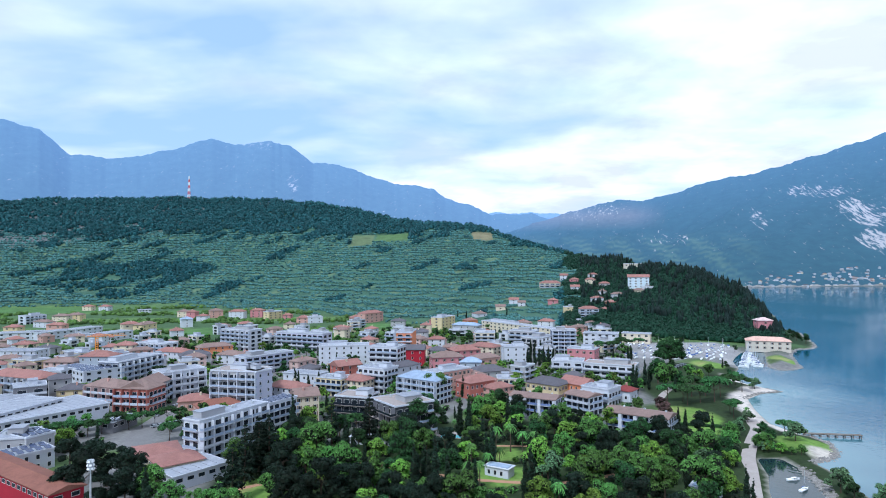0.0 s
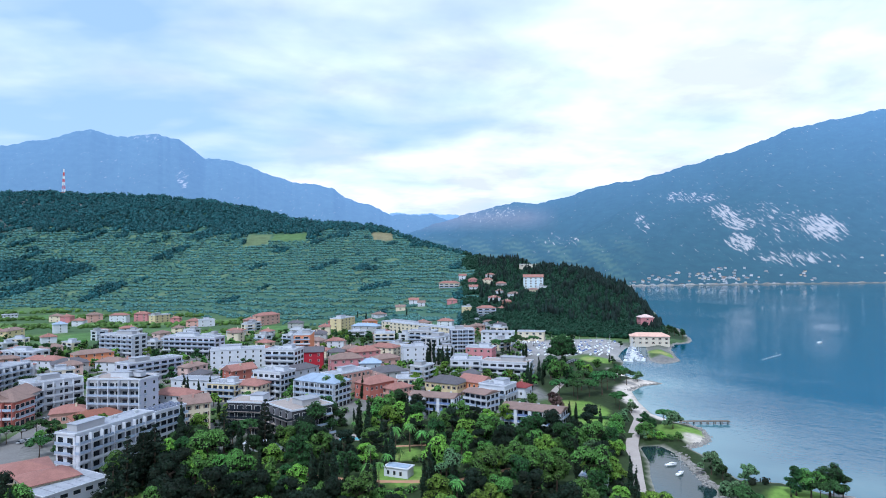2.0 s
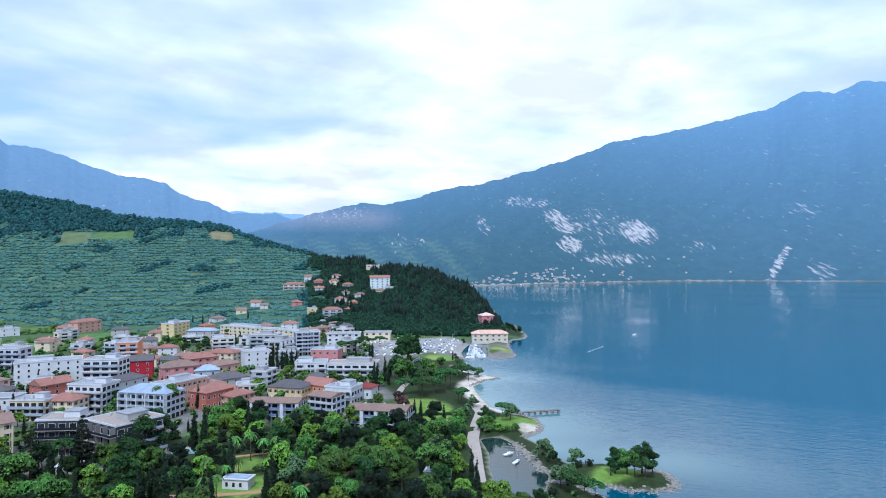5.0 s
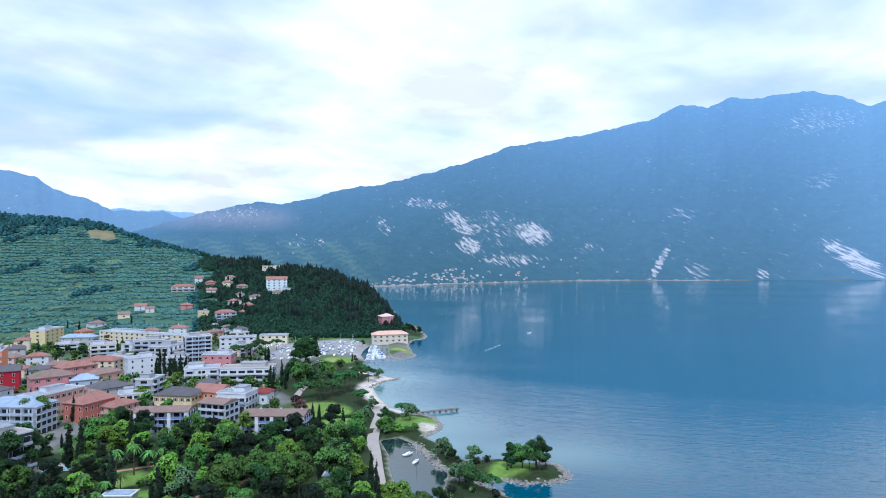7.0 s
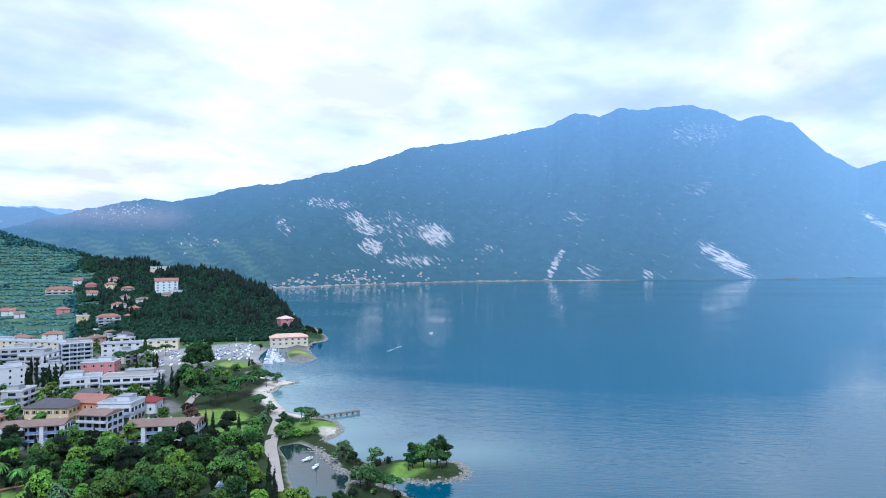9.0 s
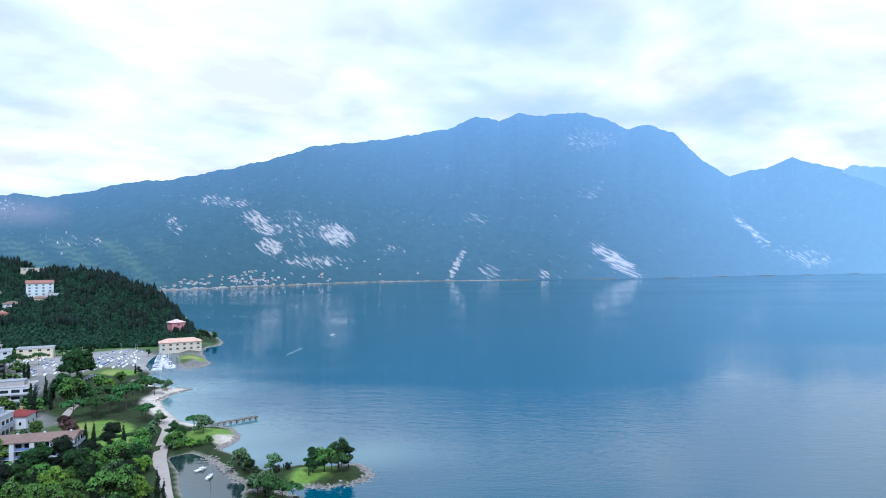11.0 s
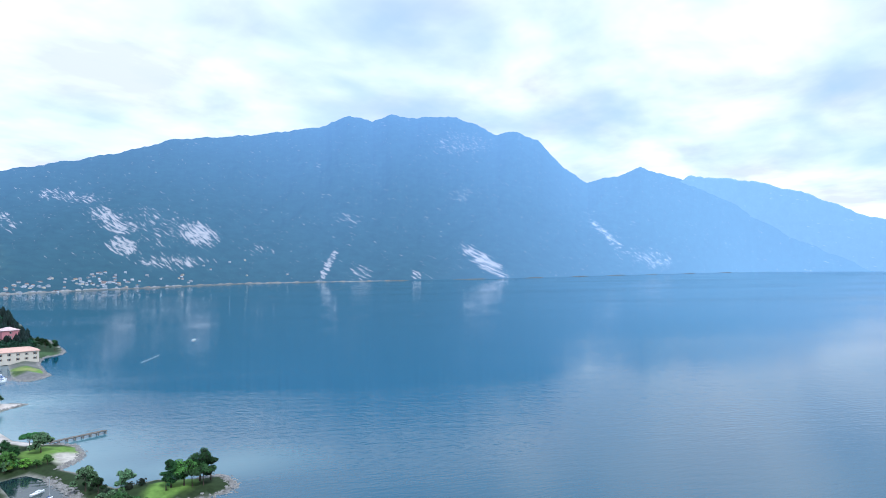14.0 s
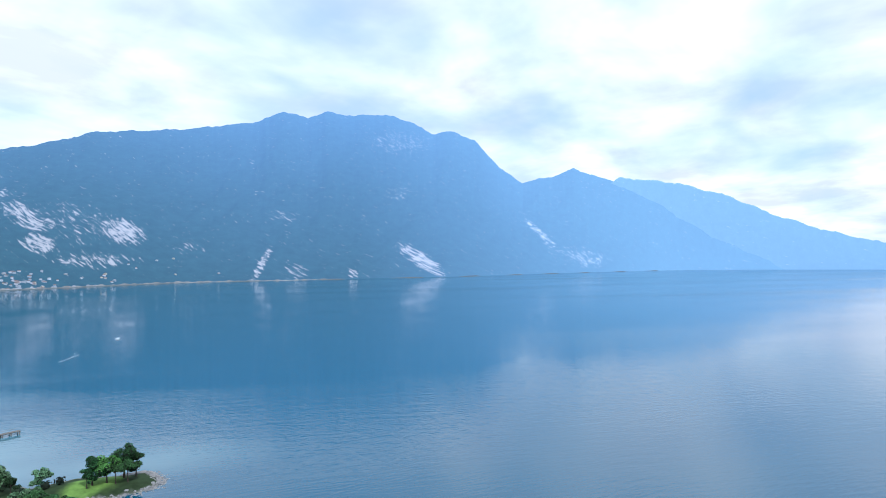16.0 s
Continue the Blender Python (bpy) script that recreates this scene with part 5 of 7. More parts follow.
def spire(leaf, h, width, count=700, size=0.33):
    def build(rng):
        zz = np.linspace(0.06, 0.97, 14) * h
        u = zz / h
        r = width * np.clip(np.minimum(u * 5 + 0.35, 1.0) * (1 - u ** 2.2), 0.1, 1) * rng.uniform(0.85, 1.15, 14)
        c = np.stack([rng.normal(scale=width * 0.16, size=14), rng.normal(scale=width * 0.16, size=14), zz], 1)
        return trunk_mesh(rng, h * 0.5, h * 0.014, 0), crown_mesh("crown", rng, c, r, count, size, LEAF[leaf], 1.5, core=0.85)
    return build


def umbrella(leaf, h, width, count=1300):
    def build(rng):
        a, u = rng.uniform(0, 2 * np.pi, 17), np.sqrt(rng.uniform(0, 1, 17))
        c = np.stack([np.cos(a) * u * width, np.sin(a) * u * width, h * 0.74 + h * 0.16 * (1 - u ** 2) + rng.normal(scale=0.25, size=17)], 1)
        return trunk_mesh(rng, h * 0.78, h * 0.026, 7, 0.05, width * 0.8), crown_mesh("crown", rng, c, rng.uniform(0.3, 0.46, 17) * width, count, 0.45, LEAF[leaf], 0.62)
    return build


def cone(leaf, h, width, count=1700):
    def build(rng):
        zz = np.repeat(np.linspace(0.10, 0.95, 13), 5) * h
        u = zz / h
        a = rng.uniform(0, 2 * np.pi, len(zz))
        reach = width * (1 - u) ** 0.8 * rng.uniform(0.35, 0.95, len(zz))
        c = np.stack([np.cos(a) * reach, np.sin(a) * reach, zz], 1)
        return trunk_mesh(rng, h * 0.9, h * 0.022, 0), crown_mesh("crown", rng, c, 0.5 + width * 0.26 * (1 - u), count, 0.45, LEAF[leaf], 0.5, 0.4, 0.7)
    return build


def palm(leaf, h):
    def build(rng):
        verts, faces = [], []
        for k in range(26):
            a, dip = 2.4 * k, rng.uniform(-0.3, 1.0)
            for s in range(5):
                u0, u1 = s / 5, (s + 1) / 5
                w0, w1 = 0.34 * (1 - u0 * 0.8), 0.34 * (1 - u1 * 0.8)
                row = []
                for u, w in ((u0, w0), (u1, w1)):
                    rad, zz = 2.3 * u, h + 1.3 * u * dip - 2.1 * u * u
                    for sg in (-1, 1):
                        row.append((rad * math.cos(a) - sg * w * math.sin(a), rad * math.sin(a) + sg * w * math.cos(a), zz - 0.1 * abs(sg)))
                b0 = len(verts)
                verts += row
                faces.append((b0, b0 + 1, b0 + 3, b0 + 2))
        me = bpy.data.meshes.new("crown")
        me.from_pydata(verts, [], faces)
        me.materials.append(LEAF[leaf])
        return trunk_mesh(rng, h, 0.22, 0), me
    return build


for sd in range(4):
    define("broad", 10 + sd, broad("green", 12 + sd * 0.8, 5.0 + 0.4 * sd), "leafy green broadleaf tree with a dense uneven crown")
    define("bright", 20 + sd, broad("bright", 10 + sd, 4.6 + 0.3 * sd), "light green broadleaf tree with a full crown")
    define("deep", 30 + sd, broad("deep", 13 + sd, 4.8 + 0.4 * sd), "dark green broadleaf tree with a heavy crown")
for sd in range(3):
    define("cypress", 40 + sd, spire("cypress", 14 + 2 * sd, 1.25 + 0.15 * sd), "tall narrow dark cypress")
    define("pine", 50 + sd, umbrella("pine", 11 + 1.5 * sd, 5.4 + 0.6 * sd), "umbrella pine with a flat spreading crown")
    define("cedar", 60 + sd, cone("cedar", 18 + 2 * sd, 5.0 + 0.5 * sd), "dark conical cedar with layered branches")
for sd in range(3):  # sparser trees for the far streets
    define("broad_far", 80 + sd, broad("green", 12 + sd, 5.2, 420, 0.75), "leafy green street tree with an uneven crown")
    define("bright_far", 84 + sd, broad("bright", 10 + sd, 4.8, 400, 0.7), "light green garden tree between houses")
    define("deep_far", 88 + sd, broad("deep", 13 + sd, 5.0, 420, 0.75), "dark green garden tree between houses")
define("silver", 70, broad("silver", 14, 5.2, 1600), "grey-green silvery broadleaf tree")
define("plum", 71, broad("plum", 6.5, 3.2, 900), "small dark purple-leaved plum tree")
def grand(rng):
    c, r = lobes(rng, 42, 10.0, 7.0, 19.5, 4.2, 2.6)
    return trunk_mesh(rng, 13, 0.75, 7, 0.0, 8.0), crown_mesh("crown", rng, c, r, 5200, 0.62, LEAF["deep"], 0.85)


define("grand", 72, grand, "very large dark green tree above the houses")
for sd in range(3):
    define("dark", 90 + sd, broad("cedar", 14.5 + sd, 5.2 + 0.4 * sd, 2300), "very dark evergreen tree with a heavy crown")
define("conifer", 73, cone("green", 16, 5.2, 2200), "broad green conifer with a pointed top")
define("palm", 74, palm("green", 6.0), "palm tree with a tuft of arching fronds")
define("palm", 75, palm("green", 8.0), "tall palm tree with a tuft of arching fronds")
define("shrub", 76, broad("bright", 3.2, 1.9, 420, 0.3), "round light green garden shrub")
define("shrub", 77, broad("green", 3.6, 2.0, 420, 0.3), "round green garden shrub")
define("willow", 78, broad("silver", 9, 4.0, 1300, 0.36), "pale green willow by the water")

planted = []
chooser = random.Random(5)
EYES = {"broad": "tree", "bright": "tree", "deep": "tree", "cypress": "cypress", "pine": "pine", "cedar": "cedar", "silver": "tree", "plum": "tree", "grand": "tree",
        "conifer": "conifer", "palm": "palm", "shrub": "shrub", "willow": "willow", "dark": "tree", "broad_far": "tree", "bright_far": "tree", "deep_far": "tree"}
NAMES = {"broad": "broadleaf_tree", "bright": "lime_tree", "deep": "evergreen_tree", "cypress": "cypress_tree", "pine": "umbrella_pine", "cedar": "cedar_tree", "silver": "broadleaf_tree",
         "plum": "plum_tree", "grand": "broadleaf_tree", "conifer": "conifer_tree", "palm": "palm_tree", "shrub": "shrub", "willow": "willow_tree", "dark": "evergreen_tree", "broad_far": "street_tree", "bright_far": "garden_tree", "deep_far": "garden_tree"}


def tree(kind, x, y, size=1.0, z=None):
    trunk, crown, label = chooser.choice(KINDS[kind])
    if z is None:
        z = float(land_height(np.array([x]), np.array([y]))[0])
    stem = tagged(new(NAMES[kind], None), label, EYES[kind], "shrubs of the gardens" if kind == "shrub" else "trees of the park and town")
    s = size * chooser.uniform(0.93, 1.07)
    stem.matrix_world = pose(x, y, z - 0.05, 0, 0, chooser.uniform(0, 360)) @ Matrix.Diagonal((s, s, s * chooser.uniform(0.94, 1.06), 1))
    part("trunk", trunk, stem)
    part("crown", crown, stem)
    planted.append((x, y))
    return stem


# trees that stand out in the park, on the shore and between the houses
tree("cedar", -48, 266, 0.90)
tree("cedar", -31, 259, 1.00)
tree("pine", -40, 282, 0.84)
tree("conifer", -22, 202, 1.06)
tree("broad", -52, 249, 1.21)
tree("dark", -62, 259, 0.97)
tree("cypress", -67, 276, 1.12)
tree("cypress", -41, 259, 1.06)
tree("broad", -49, 219, 1.06)
tree("dark", -54, 220, 0.90)
tree("cypress", 7, 276, 1.25)
tree("cypress", 11, 275, 1.25)
tree("cypress", 16, 235, 1.00)
tree("cypress", 18, 232, 1.00)
tree("cypress", -7, 213, 1.06)
tree("cypress", -3, 212, 1.12)
tree("cypress", -10, 207, 1.06)
tree("cypress", 1, 207, 1.00)
tree("cypress", 8, 204, 1.00)
tree("cypress", 10, 203, 0.94)
tree("cypress", 26, 201, 1.00)
tree("cypress", 29, 208, 1.12)
tree("cypress", 33, 224, 1.25)
tree("cypress", -9, 209, 0.94)
tree("cypress", -5, 205, 1.06)
tree("bright", 21, 289, 0.96)
tree("bright", 32, 276, 0.87)
tree("bright", 27, 293, 0.96)
tree("bright", 13, 282, 0.70)
tree("broad", -7, 246, 1.06)
tree("silver", 36, 217, 0.93)
tree("bright", 35, 223, 1.13)
tree("bright", 48, 210, 1.13)
tree("deep", 62, 238, 0.83)
tree("deep", 70, 241, 0.83)
tree("broad", 66, 205, 0.98)
tree("broad", 83, 198, 1.06)
tree("deep", 58, 199, 0.97)
tree("broad", 71, 201, 0.98)
tree("broad", 49, 206, 0.98)
tree("bright", 43, 183, 0.87)
tree("broad", 61, 288, 0.62)
tree("broad", 56, 291, 0.62)
tree("broad", 49, 291, 0.62)
tree("palm", 21, 252, 1.29)
tree("palm", 27, 254, 1.29)
tree("palm", 16, 230, 1.14)
tree("palm", 10, 232, 1.14)
tree("palm", 48, 252, 1.14)
tree("palm", 36, 250, 1.14)
tree("palm", 31, 246, 1.29)
tree("palm", 12, 212, 1.14)
tree("palm", 21, 236, 1.14)
tree("palm", -25, 267, 1.14)
tree("palm", -21, 270, 1.14)
tree("palm", 8, 213, 1.14)
tree("palm", -1, 231, 1.14)
tree("bright", 105, 232, 0.52)
tree("bright", 93, 207, 0.70)
tree("silver", 96, 230, 0.64)
tree("deep", 85, 233, 0.90)
tree("cypress", 105, 279, 0.75)
tree("cypress", 107, 276, 0.75)
tree("plum", 110, 310, 1.23)
tree("broad", 99, 319, 0.68)
tree("broad", 79, 284, 0.68)
tree("bright", 74, 283, 0.78)
tree("broad", 76, 240, 0.76)
tree("bright", 77, 232, 0.87)
tree("broad", 83, 234, 0.76)
tree("broad", -23, 260, 0.91)
tree("bright", -20, 259, 0.78)
tree("dark", -16, 260, 1.10)
tree("deep", -12, 275, 1.17)
tree("deep", -5, 283, 1.03)
tree("bright", -63, 290, 0.78)
tree("broad", 22, 312, 1.06)
tree("deep", 29, 321, 0.83)
tree("dark", 36, 305, 0.83)
tree("broad", 11, 193, 0.76)
tree("bright", 16, 191, 0.78)
tree("bright", 29, 192, 0.78)
tree("palm", 35, 191, 1.14)
tree("deep", 81, 190, 0.69)
tree("broad", 69, 177, 0.91)
tree("bright", 84, 180, 0.70)
tree("deep", -16, 235, 1.03)
tree("bright", -40, 210, 0.78)
tree("broad", -35, 210, 0.91)
tree("palm", -28, 207, 1.29)
tree("palm", -24, 206, 1.29)
tree("bright", -48, 204, 0.78)
tree("dark", -38, 192, 1.03)
tree("dark", -17, 193, 0.90)
tree("dark", -11, 184, 0.97)
tree("broad", 5, 191, 0.91)
tree("bright", 0, 195, 0.78)
tree("cedar", -69, 232, 1.10)
tree("cedar", -66, 235, 1.05)
tree("cedar", -71, 222, 0.95)
tree("cedar", -69, 203, 0.90)
tree("dark", -140, 233, 0.90)
tree("bright", -158, 259, 0.87)
tree("dark", -126, 222, 1.10)
tree("dark", -118, 218, 1.10)
tree("dark", -111, 215, 1.03)
tree("dark", -118, 202, 1.17)
tree("dark", -106, 211, 1.03)
tree("cypress", -93, 194, 1.06)
tree("cypress", -99, 202, 1.00)
tree("dark", -105, 191, 1.03)
tree("dark", -101, 197, 0.97)
tree("dark", -120, 197, 0.97)
tree("broad", -94, 203, 0.83)
tree("bright", -102, 215, 0.87)
tree("broad", -86, 195, 0.76)
tree("pine", -120, 272, 0.80)
tree("cypress", -87, 372, 0.94)
tree("cypress", -87, 364, 0.94)
tree("cypress", -82, 376, 0.88)
tree("cypress", -74, 368, 0.88)
tree("cypress", -70, 366, 0.81)
tree("broad", -77, 193, 0.68)
tree("broad", -67, 193, 0.68)
tree("pine", -110, 266, 0.56)
tree("broad", -56, 202, 0.76)
tree("bright", -50, 205, 0.70)
tree("dark", -55, 213, 1.03)
tree("broad", -49, 239, 1.21)
tree("bright", -52, 234, 1.13)
tree("deep", -64, 264, 0.83)
tree("pine", -60, 262, 0.96)
tree("deep", -46, 274, 0.90)
tree("cypress", 11, 355, 1.00)
tree("cypress", 65, 511, 0.88)
tree("cypress", 72, 513, 0.94)
tree("cypress", 75, 510, 0.88)
tree("cypress", 78, 499, 0.88)
tree("cypress", 67, 500, 0.81)
tree("cypress", 83, 499, 0.81)
tree("broad", -5, 343, 1.14)
tree("deep", -8, 305, 1.03)
tree("deep", -29, 375, 0.76)
tree("deep", -39, 314, 0.83)
tree("bright", -17, 328, 0.78)
tree("grand", 164, 450, 1.00)
tree("cypress", 114, 374, 1.06)
tree("cypress", 116, 374, 1.06)
tree("cypress", 125, 386, 0.94)
tree("cypress", 132, 397, 1.00)
tree("deep", 135, 392, 0.97)
tree("broad", 133, 371, 1.06)
tree("deep", 140, 372, 0.83)
tree("cypress", 136, 365, 0.62)
tree("broad", 162, 410, 0.68)
tree("bright", 163, 399, 0.78)
tree("broad", 177, 415, 0.61)
tree("pine", 141, 354, 0.88)
tree("pine", 149, 354, 0.88)
tree("pine", 157, 353, 0.88)
tree("pine", 131, 341, 0.88)
tree("pine", 173, 378, 0.72)
tree("pine", 180, 384, 0.72)
tree("pine", 177, 369, 0.72)
tree("pine", 139, 337, 0.88)
tree("pine", 148, 340, 0.88)
tree("pine", 130, 332, 0.80)
tree("pine", 122, 340, 0.80)
tree("pine", 128, 512, 0.88)
tree("pine", 143, 523, 0.88)
tree("pine", 154, 538, 0.80)
tree("willow", 189, 378, 0.78)
tree("deep", 190, 414, 0.48)
tree("cypress", 202, 450, 0.56)
tree("deep", 204, 449, 0.41)
tree("deep", 250, 533, 0.41)
tree("pine", 144, 313, 0.64)
tree("pine", 142, 305, 0.64)
tree("broad", 124, 270, 0.68)
tree("silver", 130, 275, 0.64)
tree("palm", 146, 300, 0.71)
tree("broad", 115, 253, 0.76)
tree("plum", 114, 328, 0.92)
tree("cypress", 106, 273, 0.75)
tree("deep", 340, 607, 0.69)
tree("deep", 337, 592, 0.69)
tree("deep", 337, 577, 0.62)
tree("deep", 355, 664, 0.55)
tree("deep", 328, 595, 0.48)
tree("deep", 306, 569, 0.34)
tree("broad", 327, 637, 0.61)
tree("deep", 295, 542, 0.34)
tree("bright", 71, 432, 0.70)
tree("bright", 76, 420, 0.70)
tree("bright", 61, 409, 0.70)
tree("deep", 86, 419, 0.55)
tree("deep", 92, 412, 0.55)
tree("broad", 103, 413, 0.68)
tree("cypress", 103, 404, 0.81)
tree("bright", 79, 404, 0.61)
tree("broad", 108, 397, 0.61)
tree("broad", 51, 404, 0.68)
tree("bright", 45, 383, 0.78)
tree("deep", 58, 551, 0.62)
tree("deep", 57, 620, 0.62)
tree("deep", 25, 597, 0.62)
tree("deep", 8, 590, 0.69)
tree("broad", 19, 583, 0.61)
tree("deep", -334, 686, 0.62)
tree("deep", -247, 571, 0.97)
tree("deep", -230, 544, 0.83)
tree("deep", -298, 636, 0.48)
tree("deep", -138, 571, 0.55)
tree("bright", -161, 552, 0.70)
tree("deep", -177, 590, 0.48)
tree("deep", 148, 185, 0.76)
tree("deep", 157, 181, 0.83)
tree("deep", 161, 180, 0.69)
tree("broad", 151, 182, 0.62)
tree("pine", 152, 179, 0.60)
tree("pine", 155, 177, 0.60)
tree("deep", 146, 185, 0.55)
tree("willow", 142, 201, 0.78)
tree("willow", 134, 211, 1.00)
tree("deep", 134, 204, 0.41)
tree("willow", 123, 183, 0.89)
tree("willow", 124, 180, 0.89)
tree("pine", 122, 175, 0.56)
tree("pine", 125, 172, 0.56)
tree("pine", 127, 169, 0.48)
tree("deep", 106, 170, 0.41)
tree("deep", 135, 210, 0.41)
tree("deep", 139, 197, 0.21)
tree("willow", 145, 297, 0.67)
tree("deep", 138, 270, 0.48)
tree("deep", 138, 263, 0.48)
tree("pine", 149, 272, 0.72)
tree("willow", 150, 266, 1.00)
tree("broad", 144, 251, 0.38)
tree("bright", 133, 256, 0.43)
tree("bright", 137, 254, 0.43)
tree("broad", 140, 251, 0.30)
tree("willow", 131, 256, 0.56)
tree("cypress", 94, 194, 0.81)
tree("cypress", 92, 186, 0.75)
tree("cypress", 89, 178, 0.69)
tree("bright", 92, 178, 0.78)
tree("bright", 91, 169, 0.78)
tree("broad", 133, 256, 0.45)
tree("broad", 133, 257, 0.53)
tree("broad", 131, 257, 0.53)
tree("bright", 108, 233, 0.52)
tree("bright", 96, 207, 0.70)
tree("bright", 89, 168, 0.70)
tree("willow", 99, 168, 0.67)
tree("cypress", 63, 466, 0.94)
tree("cypress", 65, 465, 0.94)
tree("cypress", 68, 463, 0.94)
tree("cypress", 71, 461, 0.94)
tree("cypress", 74, 459, 0.94)
tree("cypress", 77, 456, 0.94)
tree("cypress", 80, 454, 0.94)
tree("broad_far", 60, 412, 0.62)
tree("broad_far", 65, 405, 0.62)
tree("broad_far", 70, 405, 0.62)
tree("broad_far", 75, 398, 0.62)
tree("broad_far", 81, 398, 0.62)
tree("broad_far", 85, 391, 0.62)
tree("broad_far", 91, 391, 0.62)
tree("broad_far", 95, 384, 0.62)
tree("broad_far", 101, 384, 0.62)
tree("broad_far", 106, 377, 0.62)
tree("broad_far", 112, 377, 0.62)
tree("broad_far", 116, 370, 0.62)
tree("bright_far", 65, 421, 0.64)
tree("bright_far", 78, 412, 0.64)
tree("bright_far", 94, 401, 0.64)
tree("bright_far", 107, 392, 0.64)
tree("deep_far", 31, 535, 0.57)
tree("deep_far", 38, 530, 0.57)
tree("deep_far", 47, 524, 0.57)
tree("deep_far", 54, 519, 0.57)
tree("deep_far", 155, 450, 0.57)
tree("deep_far", 163, 444, 0.57)
tree("deep_far", 7, 636, 0.64)
tree("deep_far", 15, 631, 0.64)
tree("deep_far", 25, 623, 0.64)
tree("deep_far", 50, 606, 0.64)
tree("deep_far", 68, 593, 0.64)
tree("cypress", 111, 362, 0.81)
tree("cypress", 111, 358, 0.81)
tree("cypress", 123, 373, 0.81)
tree("cypress", 145, 488, 0.81)
tree("cypress", 147, 487, 0.81)
tree("cypress", 19, 816, 0.81)
tree("cypress", 30, 809, 0.81)
tree("cypress", 84, 820, 0.81)
tree("pine", 143, 546, 0.72)
tree("pine", 151, 541, 0.72)
tree("pine", 164, 552, 0.72)
tree("pine", 172, 546, 0.72)
tree("deep_far", 124, 641, 0.57)
tree("deep_far", 138, 631, 0.57)
tree("deep_far", 151, 622, 0.57)
tree("deep_far", 192, 593, 0.57)
tree("deep_far", 202, 586, 0.57)
tree("deep_far", 213, 578, 0.57)
tree("deep_far", 220, 573, 0.57)

# the rest of the park's trees, as densely as they stand there
park_rng = random.Random(17)


def open_ground(x, y):
    return any(math.hypot((x - cx) / (rx + 1.5), (y - cy) / (ry + 1.5)) < 1 for cx, cy, rx, ry in LAWNS)


HEDGE = ((111.5, 293.0), (128.0, 288.0))
PROMENADE = [(150, 305), (146, 294), (143, 285), (132, 267), (122, 250), (114, 232), (105, 212), (98, 196), (90, 178), (80, 150)]
spots = np.array([(park_rng.uniform(-85, 160), park_rng.uniform(150, 345)) for _ in range(2600)])
free = (outline_distance(spots[:, 0], spots[:, 1], PARK) > 3) & (outline_distance(spots[:, 0], spots[:, 1], WATER) < -6) & (outline_distance(spots[:, 0], spots[:, 1], POND) < -5)
for x, y in spots[free].tolist():
    if not (clear_of_houses(x, y, 5) and clear_of_houses(1.03 * x, 1.03 * y, 3) and clear_of_houses(1.055 * x, 1.055 * y, 3)) or open_ground(x, y) or street_gap(x, y, PROMENADE) < 5.5 or math.hypot(x - 3, y - 275) < 10 or street_gap(x, y, [(3, 275), (2.5, 252)]) < 6 or street_gap(x, y, [(20, 226), (18, 204)]) < 7:
        continue
    if x > 125 and y < 330 or (x > 95 and y > 270) or (x > 98 and y < 190):
        continue
    if min(math.hypot(x - a, y - c) for a, c in planted) < 6.6:
        continue
    kind = park_rng.choice(("broad", "broad", "deep", "dark", "dark", "bright", "palm", "palm", "cypress", "shrub"))
    tree(kind, round(x, 1), round(y, 1), park_rng.uniform(0.66, 1.0))
# a hedge line of pines behind the sheds, street trees and gardens in the town
for k in range(16):
    tree("pine", -196 + 4.4 * k, 252 + 3.6 * k, 0.62)
town_rng = random.Random(23)
count = 0
spots = np.array([(town_rng.uniform(-37, 17), town_rng.uniform(300, 680)) for _ in range(3000)])
spots = np.stack([spots[:, 1] * np.sin(np.radians(spots[:, 0])), spots[:, 1] * np.cos(np.radians(spots[:, 0]))], 1)
for x, y in spots[outline_distance(spots[:, 0], spots[:, 1], PARK) < -4].tolist():
    if count > 330 or not clear_of_houses(x, y, 4.2) or street_gap(x, y, STREET) < 9:
        continue
    if min(math.hypot(x - a, y - c) for a, c in planted) < 6.5:
        continue
    tree(town_rng.choice(("broad_far", "bright_far", "deep_far", "deep_far", "shrub", "cypress", "broad_far")), round(x, 1), round(y, 1), town_rng.uniform(0.4, 0.75))
    count += 1

# undergrowth between the trees, hedges and garden bushes between the houses
def thicket(name, spots, low, high, leaf, per, size, label, seed):
    rng = np.random.default_rng(seed)
    centres = np.array([(x, y, 2.4) for x, y in spots], float)
    radii = rng.uniform(low, high, len(spots))
    centres[:, 2] += radii * 0.45
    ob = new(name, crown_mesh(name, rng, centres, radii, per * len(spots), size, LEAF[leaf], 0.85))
    return tagged(ob, label, "shrubbery", kind="stuff")


bush_rng = random.Random(61)
spots = np.array([(bush_rng.uniform(-85, 165), bush_rng.uniform(150, 345)) for _ in range(2400)])
free = (outline_distance(spots[:, 0], spots[:, 1], PARK) > 0) & (outline_distance(spots[:, 0], spots[:, 1], WATER) < -8) & (outline_distance(spots[:, 0], spots[:, 1], POND) < -3)
under = [(x, y) for x, y in spots[free].tolist() if clear_of_houses(x, y, 2.5) and not open_ground(x, y) and street_gap(x, y, PROMENADE) > 4.5 and math.hypot(x - 3, y - 275) > 10
         and math.hypot(x - 20, y - 226) > 8 and not (x > 100 and y > 275)]
# added bushes, their near-black leaf colour doubling as shade between the trees
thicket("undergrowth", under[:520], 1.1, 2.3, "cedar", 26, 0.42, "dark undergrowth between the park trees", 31)
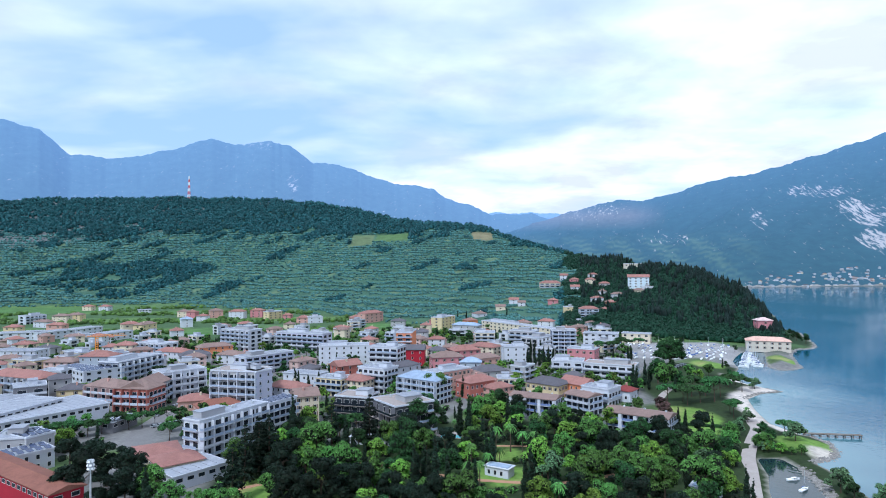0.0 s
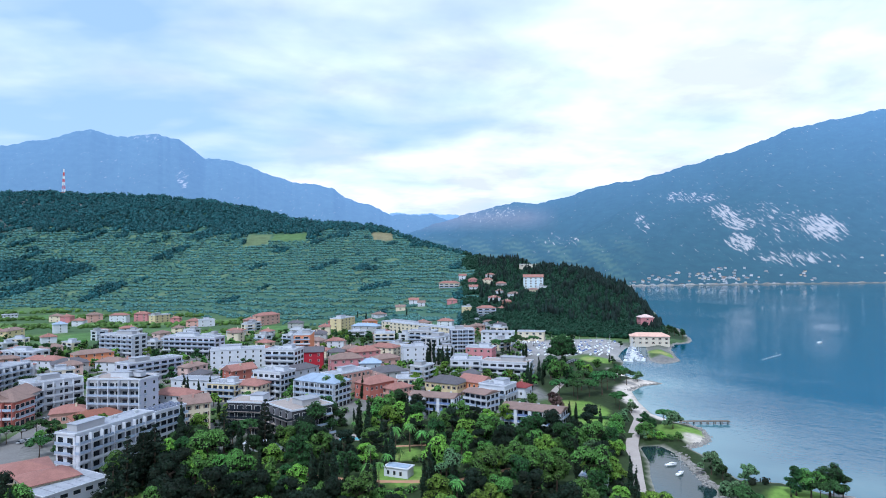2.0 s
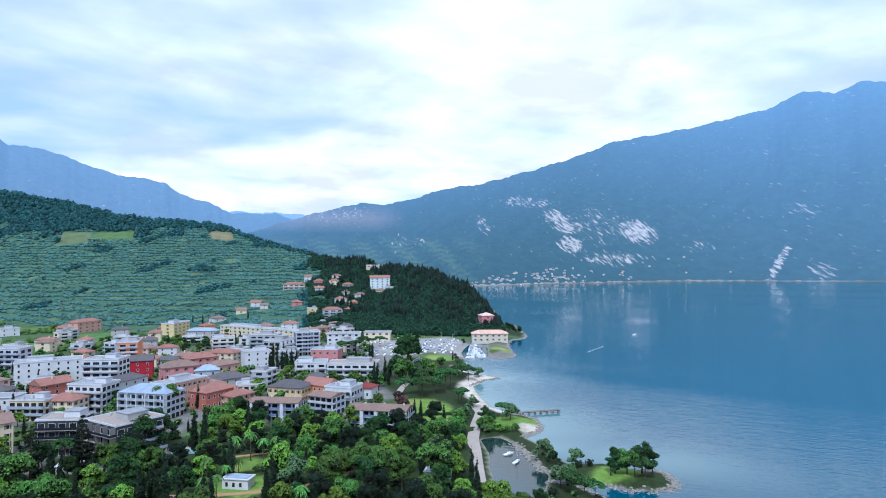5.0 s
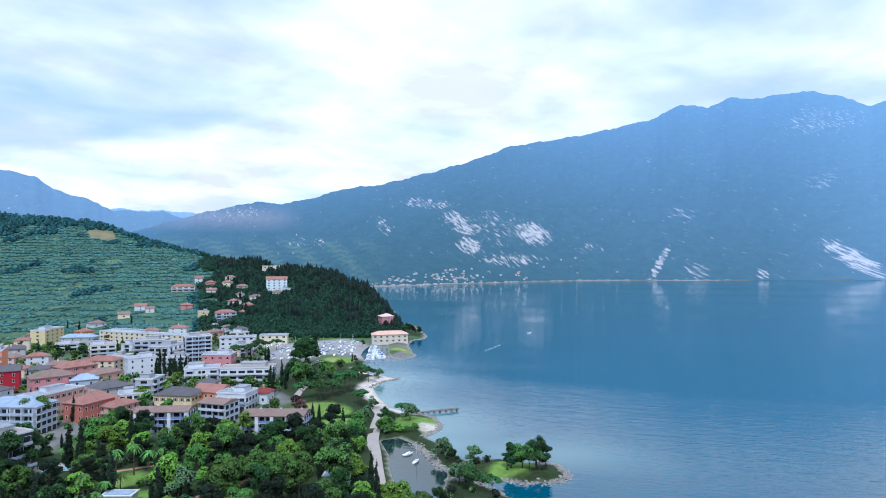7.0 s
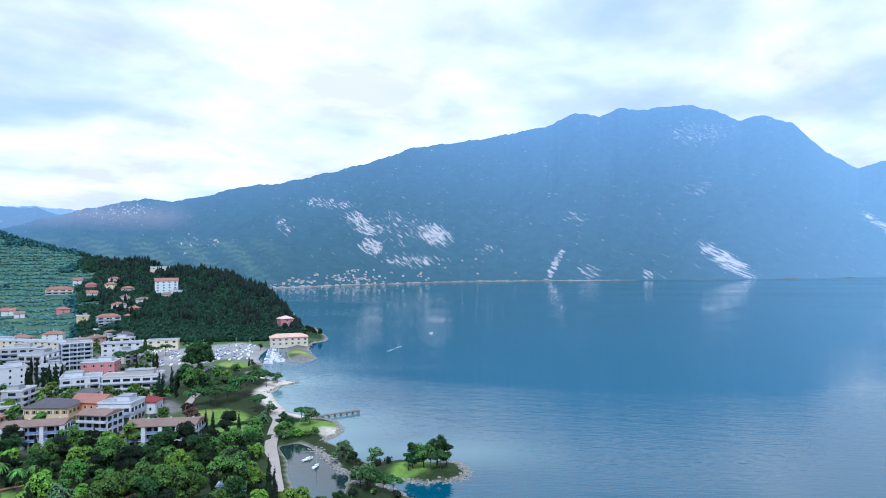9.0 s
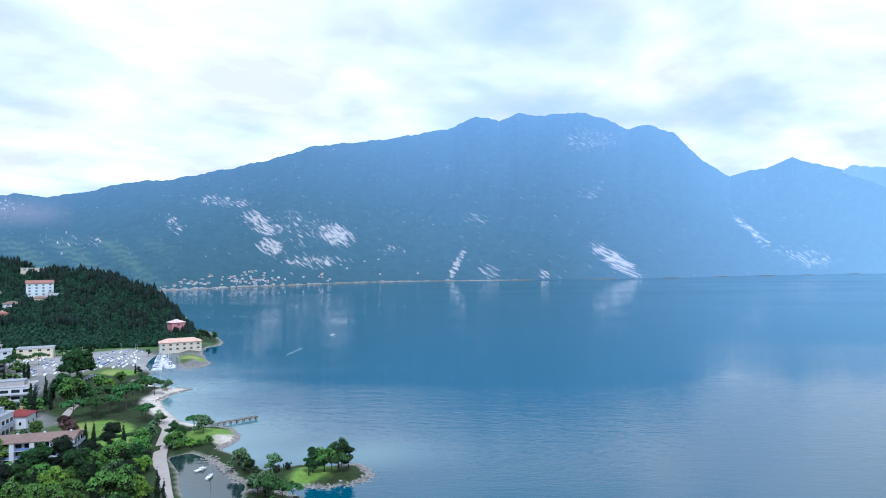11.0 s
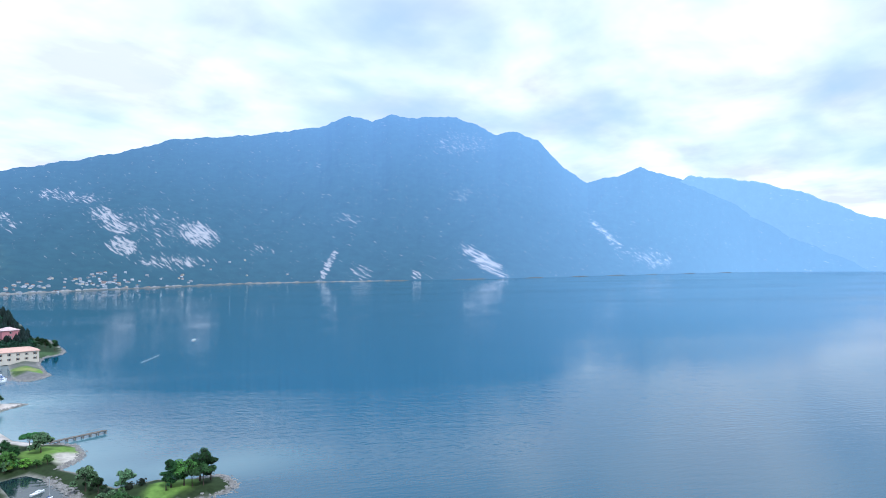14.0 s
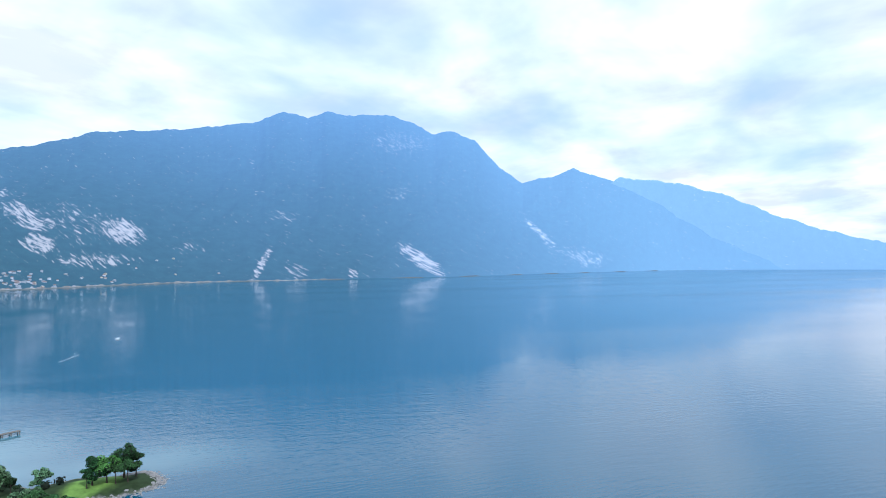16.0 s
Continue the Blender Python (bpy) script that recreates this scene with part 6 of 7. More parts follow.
thicket("undergrowth", under[520:760], 0.9, 1.9, "green", 24, 0.40, "green bushes between the park trees", 32)
spots = np.array([(bush_rng.uniform(-38, 17), bush_rng.uniform(300, 690)) for _ in range(2600)])
spots = np.stack([spots[:, 1] * np.sin(np.radians(spots[:, 0])), spots[:, 1] * np.cos(np.radians(spots[:, 0]))], 1)
garden = [(x, y) for x, y in spots[outline_distance(spots[:, 0], spots[:, 1], PARK) < -3].tolist() if clear_of_houses(x, y, 2.6) and street_gap(x, y, STREET) > 7.5]
thicket("garden_bushes", garden[:700], 1.2, 2.8, "green", 18, 0.6, "green garden bushes and hedges between the houses", 33)
thicket("garden_bushes", garden[700:1150], 1.2, 2.6, "deep", 18, 0.6, "dark garden bushes between the houses", 34)
hedge_line = [(HEDGE[0][0] + (HEDGE[1][0] - HEDGE[0][0]) * k / 30, HEDGE[0][1] + (HEDGE[1][1] - HEDGE[0][1]) * k / 30) for k in range(31)]
thicket("hedge", hedge_line, 0.9, 1.1, "deep", 40, 0.3, "clipped dark hedge along the lawn", 35)

# ---- groves and woods of the hill: too many to count ----
def clump_field(name, places, sizes, mat, label, category, tall=1.0, seed=3, level=ICO1, wide=1.0):
    """Uneven leafy clumps, one by one, joined into a single grove."""
    rng = np.random.default_rng(seed)
    iv, iface = level
    n = len(places)
    jag = rng.uniform(0.62, 1.28, (n, len(iv), 1))
    co = places[:, None, :] + iv[None] * jag * sizes[:, None, None] * np.array((wide, 1, tall)) + np.array((0, 0, 0.55 * tall)) * sizes[:, None, None]
    faces = (iface[None] + (np.arange(n) * len(iv))[:, None, None]).reshape(-1, 3)
    me = bpy.data.meshes.new(name)
    me.vertices.add(n * len(iv))
    me.vertices.foreach_set("co", co.reshape(-1).astype(np.float32))
    me.loops.add(faces.size)
    me.loops.foreach_set("vertex_index", faces.ravel().astype(np.int32))
    me.polygons.add(len(faces))
    me.polygons.foreach_set("loop_start", np.arange(0, faces.size, 3, dtype=np.int32))
    me.update(calc_edges=True)
    me.materials.append(mat)
    return tagged(new(name, me), label, category, kind="stuff")


hill_rng = np.random.default_rng(8)
# candidates by bearing and slope, thinned by zone
cb, cs = hill_rng.uniform(-40, 28.6, 120000), hill_rng.uniform(0.0, 1.04, 120000)
cfoot, ctop = np.interp(cb, HILL[:, 0], HILL[:, 1]), np.interp(cb, HILL[:, 0], HILL[:, 2])
cr = cfoot + cs * (ctop - cfoot)
hx, hy = cr * np.sin(np.radians(cb)), cr * np.cos(np.radians(cb))
hz = land_height(hx, hy)
dry = -outline_distance(hx, hy, WATER) > 6
house_free = np.ones(len(hx), bool)
for fx, fy, a, hw, hd in FOOTPRINTS:
    if math.hypot(fx, fy) > 600:
        nx, ny = -fx / math.hypot(fx, fy), -fy / math.hypot(fx, fy)
        house_free &= np.hypot(hx - fx, hy - fy) > hw + 4
        house_free &= np.hypot(hx - fx - 13 * nx, hy - fy - 13 * ny) > hw + 1
field_free = np.ones(len(hx), bool)
for cx, cy, rx, ry, kind in FIELDS:
    field_free &= (abs(hx - cx) > rx) | (abs(hy - cy) > ry)
patchy = fine(hx, hy, 60) + 0.6 * fine(hx + 300, hy, 22)
wooded = (cb > 11.5 + 2 * patchy) | (cs > 0.66 + 0.12 * patchy + 0.018 * np.clip(cb + 12, 0, 30)) | ((cs > 0.42) & (cs < 0.64) & (patchy > 0.7) & (cb < 5)) | (cs > 0.97)
wooded |= (np.hypot((cb + 27) / 6, (cs - 0.27) / 0.13) < 0.8 + 0.8 * patchy + 0.5 * fine(hx, hy, 33)) | ((patchy > 0.95) & (cb < 9))
ok = dry & house_free & field_free
# olives stand in rows along the terraces
rowed = np.sin(hz * 2 * np.pi / 5.2 + 2.4 * fine(hx, hy, 52) + 1.2 * fine(hx, hy, 17)) > -0.15
olive = ok & ~wooded & rowed & (hill_rng.uniform(0, 1, len(hx)) < 0.88)
wood = ok & wooded & (hill_rng.uniform(0, 1, len(hx)) < np.where(cb > 11, 0.34, 0.42))
places = np.stack([hx, hy, hz], 1)
nrm = np.clip(cr / 1300, 0.75, 1.5)
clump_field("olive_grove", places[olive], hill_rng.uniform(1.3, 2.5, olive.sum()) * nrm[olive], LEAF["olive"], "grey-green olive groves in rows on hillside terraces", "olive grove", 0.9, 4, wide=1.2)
ridge_wood, spur_wood = wood & (cb <= 11), wood & (cb > 11)
def leafy_wood(name, at, sizes, leaf, per, spray, label, seed, tall=1.0):
    """Crowns of sprays over cores in their own leaf colour, joined into one wood."""
    rng = np.random.default_rng(seed)
    centres = at + np.array((0, 0, 0.7)) * sizes[:, None]
    return tagged(new(name, crown_mesh(name, rng, centres, sizes, per * len(at), spray, LEAF[leaf], tall, core=0.8, inner=LEAF[leaf])), label, "woodland", kind="stuff")


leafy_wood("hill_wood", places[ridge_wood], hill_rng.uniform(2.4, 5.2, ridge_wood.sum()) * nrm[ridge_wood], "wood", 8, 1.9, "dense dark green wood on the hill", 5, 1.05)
leafy_wood("spur_wood", places[spur_wood], hill_rng.uniform(2.0, 4.8, spur_wood.sum()), "spur", 18, 0.95, "dense deep green wood on the spur", 9, 1.1)
# cypresses on the spur above the harbour, in groups
grouped = fine(hx, hy, 13) + 0.5 * fine(hx, hy, 41)
spur = ok & (cb > 12.5) & (cs > 0.2) & (hill_rng.uniform(0, 1, len(hx)) < np.clip(0.02 + 0.16 * (grouped > 0.35) + 0.22 * (cs > 0.84) * (grouped > -0.3), 0, 1))
tallness = hill_rng.uniform(0.8, 2.2, spur.sum())
clump_field("cypress_wood", places[spur] + (0, 0, 2.0), tallness, LEAF["hillcypress"], "dark cypresses crowding the wooded spur", "woodland", 4.0, 6)
# hedges and orchards of the plain
pb, pr = hill_rng.uniform(-38, 13, 9000), hill_rng.uniform(600, 1420, 9000)
ox, oy = pr * np.sin(np.radians(pb)), pr * np.cos(np.radians(pb))
keep = (pr < np.interp(pb, HILL[:, 0], HILL[:, 1]) + 10) & ((np.sin(oy / 21 + 0.6 * fine(ox, oy, 70)) > 0.55) | (fine(ox, oy, 48) > 0.45))
for fx, fy, a, hw, hd in FOOTPRINTS:
    if math.hypot(fx, fy) > 480:
        keep &= np.hypot(ox - fx + 6 * fx / math.hypot(fx, fy), oy - fy + 6 * fy / math.hypot(fx, fy)) > hw + 5
for cx, cy, rx, ry, kind in FIELDS:
    keep &= (abs(ox - cx) > rx) | (abs(oy - cy) > ry)
orchard = np.stack([ox, oy, np.full_like(ox, 2.3)], 1)[keep]
clump_field("orchard", orchard, hill_rng.uniform(1.6, 4.4, len(orchard)), LEAF["green"], "orchards and hedges on the plain below the hill", "orchard", 0.9, 7)

# ---- shore, harbour and small things ----
def ribbon(name, line, width, mat, lift, label, category):
    """A way along a line of plan points, laid on the ground with a small kerb height."""
    pts = [Vector(p) for p in line]
    verts, faces = [], []
    for k, p in enumerate(pts):
        d = (pts[min(k + 1, len(pts) - 1)] - pts[max(k - 1, 0)]).normalized()
        s = Vector((-d.y, d.x)) * width / 2
        for q in (p - s, p + s):
            z = max(float(land_height(np.array([p.x]), np.array([p.y]))[0]), 1.6) + lift
            verts += [(q.x, q.y, z), (q.x, q.y, z - 0.8)]
    for k in range(len(pts) - 1):
        a = 4 * k
        faces += [(a, a + 2, a + 6, a + 4), (a + 1, a, a + 4, a + 5), (a + 2, a + 3, a + 7, a + 6)]
    ob = mesh_object(name, verts, faces, [mat])
    return tagged(ob, label, category, kind="structure")


def curve_points(line, n=8):
    """A smooth line through plan points."""
    out = []
    for k in range(len(line) - 1):
        p0, p1, p2, p3 = (Vector(line[max(k - 1, 0)]), Vector(line[k]), Vector(line[k + 1]), Vector(line[min(k + 2, len(line) - 1)]))
        for s in range(n):
            t = s / n
            out.append(0.5 * (2 * p1 + (p2 - p0) * t + (2 * p0 - 5 * p1 + 4 * p2 - p3) * t * t + (3 * p1 - p0 - 3 * p2 + p3) * t ** 3))
    return out + [Vector(line[-1])]


ribbon("road_promenade", curve_points(PROMENADE), 5.2, M_PAVE, 0.06, "pale paved lakeside promenade", "promenade")
ribbon("road_street", curve_points(STREET), 11.0, M_ASPHALT, 0.08, "grey asphalt street through the town", "street")
ribbon("road_square", curve_points([(-150, 330), (-120, 345), (-95, 322)]), 12.0, M_PAVE, 0.10, "pale paved square beside the street", "square")
ribbon("path_park", curve_points([(-75, 212), (-60, 222), (-46, 236), (-30, 240), (-12, 232), (10, 222), (40, 218), (62, 226)]), 2.4, M_PATH, 0.07, "reddish earth path through the park", "path")
ribbon("path_garden", curve_points([(10, 262), (22, 262), (36, 262), (44, 268)]), 1.8, M_PATH, 0.09, "reddish earth path through the garden", "path")
ribbon("path_lane", curve_points([(118, 335), (122, 350), (135, 373), (150, 395)]), 4.0, M_PAVE, 0.06, "pale lane between gardens", "lane")

# riprap along the shore
stone_rng = np.random.default_rng(12)


def riprap(name, line, count, width, label, size=0.6):
    pts = curve_points(line, 10)
    seg = stone_rng.integers(0, len(pts) - 1, count)
    u = stone_rng.uniform(0, 1, count)
    base = np.array([[(pts[k].x + (pts[k + 1].x - pts[k].x) * t), (pts[k].y + (pts[k + 1].y - pts[k].y) * t)] for k, t in zip(seg, u)])
    base += stone_rng.normal(scale=width * 0.4, size=base.shape)
    zz = np.maximum(land_height(base[:, 0], base[:, 1]), -0.2)
    iv, iface = ICO1
    s = size * stone_rng.uniform(0.5, 1.35, count)
    co = np.stack([base[:, 0], base[:, 1], zz], 1)[:, None, :] + np.round(iv, 1)[None] * s[:, None, None] * stone_rng.uniform(0.6, 1.2, (count, len(iv), 1)) * (1, 1, 0.7)
    faces = (iface[None] + (np.arange(count) * len(iv))[:, None, None]).reshape(-1, 3)
    ob = mesh_object(name, co.reshape(-1, 3), faces, [M_ROCK])
    return tagged(ob, label, "rocks", kind="stuff")


riprap("shore_rocks", SHORE[2:10], 620, 2.6, "pale broken rocks round the grassy islet")
riprap("shore_rocks", [(136, 238), (134, 226), (131, 214), (129, 204), (133, 196)], 360, 2.6, "grey rock breakwater beside the pond", 0.7)
riprap("shore_rocks", [(146, 246), (152, 248), (160, 254), (167, 270), (165, 281)], 430, 2.2, "pale broken rocks round the point")
riprap("shore_rocks", [(172, 357), (188, 371), (203, 376), (200, 383)], 220, 1.8, "dark rocks along the low spit", 0.6)
riprap("shore_rocks", [(243, 464), (245, 449), (262, 457), (270, 474), (288, 515)], 420, 1.6, "rocks along the harbour mole", 0.8)
riprap("shore_rocks", [(288, 516), (311, 548), (332, 558), (352, 591), (387, 674)], 380, 2.0, "rocks along the wooded shore", 0.9)
riprap("shore_rocks", [(132, 169), (132, 176), (128, 186), (124, 192)], 160, 2.0, "pale rocks by the pond mouth", 0.7)


# landing stage
def landing_stage():
    stage = tagged(new("landing_stage", None), "grey timber landing stage on posts in the lake", "pier")
    ax, ay, bx, by = 162.0, 282.0, 186.5, 278.0
    length, turn = math.hypot(bx - ax, by - ay), math.degrees(math.atan2(by - ay, bx - ax))
    stage.matrix_world = pose(ax, ay, 0, 0, 0, turn)
    n = 60
    plank = shared("plank", lambda: boxes_mesh("plank", [(-0.19, 0.19, -1.2, 1.2, 0, 0.09, 0)]), [M_TIMBER])
    for k in range(n):
        part("plank", plank, stage, pose(length * (k + 0.5) / n, 0, 1.35))
    beam = boxes_mesh("beam", [(0, length, -0.12, 0.12, 1.08, 1.34, 0)])
    beam.materials.append(M_TIMBER)
    for s in (-0.9, 0.9):
        part("beam", beam, stage, pose(0, s, 0))
    post = shared("post", lambda: boxes_mesh("post", [(-0.17, 0.17, -0.17, 0.17, -4, 1.34, 0)]), [M_TIMBER])
    for k in range(8):
        for s in (-0.85, 0.85):
            part("post", post, stage, pose(1 + (length - 1.6) * k / 7, s, 0))
    rail = boxes_mesh("rail", [(length - 9, length, 1.1, 1.16, 2.35, 2.43, 0)])
    rail.materials.append(M_TIMBER)
    part("rail", rail, stage)


landing_stage()


# boats
def hull_mesh(length, beam, depth):
    rows, verts, faces = 9, [], []
    for k in range(rows):
        u = k / (rows - 1)
        half = beam / 2 * (1 - max(0, (u - 0.35) / 0.65) ** 2.2) * (0.82 + 0.18 * min(1, u * 3))
        sheer = depth * (0.78 + 0.3 * u * u)
        x = length * (u - 0.5)
        verts += [(x, -half, sheer), (x, -half * 0.8, 0.1), (x, 0, -0.3), (x, half * 0.8, 0.1), (x, half, sheer), (x, 0, sheer + 0.06)]
    for k in range(rows - 1):
        for q in range(6):
            a, c = 6 * k + q, 6 * k + (q + 1) % 6
            faces.append((a, c, c + 6, a + 6))
    faces.append((0, 5, 4, 3, 2, 1))
    me = bpy.data.meshes.new("hull")
    me.from_pydata(verts, [], faces)
    return me


def mast_mesh(h, boom):
    return boxes_mesh("mast", [(-0.07, 0.07, -0.07, 0.07, 0, h, 0), (-boom, 0, -0.05, 0.05, 1.1, 1.22, 0), (-0.04, 0.04, -0.75, 0.75, h * 0.62, h * 0.62 + 0.06, 0)])


hull = shared("hull", lambda: hull_mesh(7.2, 2.4, 1.0), [M_HULL])
cabin = shared("cabin", lambda: boxes_mesh("cabin", [(-0.8, 1.7, -0.75, 0.75, 0.9, 1.45, 0), (-0.6, 1.5, -0.77, 0.77, 1.1, 1.28, 1)]), [M_HULL, M_GLASS])
boat_mast = shared("boat_mast", lambda: mast_mesh(9.5, 2.8), [M_ALU])
sail_cover = shared("sail_cover", lambda: boxes_mesh("sail_cover", [(-2.7, -0.15, -0.14, 0.14, 1.22, 1.5, 0)]), [M_COVER])


tarpaulin = shared("tarpaulin", lambda: gable_mesh(5.6, 1.9, 0.5, 0.05, True), [M_COVER])
for v in tarpaulin.vertices:
    v.co.z += 1.35


def boat(x, y, turn, size=1.0, sail=True, label="white sailing boat with a bare mast moored in the harbour", z=0.0):
    ob = tagged(new("sailing_boat" if sail else "motor_boat", None), label, "boat", "boats in the harbour")
    ob.matrix_world = pose(x, y, z, 0, 0, turn) @ Matrix.Scale(size, 4)
    part("hull", hull, ob)
    part("cabin", cabin, ob)
    if sail:
        part("mast", boat_mast, ob, pose(0.6, 0, 0.9))
        part("sail_cover", sail_cover, ob, pose(0.6, 0, 0.9))
    elif z > 1:
        part("tarpaulin", tarpaulin, ob)
    return ob


boat_rng = random.Random(3)
boat(126.5, 226, 10, 0.72, False, "small white motor boat lying at anchor in the pond")
boat(124.5, 216, 32, 0.68, True, "small white sailing boat lying at anchor in the pond")
for k in range(17):  # along the mole
    u = k / 16
    boat(237 + 17 * u + 3.2 * boat_rng.random() - 4, 462 + 50 * u, 152 + boat_rng.uniform(-6, 6), boat_rng.uniform(0.8, 1.05), boat_rng.random() < 0.8)
for k in range(14):  # along the inner quay
    u = k / 13
    boat(219 + 38 * u + 4, 462 + 70 * u, -28 + boat_rng.uniform(-6, 6), boat_rng.uniform(0.85, 1.1), boat_rng.random() < 0.75)
label_dry = "white boat laid up on the grey harbour yard"
for row in range(17):  # laid up on the yard in rows
    for k in range(11):
        x, y = 152 + 6.3 * row + boat_rng.uniform(-1.4, 1.4), 494 + 8.6 * k - 1.2 * row + boat_rng.uniform(-1.5, 1.5)
        dry = -outline_distance(np.array([x]), np.array([y]), WATER)[0] > 6 and clear_of_houses(x, y, 5)
        if dry and boat_rng.random() < 0.62 and min(math.hypot(x - p, y - q) for p, q in planted) > 5 and land_height(np.array([x]), np.array([y]))[0] < 3.5:
            boat(x, y, 62 + boat_rng.uniform(-22, 22), boat_rng.uniform(0.6, 1.0), boat_rng.random() < 0.7, label_dry, 2.75)


# floodlight mast over the sports hall
def floodlight(x, y, h):
    ob = tagged(new("floodlight", None), "pale steel floodlight mast with a cluster of lamps", "floodlight")
    ob.matrix_world = pose(x, y, 2.4)
    me = bpy.data.meshes.new("pole")
    bmx = bmesh.new()
    bmesh.ops.create_cone(bmx, cap_ends=True, segments=12, radius1=0.38, radius2=0.2, depth=h + 1, matrix=Matrix.Translation((0, 0, h / 2 - 0.5)))
    bmx.to_mesh(me)
    bmx.free()
    me.materials.append(M_ALU)
    part("pole", me, ob)
    lamp = shared("flood_lamp", lambda: boxes_mesh("lamp", [(-0.42, 0.42, -0.22, 0.22, -0.36, 0.36, 0), (-0.35, 0.35, -0.26, -0.22, -0.3, 0.3, 1)]), [M_ALU, M_HULL])
    for lv in (0, 1.1, 2.1):
        for k in range(6):
            a = 60 * k + 25 * lv
            part("lamp", lamp, ob, pose(0.75 * math.sin(radians(a)), -0.75 * math.cos(radians(a)), h - 0.2 - lv, -15, 0, a))


floodlight(-105, 185, 19.5)


# tower crane in the town
def crane():
    ob = tagged(new("tower_crane", None), "orange lattice tower crane between the houses", "crane")
    ob.matrix_world = pose(-258, 462, 2.4, 0, 0, 20)
    orange = material("crane_orange", tint((222, 150, 70)), 0.6, vary=0.1)
    bars = []
    for sx in (-0.8, 0.8):
        for sy in (-0.8, 0.8):
            bars.append((sx - 0.14, sx + 0.14, sy - 0.14, sy + 0.14, 0, 24, 0))
    for k in range(16):
        zz = 1.5 * k
        bars += [(-0.8, 0.8, -0.9, -0.7, zz, zz + 0.2, 0), (-0.8, 0.8, 0.7, 0.9, zz, zz + 0.2, 0), (-0.9, -0.7, -0.7, 0.7, zz, zz + 0.2, 0), (0.7, 0.9, -0.7, 0.7, zz, zz + 0.2, 0)]
    me = boxes_mesh("tower", bars)
    me.materials.append(orange)
    part("tower", me, ob)
    me = boxes_mesh("jib", [(-8, 20, -0.6, -0.4, 24, 24.25, 0), (-8, 20, 0.4, 0.6, 24, 24.25, 0), (-6, 18, -0.1, 0.1, 25.2, 25.4, 0)] + [(-8 + 2 * k, -7.8 + 2 * k, -0.5, 0.5, 24.05, 25.25, 0) for k in range(14)])
    me.materials.append(orange)
    part("jib", me, ob)


crane()


# transmission mast on the ridge
def radio_mast():
    far, bearing = 2180, -22.3
    x, y = far * math.sin(radians(bearing)), far * math.cos(radians(bearing))
    z = float(land_height(np.array([x]), np.array([y]))[0])
    ob = tagged(new("radio_mast", None), "red and white radio mast on the wooded ridge", "radio mast")
    ob.matrix_world = pose(x, y, z - 2)
    red = material("mast_red", tint((200, 92, 90)), 0.6, vary=0.1)
    for k in range(8):
        r = 3.6 - 0.4 * k
        me = boxes_mesh("mast_section", [(sx * r - 0.5, sx * r + 0.5, sy * r - 0.5, sy * r + 0.5, 0, 10, 0) for sx in (-1, 1) for sy in (-1, 1)] +
                        [(-r, r, -r - 0.3, -r + 0.3, 4.7, 5.5, 0), (-r - 0.3, -r + 0.3, -r, r, 4.7, 5.5, 0), (-r, r, -r - 0.3, -r + 0.3, 9.4, 10, 0)])
        me.materials.append(red if k % 2 == 0 else M_HULL)
        part("mast_section", me, ob, pose(0, 0, 10 * k))


radio_mast()


# pool with its terrace and the white pavilion in the park
def pool():
    ob = tagged(new("swimming_pool", None), "turquoise swimming pool with a pale terrace", "pool")
    ob.matrix_world = pose(3, 276, 2.5, 0, 0, -10)
    deck = boxes_mesh("terrace", [(-8, 8, -2.2, -1.6, -1, 0.2, 0), (-8, 8, 2.8, 8, -1, 0.2, 0), (-8, -4.6, -1.6, 2.8, -1, 0.2, 0), (4.6, 8, -1.6, 2.8, -1, 0.2, 0)])
    deck.materials.append(M_PAVE)
    part("terrace", deck, ob)
    wat = boxes_mesh("pool_water", [(-4.6, 4.6, -1.6, 2.8, -0.8, 0.08, 0)])
    wat.materials.append(M_POOL)
    part("pool_water", wat, ob)


pool()


def pavilion(x, y, turn, w, d, h, label):
    ob = tagged(new("pavilion", None), label, "pavilion")
    ob.matrix_world = pose(x, y, 2.4, 0, 0, turn)
    me = boxes_mesh("wall", [(-w / 2, w / 2, -d / 2, d / 2, -1, h, 0)])
    me.materials.append(WALL["white"])
    part("wall", me, ob)
    me = boxes_mesh("roof", [(-w / 2 - 0.4, w / 2 + 0.4, -d / 2 - 0.4, d / 2 + 0.4, h, h + 0.25, 0), (-w / 2 + 0.5, w / 2 - 0.5, -d / 2 + 0.5, d / 2 - 0.5, h + 0.25, h + 0.4, 1)])
    me.materials.append(WALL["white"])
    me.materials.append(ROOF["bluegrey"])
    part("roof", me, ob)
    wme, pme = shared(("window", 1.0, 1.5, False, True), lambda: window_mesh(1.0, 1.5, False, False), [M_FRAME, M_SHUTTER, M_GLASS]), shared(("pane", 1.0, 1.5), lambda: pane_mesh(1.0, 1.5), [M_GLASS])
    for k in range(int(w / 2.5)):
        wd = part("window", wme, ob, pose(-w / 2 + (k + 0.7) * 2.5, -d / 2, 0.9))
        part("pane", pme, wd, pose(0, 0, 0))


pavilion(20, 226.5, -32, 9.5, 5, 3.4, "low white garden pavilion with a blue-grey roof")
pavilion(-36, 268, -8, 8, 5, 3.2, "white arched garden building among palms")
pavilion(-25, 262, -8, 11, 4, 3.0, "white garden building among palms")
pavilion(86, 205, -35, 9, 5, 3.2, "small white building behind dark trees by the promenade")


# cars by the street
M_CAR = material("car_paint", tint((150, 154, 160)), 0.3, vary=0.05, random=0.9, spec=0.6)
M_TYRE = material("tyre", (0.02, 0.02, 0.02), 0.8)


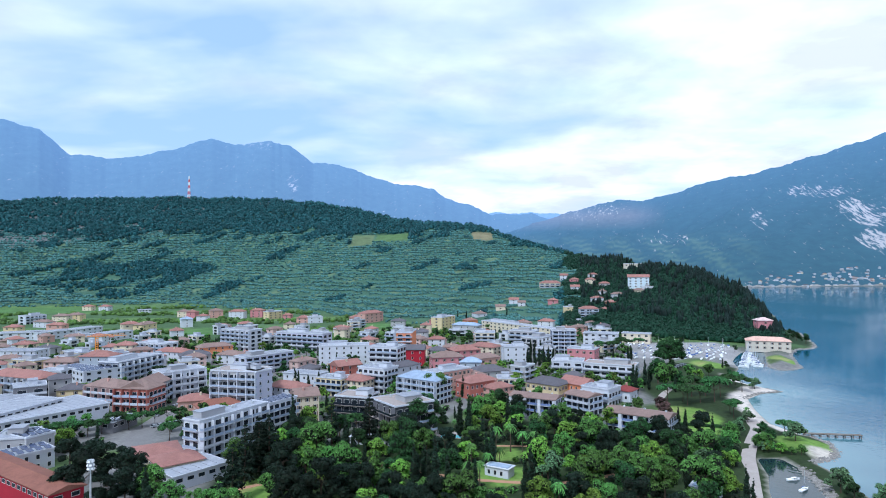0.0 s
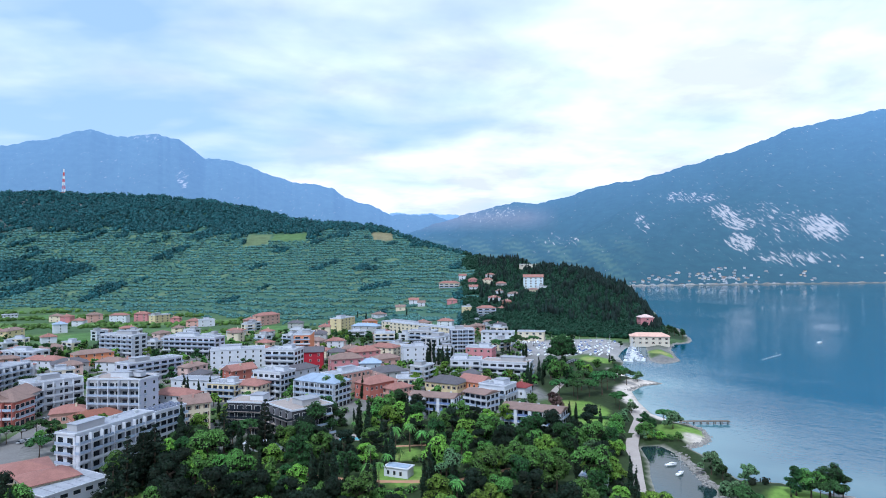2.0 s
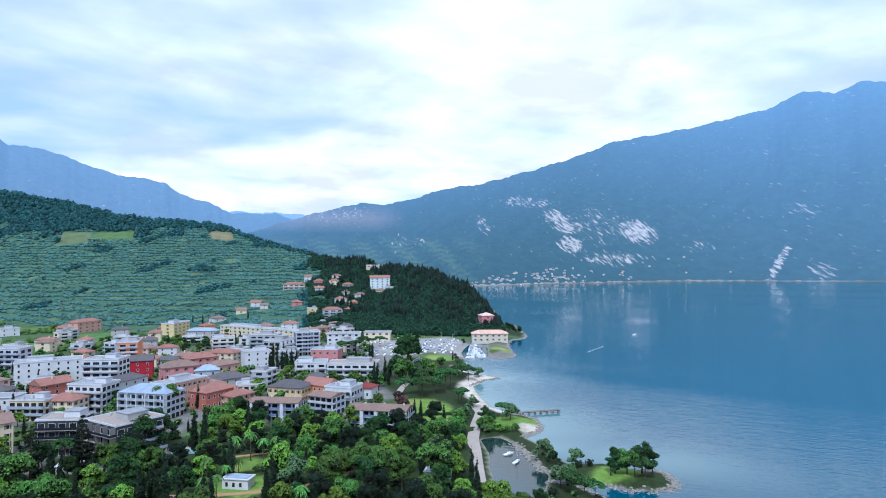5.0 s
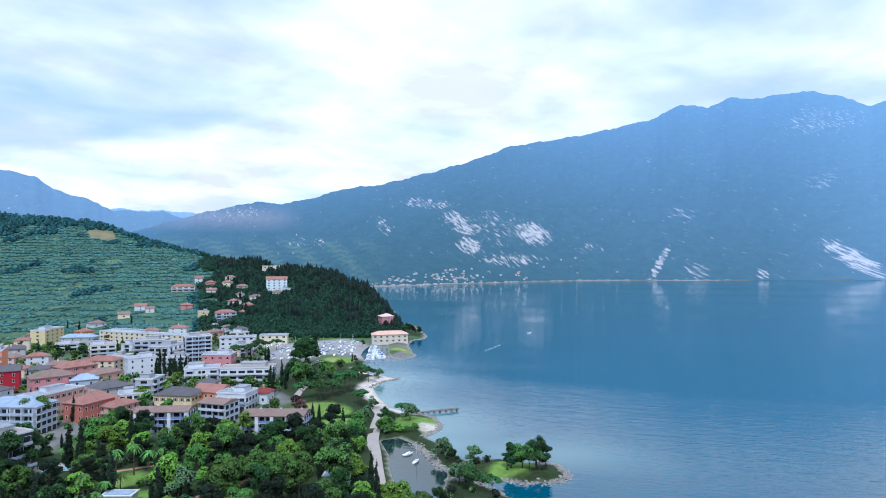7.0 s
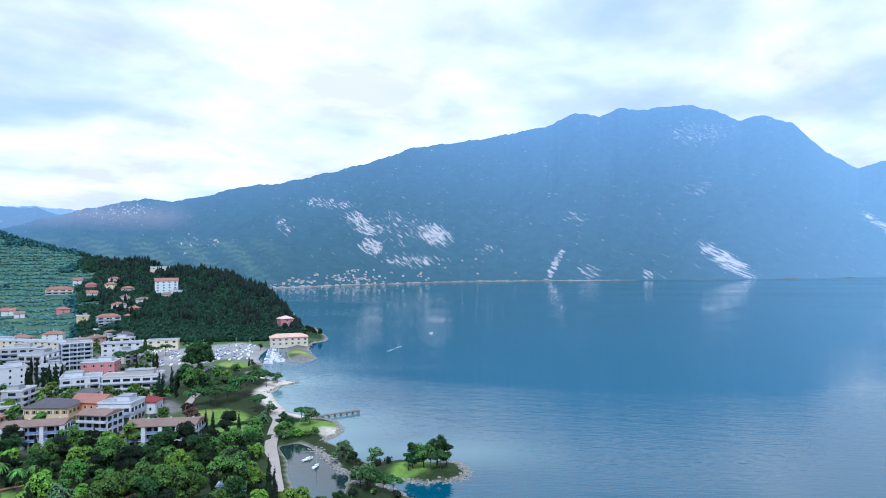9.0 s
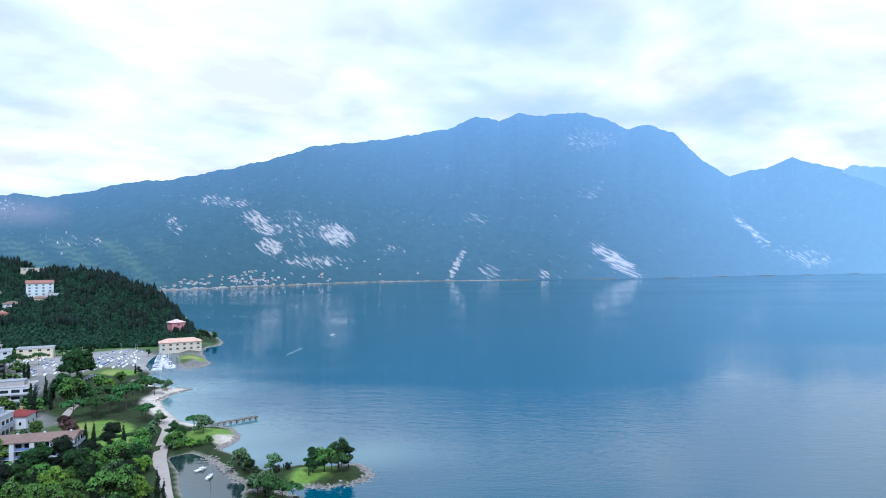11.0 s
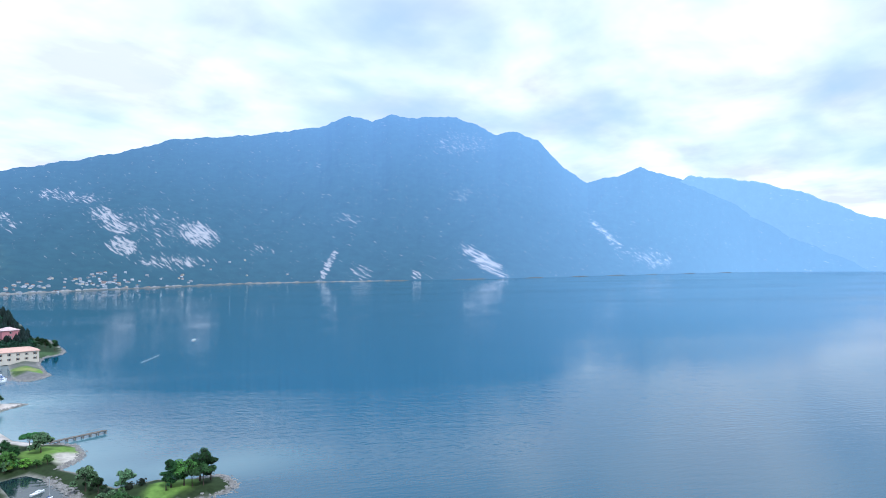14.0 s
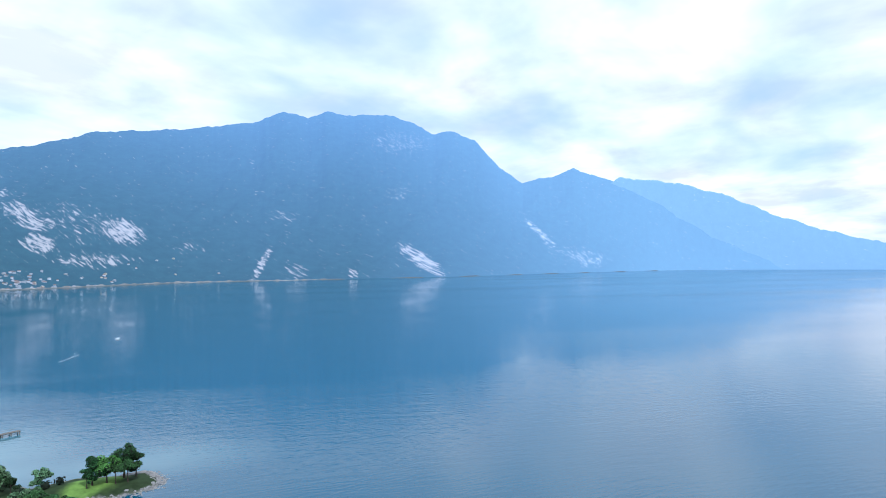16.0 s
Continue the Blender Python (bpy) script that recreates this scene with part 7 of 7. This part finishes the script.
def car_body():
    prof = [(-2.1, 0.3), (2.1, 0.3), (2.15, 0.75), (1.2, 0.92), (0.6, 1.42), (-1.2, 1.45), (-1.9, 0.95), (-2.15, 0.85)]
    verts = [(x, s * 0.85 * (0.86 if z > 1.2 else 1), z) for s in (-1, 1) for x, z in prof]
    n = len(prof)
    faces = [tuple(range(n)), tuple(range(2 * n - 1, n - 1, -1))] + [(k, k + n, (k + 1) % n + n, (k + 1) % n) for k in range(n)]
    me = bpy.data.meshes.new("body")
    me.from_pydata(verts, [], faces)
    me.polygons.foreach_set("material_index", np.array([0, 0] + [1 if k in (3, 5) else 0 for k in range(n)], np.int32))
    return me


def wheel_mesh():
    bmx = bmesh.new()
    bmesh.ops.create_cone(bmx, cap_ends=True, segments=10, radius1=0.33, radius2=0.33, depth=0.22, matrix=Matrix.Rotation(radians(90), 4, "X"))
    me = bpy.data.meshes.new("wheel")
    bmx.to_mesh(me)
    bmx.free()
    return me


def car(x, y, turn):
    ob = tagged(new("car", None), "parked car beside the street", "car", "parked cars")
    ob.matrix_world = pose(x, y, 2.62, 0, 0, turn)
    part("body", shared("car_body", car_body, [M_CAR, M_GLASS]), ob)
    for sx in (-1.35, 1.35):
        for sy in (-0.8, 0.8):
            part("wheel", shared("wheel", wheel_mesh, [M_TYRE]), ob, pose(sx, sy, 0.33))


for x, y, size in ((345, 640, 0.8), (349, 646, 0.7), (322, 622, 0.6)):
    tree("cypress", x, y, size)
for k in range(13):
    car(-137.5 + 1.9 * k, 296 + 2.9 * k * 0.6, 62 + boat_rng.uniform(-4, 4))
for k in range(9):
    car(-146, 318 + 6.3 * k, 88)
for k in range(10):
    car(150 + 3.0 * k, 430 + 3.2 * k, -30)


# the lakeside village across the water
def village():
    rng = random.Random(77)
    # the grey and blue-grey plasters stand in for haze over the water
    mats = [WALL["white"], WALL["grey"], WALL["stone"], WALL["bluegreywall"]]
    groups = ((33.3, 0.9, 60, 190, 34), (34.6, 0.8, 20, 120, 14), (29.6, 1.0, 40, 170, 16), (27.0, 0.9, 20, 130, 10), (37.0, 3.0, 30, 150, 10), (43.5, 2.2, 120, 260, 6))
    for middle, wide, low, high, count in groups:  # up the slope
        for k in range(count):
            yield rng.gauss(middle, wide), rng.uniform(low, high), rng.uniform(6, 11), rng.uniform(5, 8), rng.uniform(2.5, 4.5), rng.uniform(-40, 40), rng.choice(mats), rng.random()
    for k in range(18):  # along the water
        yield 26.5 + 12.5 * k / 17 + rng.uniform(-0.2, 0.2), rng.uniform(-4, 12), rng.uniform(8, 16), 7, rng.uniform(2.5, 4.5), rng.uniform(-8, 8), rng.choice(mats), rng.random()


def slope_height(bearing, far):
    """Height of the mountain's foot across the lake."""
    a, q, near, back, zz = FORMS["backdrop_east_mountain"]
    k = int(np.argmin(abs(a - bearing)))
    return float(np.interp((far - near[k]) / back[k], q, zz[:, k]))


for bearing, above, w, d, h, turn, mat, luck in village():
    far = float(np.interp(bearing, [26, 31, 37, 45], [2010, 2125, 2262, 2540])) + above
    z = max(slope_height(bearing, far), 1.0)
    ob = tagged(new("village_house", None), "small pale house of the village across the lake", "house", "houses across the lake")
    ob.matrix_world = pose(far * math.sin(radians(bearing)), far * math.cos(radians(bearing)), z, 0, 0, -bearing + turn)
    me = boxes_mesh("wall", [(-w / 2, w / 2, -d / 2, d / 2, -3.5, h, 0)])
    me.materials.append(mat)
    part("wall", me, ob)
    r = part("roof", gable_mesh(w, d, 2.0, 0.5, True), ob, pose(0, 0, h + 0.25))
    r.data.materials.append(ROOF["brown" if luck < 0.35 else "dark" if luck < 0.5 else "pale"])

# the embankment and its pale wall along the far shore
def far_shore():
    a = np.arange(24, 58, 0.1)
    foot = np.interp(a, [4, 26, 31, 37, 45, 58, 68, 74, 82, 89, 98], [2300, 2010, 2125, 2262, 2540, 2690, 2910, 3240, 3900, 4600, 4890])
    high = np.clip(2.6 + 1.2 * np.sin(a * 3.1) + 1.4 * np.sin(a * 7.7 + 1) - 1.8 * np.clip((a - 46) / 6, 0, 1), 0.4, 5)
    rows = [(foot - 9, -1.0), (foot - 9, 0.0), (foot - 7, 1.0), (foot + 25, 1.0)]
    px = np.stack([r * np.sin(np.radians(a)) for r, u in rows])
    py = np.stack([r * np.cos(np.radians(a)) for r, u in rows])
    pz = np.stack([np.full_like(a, -1.0), np.full_like(a, 0.15), high, high + 1.0])
    col = np.empty(px.shape + (3,))
    col[:] = (0.22, 0.22, 0.22)
    sheet = grid_mesh("embankment", px, py, pz, layered_material("embankment_stone", "stone", 0.9, 0.08, 0.5), {"stone": col})
    tagged(sheet, "pale stone embankment along the far shore", "embankment", kind="structure")


far_shore()

# buoys
M_BUOY = material("buoy", tint((235, 225, 220)), 0.5, vary=0.05)
bu = bpy.data.meshes.new("buoy")
bmx = bmesh.new()
bmesh.ops.create_uvsphere(bmx, u_segments=10, v_segments=6, radius=0.25)
bmx.to_mesh(bu)
bmx.free()
bu.materials.append(M_BUOY)
for k in range(12):
    ob = tagged(new("buoy", bu), "small white buoy floating on the lake", "buoy", "line of buoys")
    ob.matrix_world = pose(332 + 3.2 * k, 450 + 2.1 * k if k < 11 else 474 + 6 * (k - 10), 0.1)
boat(452, 530, 15, 0.9, False, "small pale motor boat on the open lake")
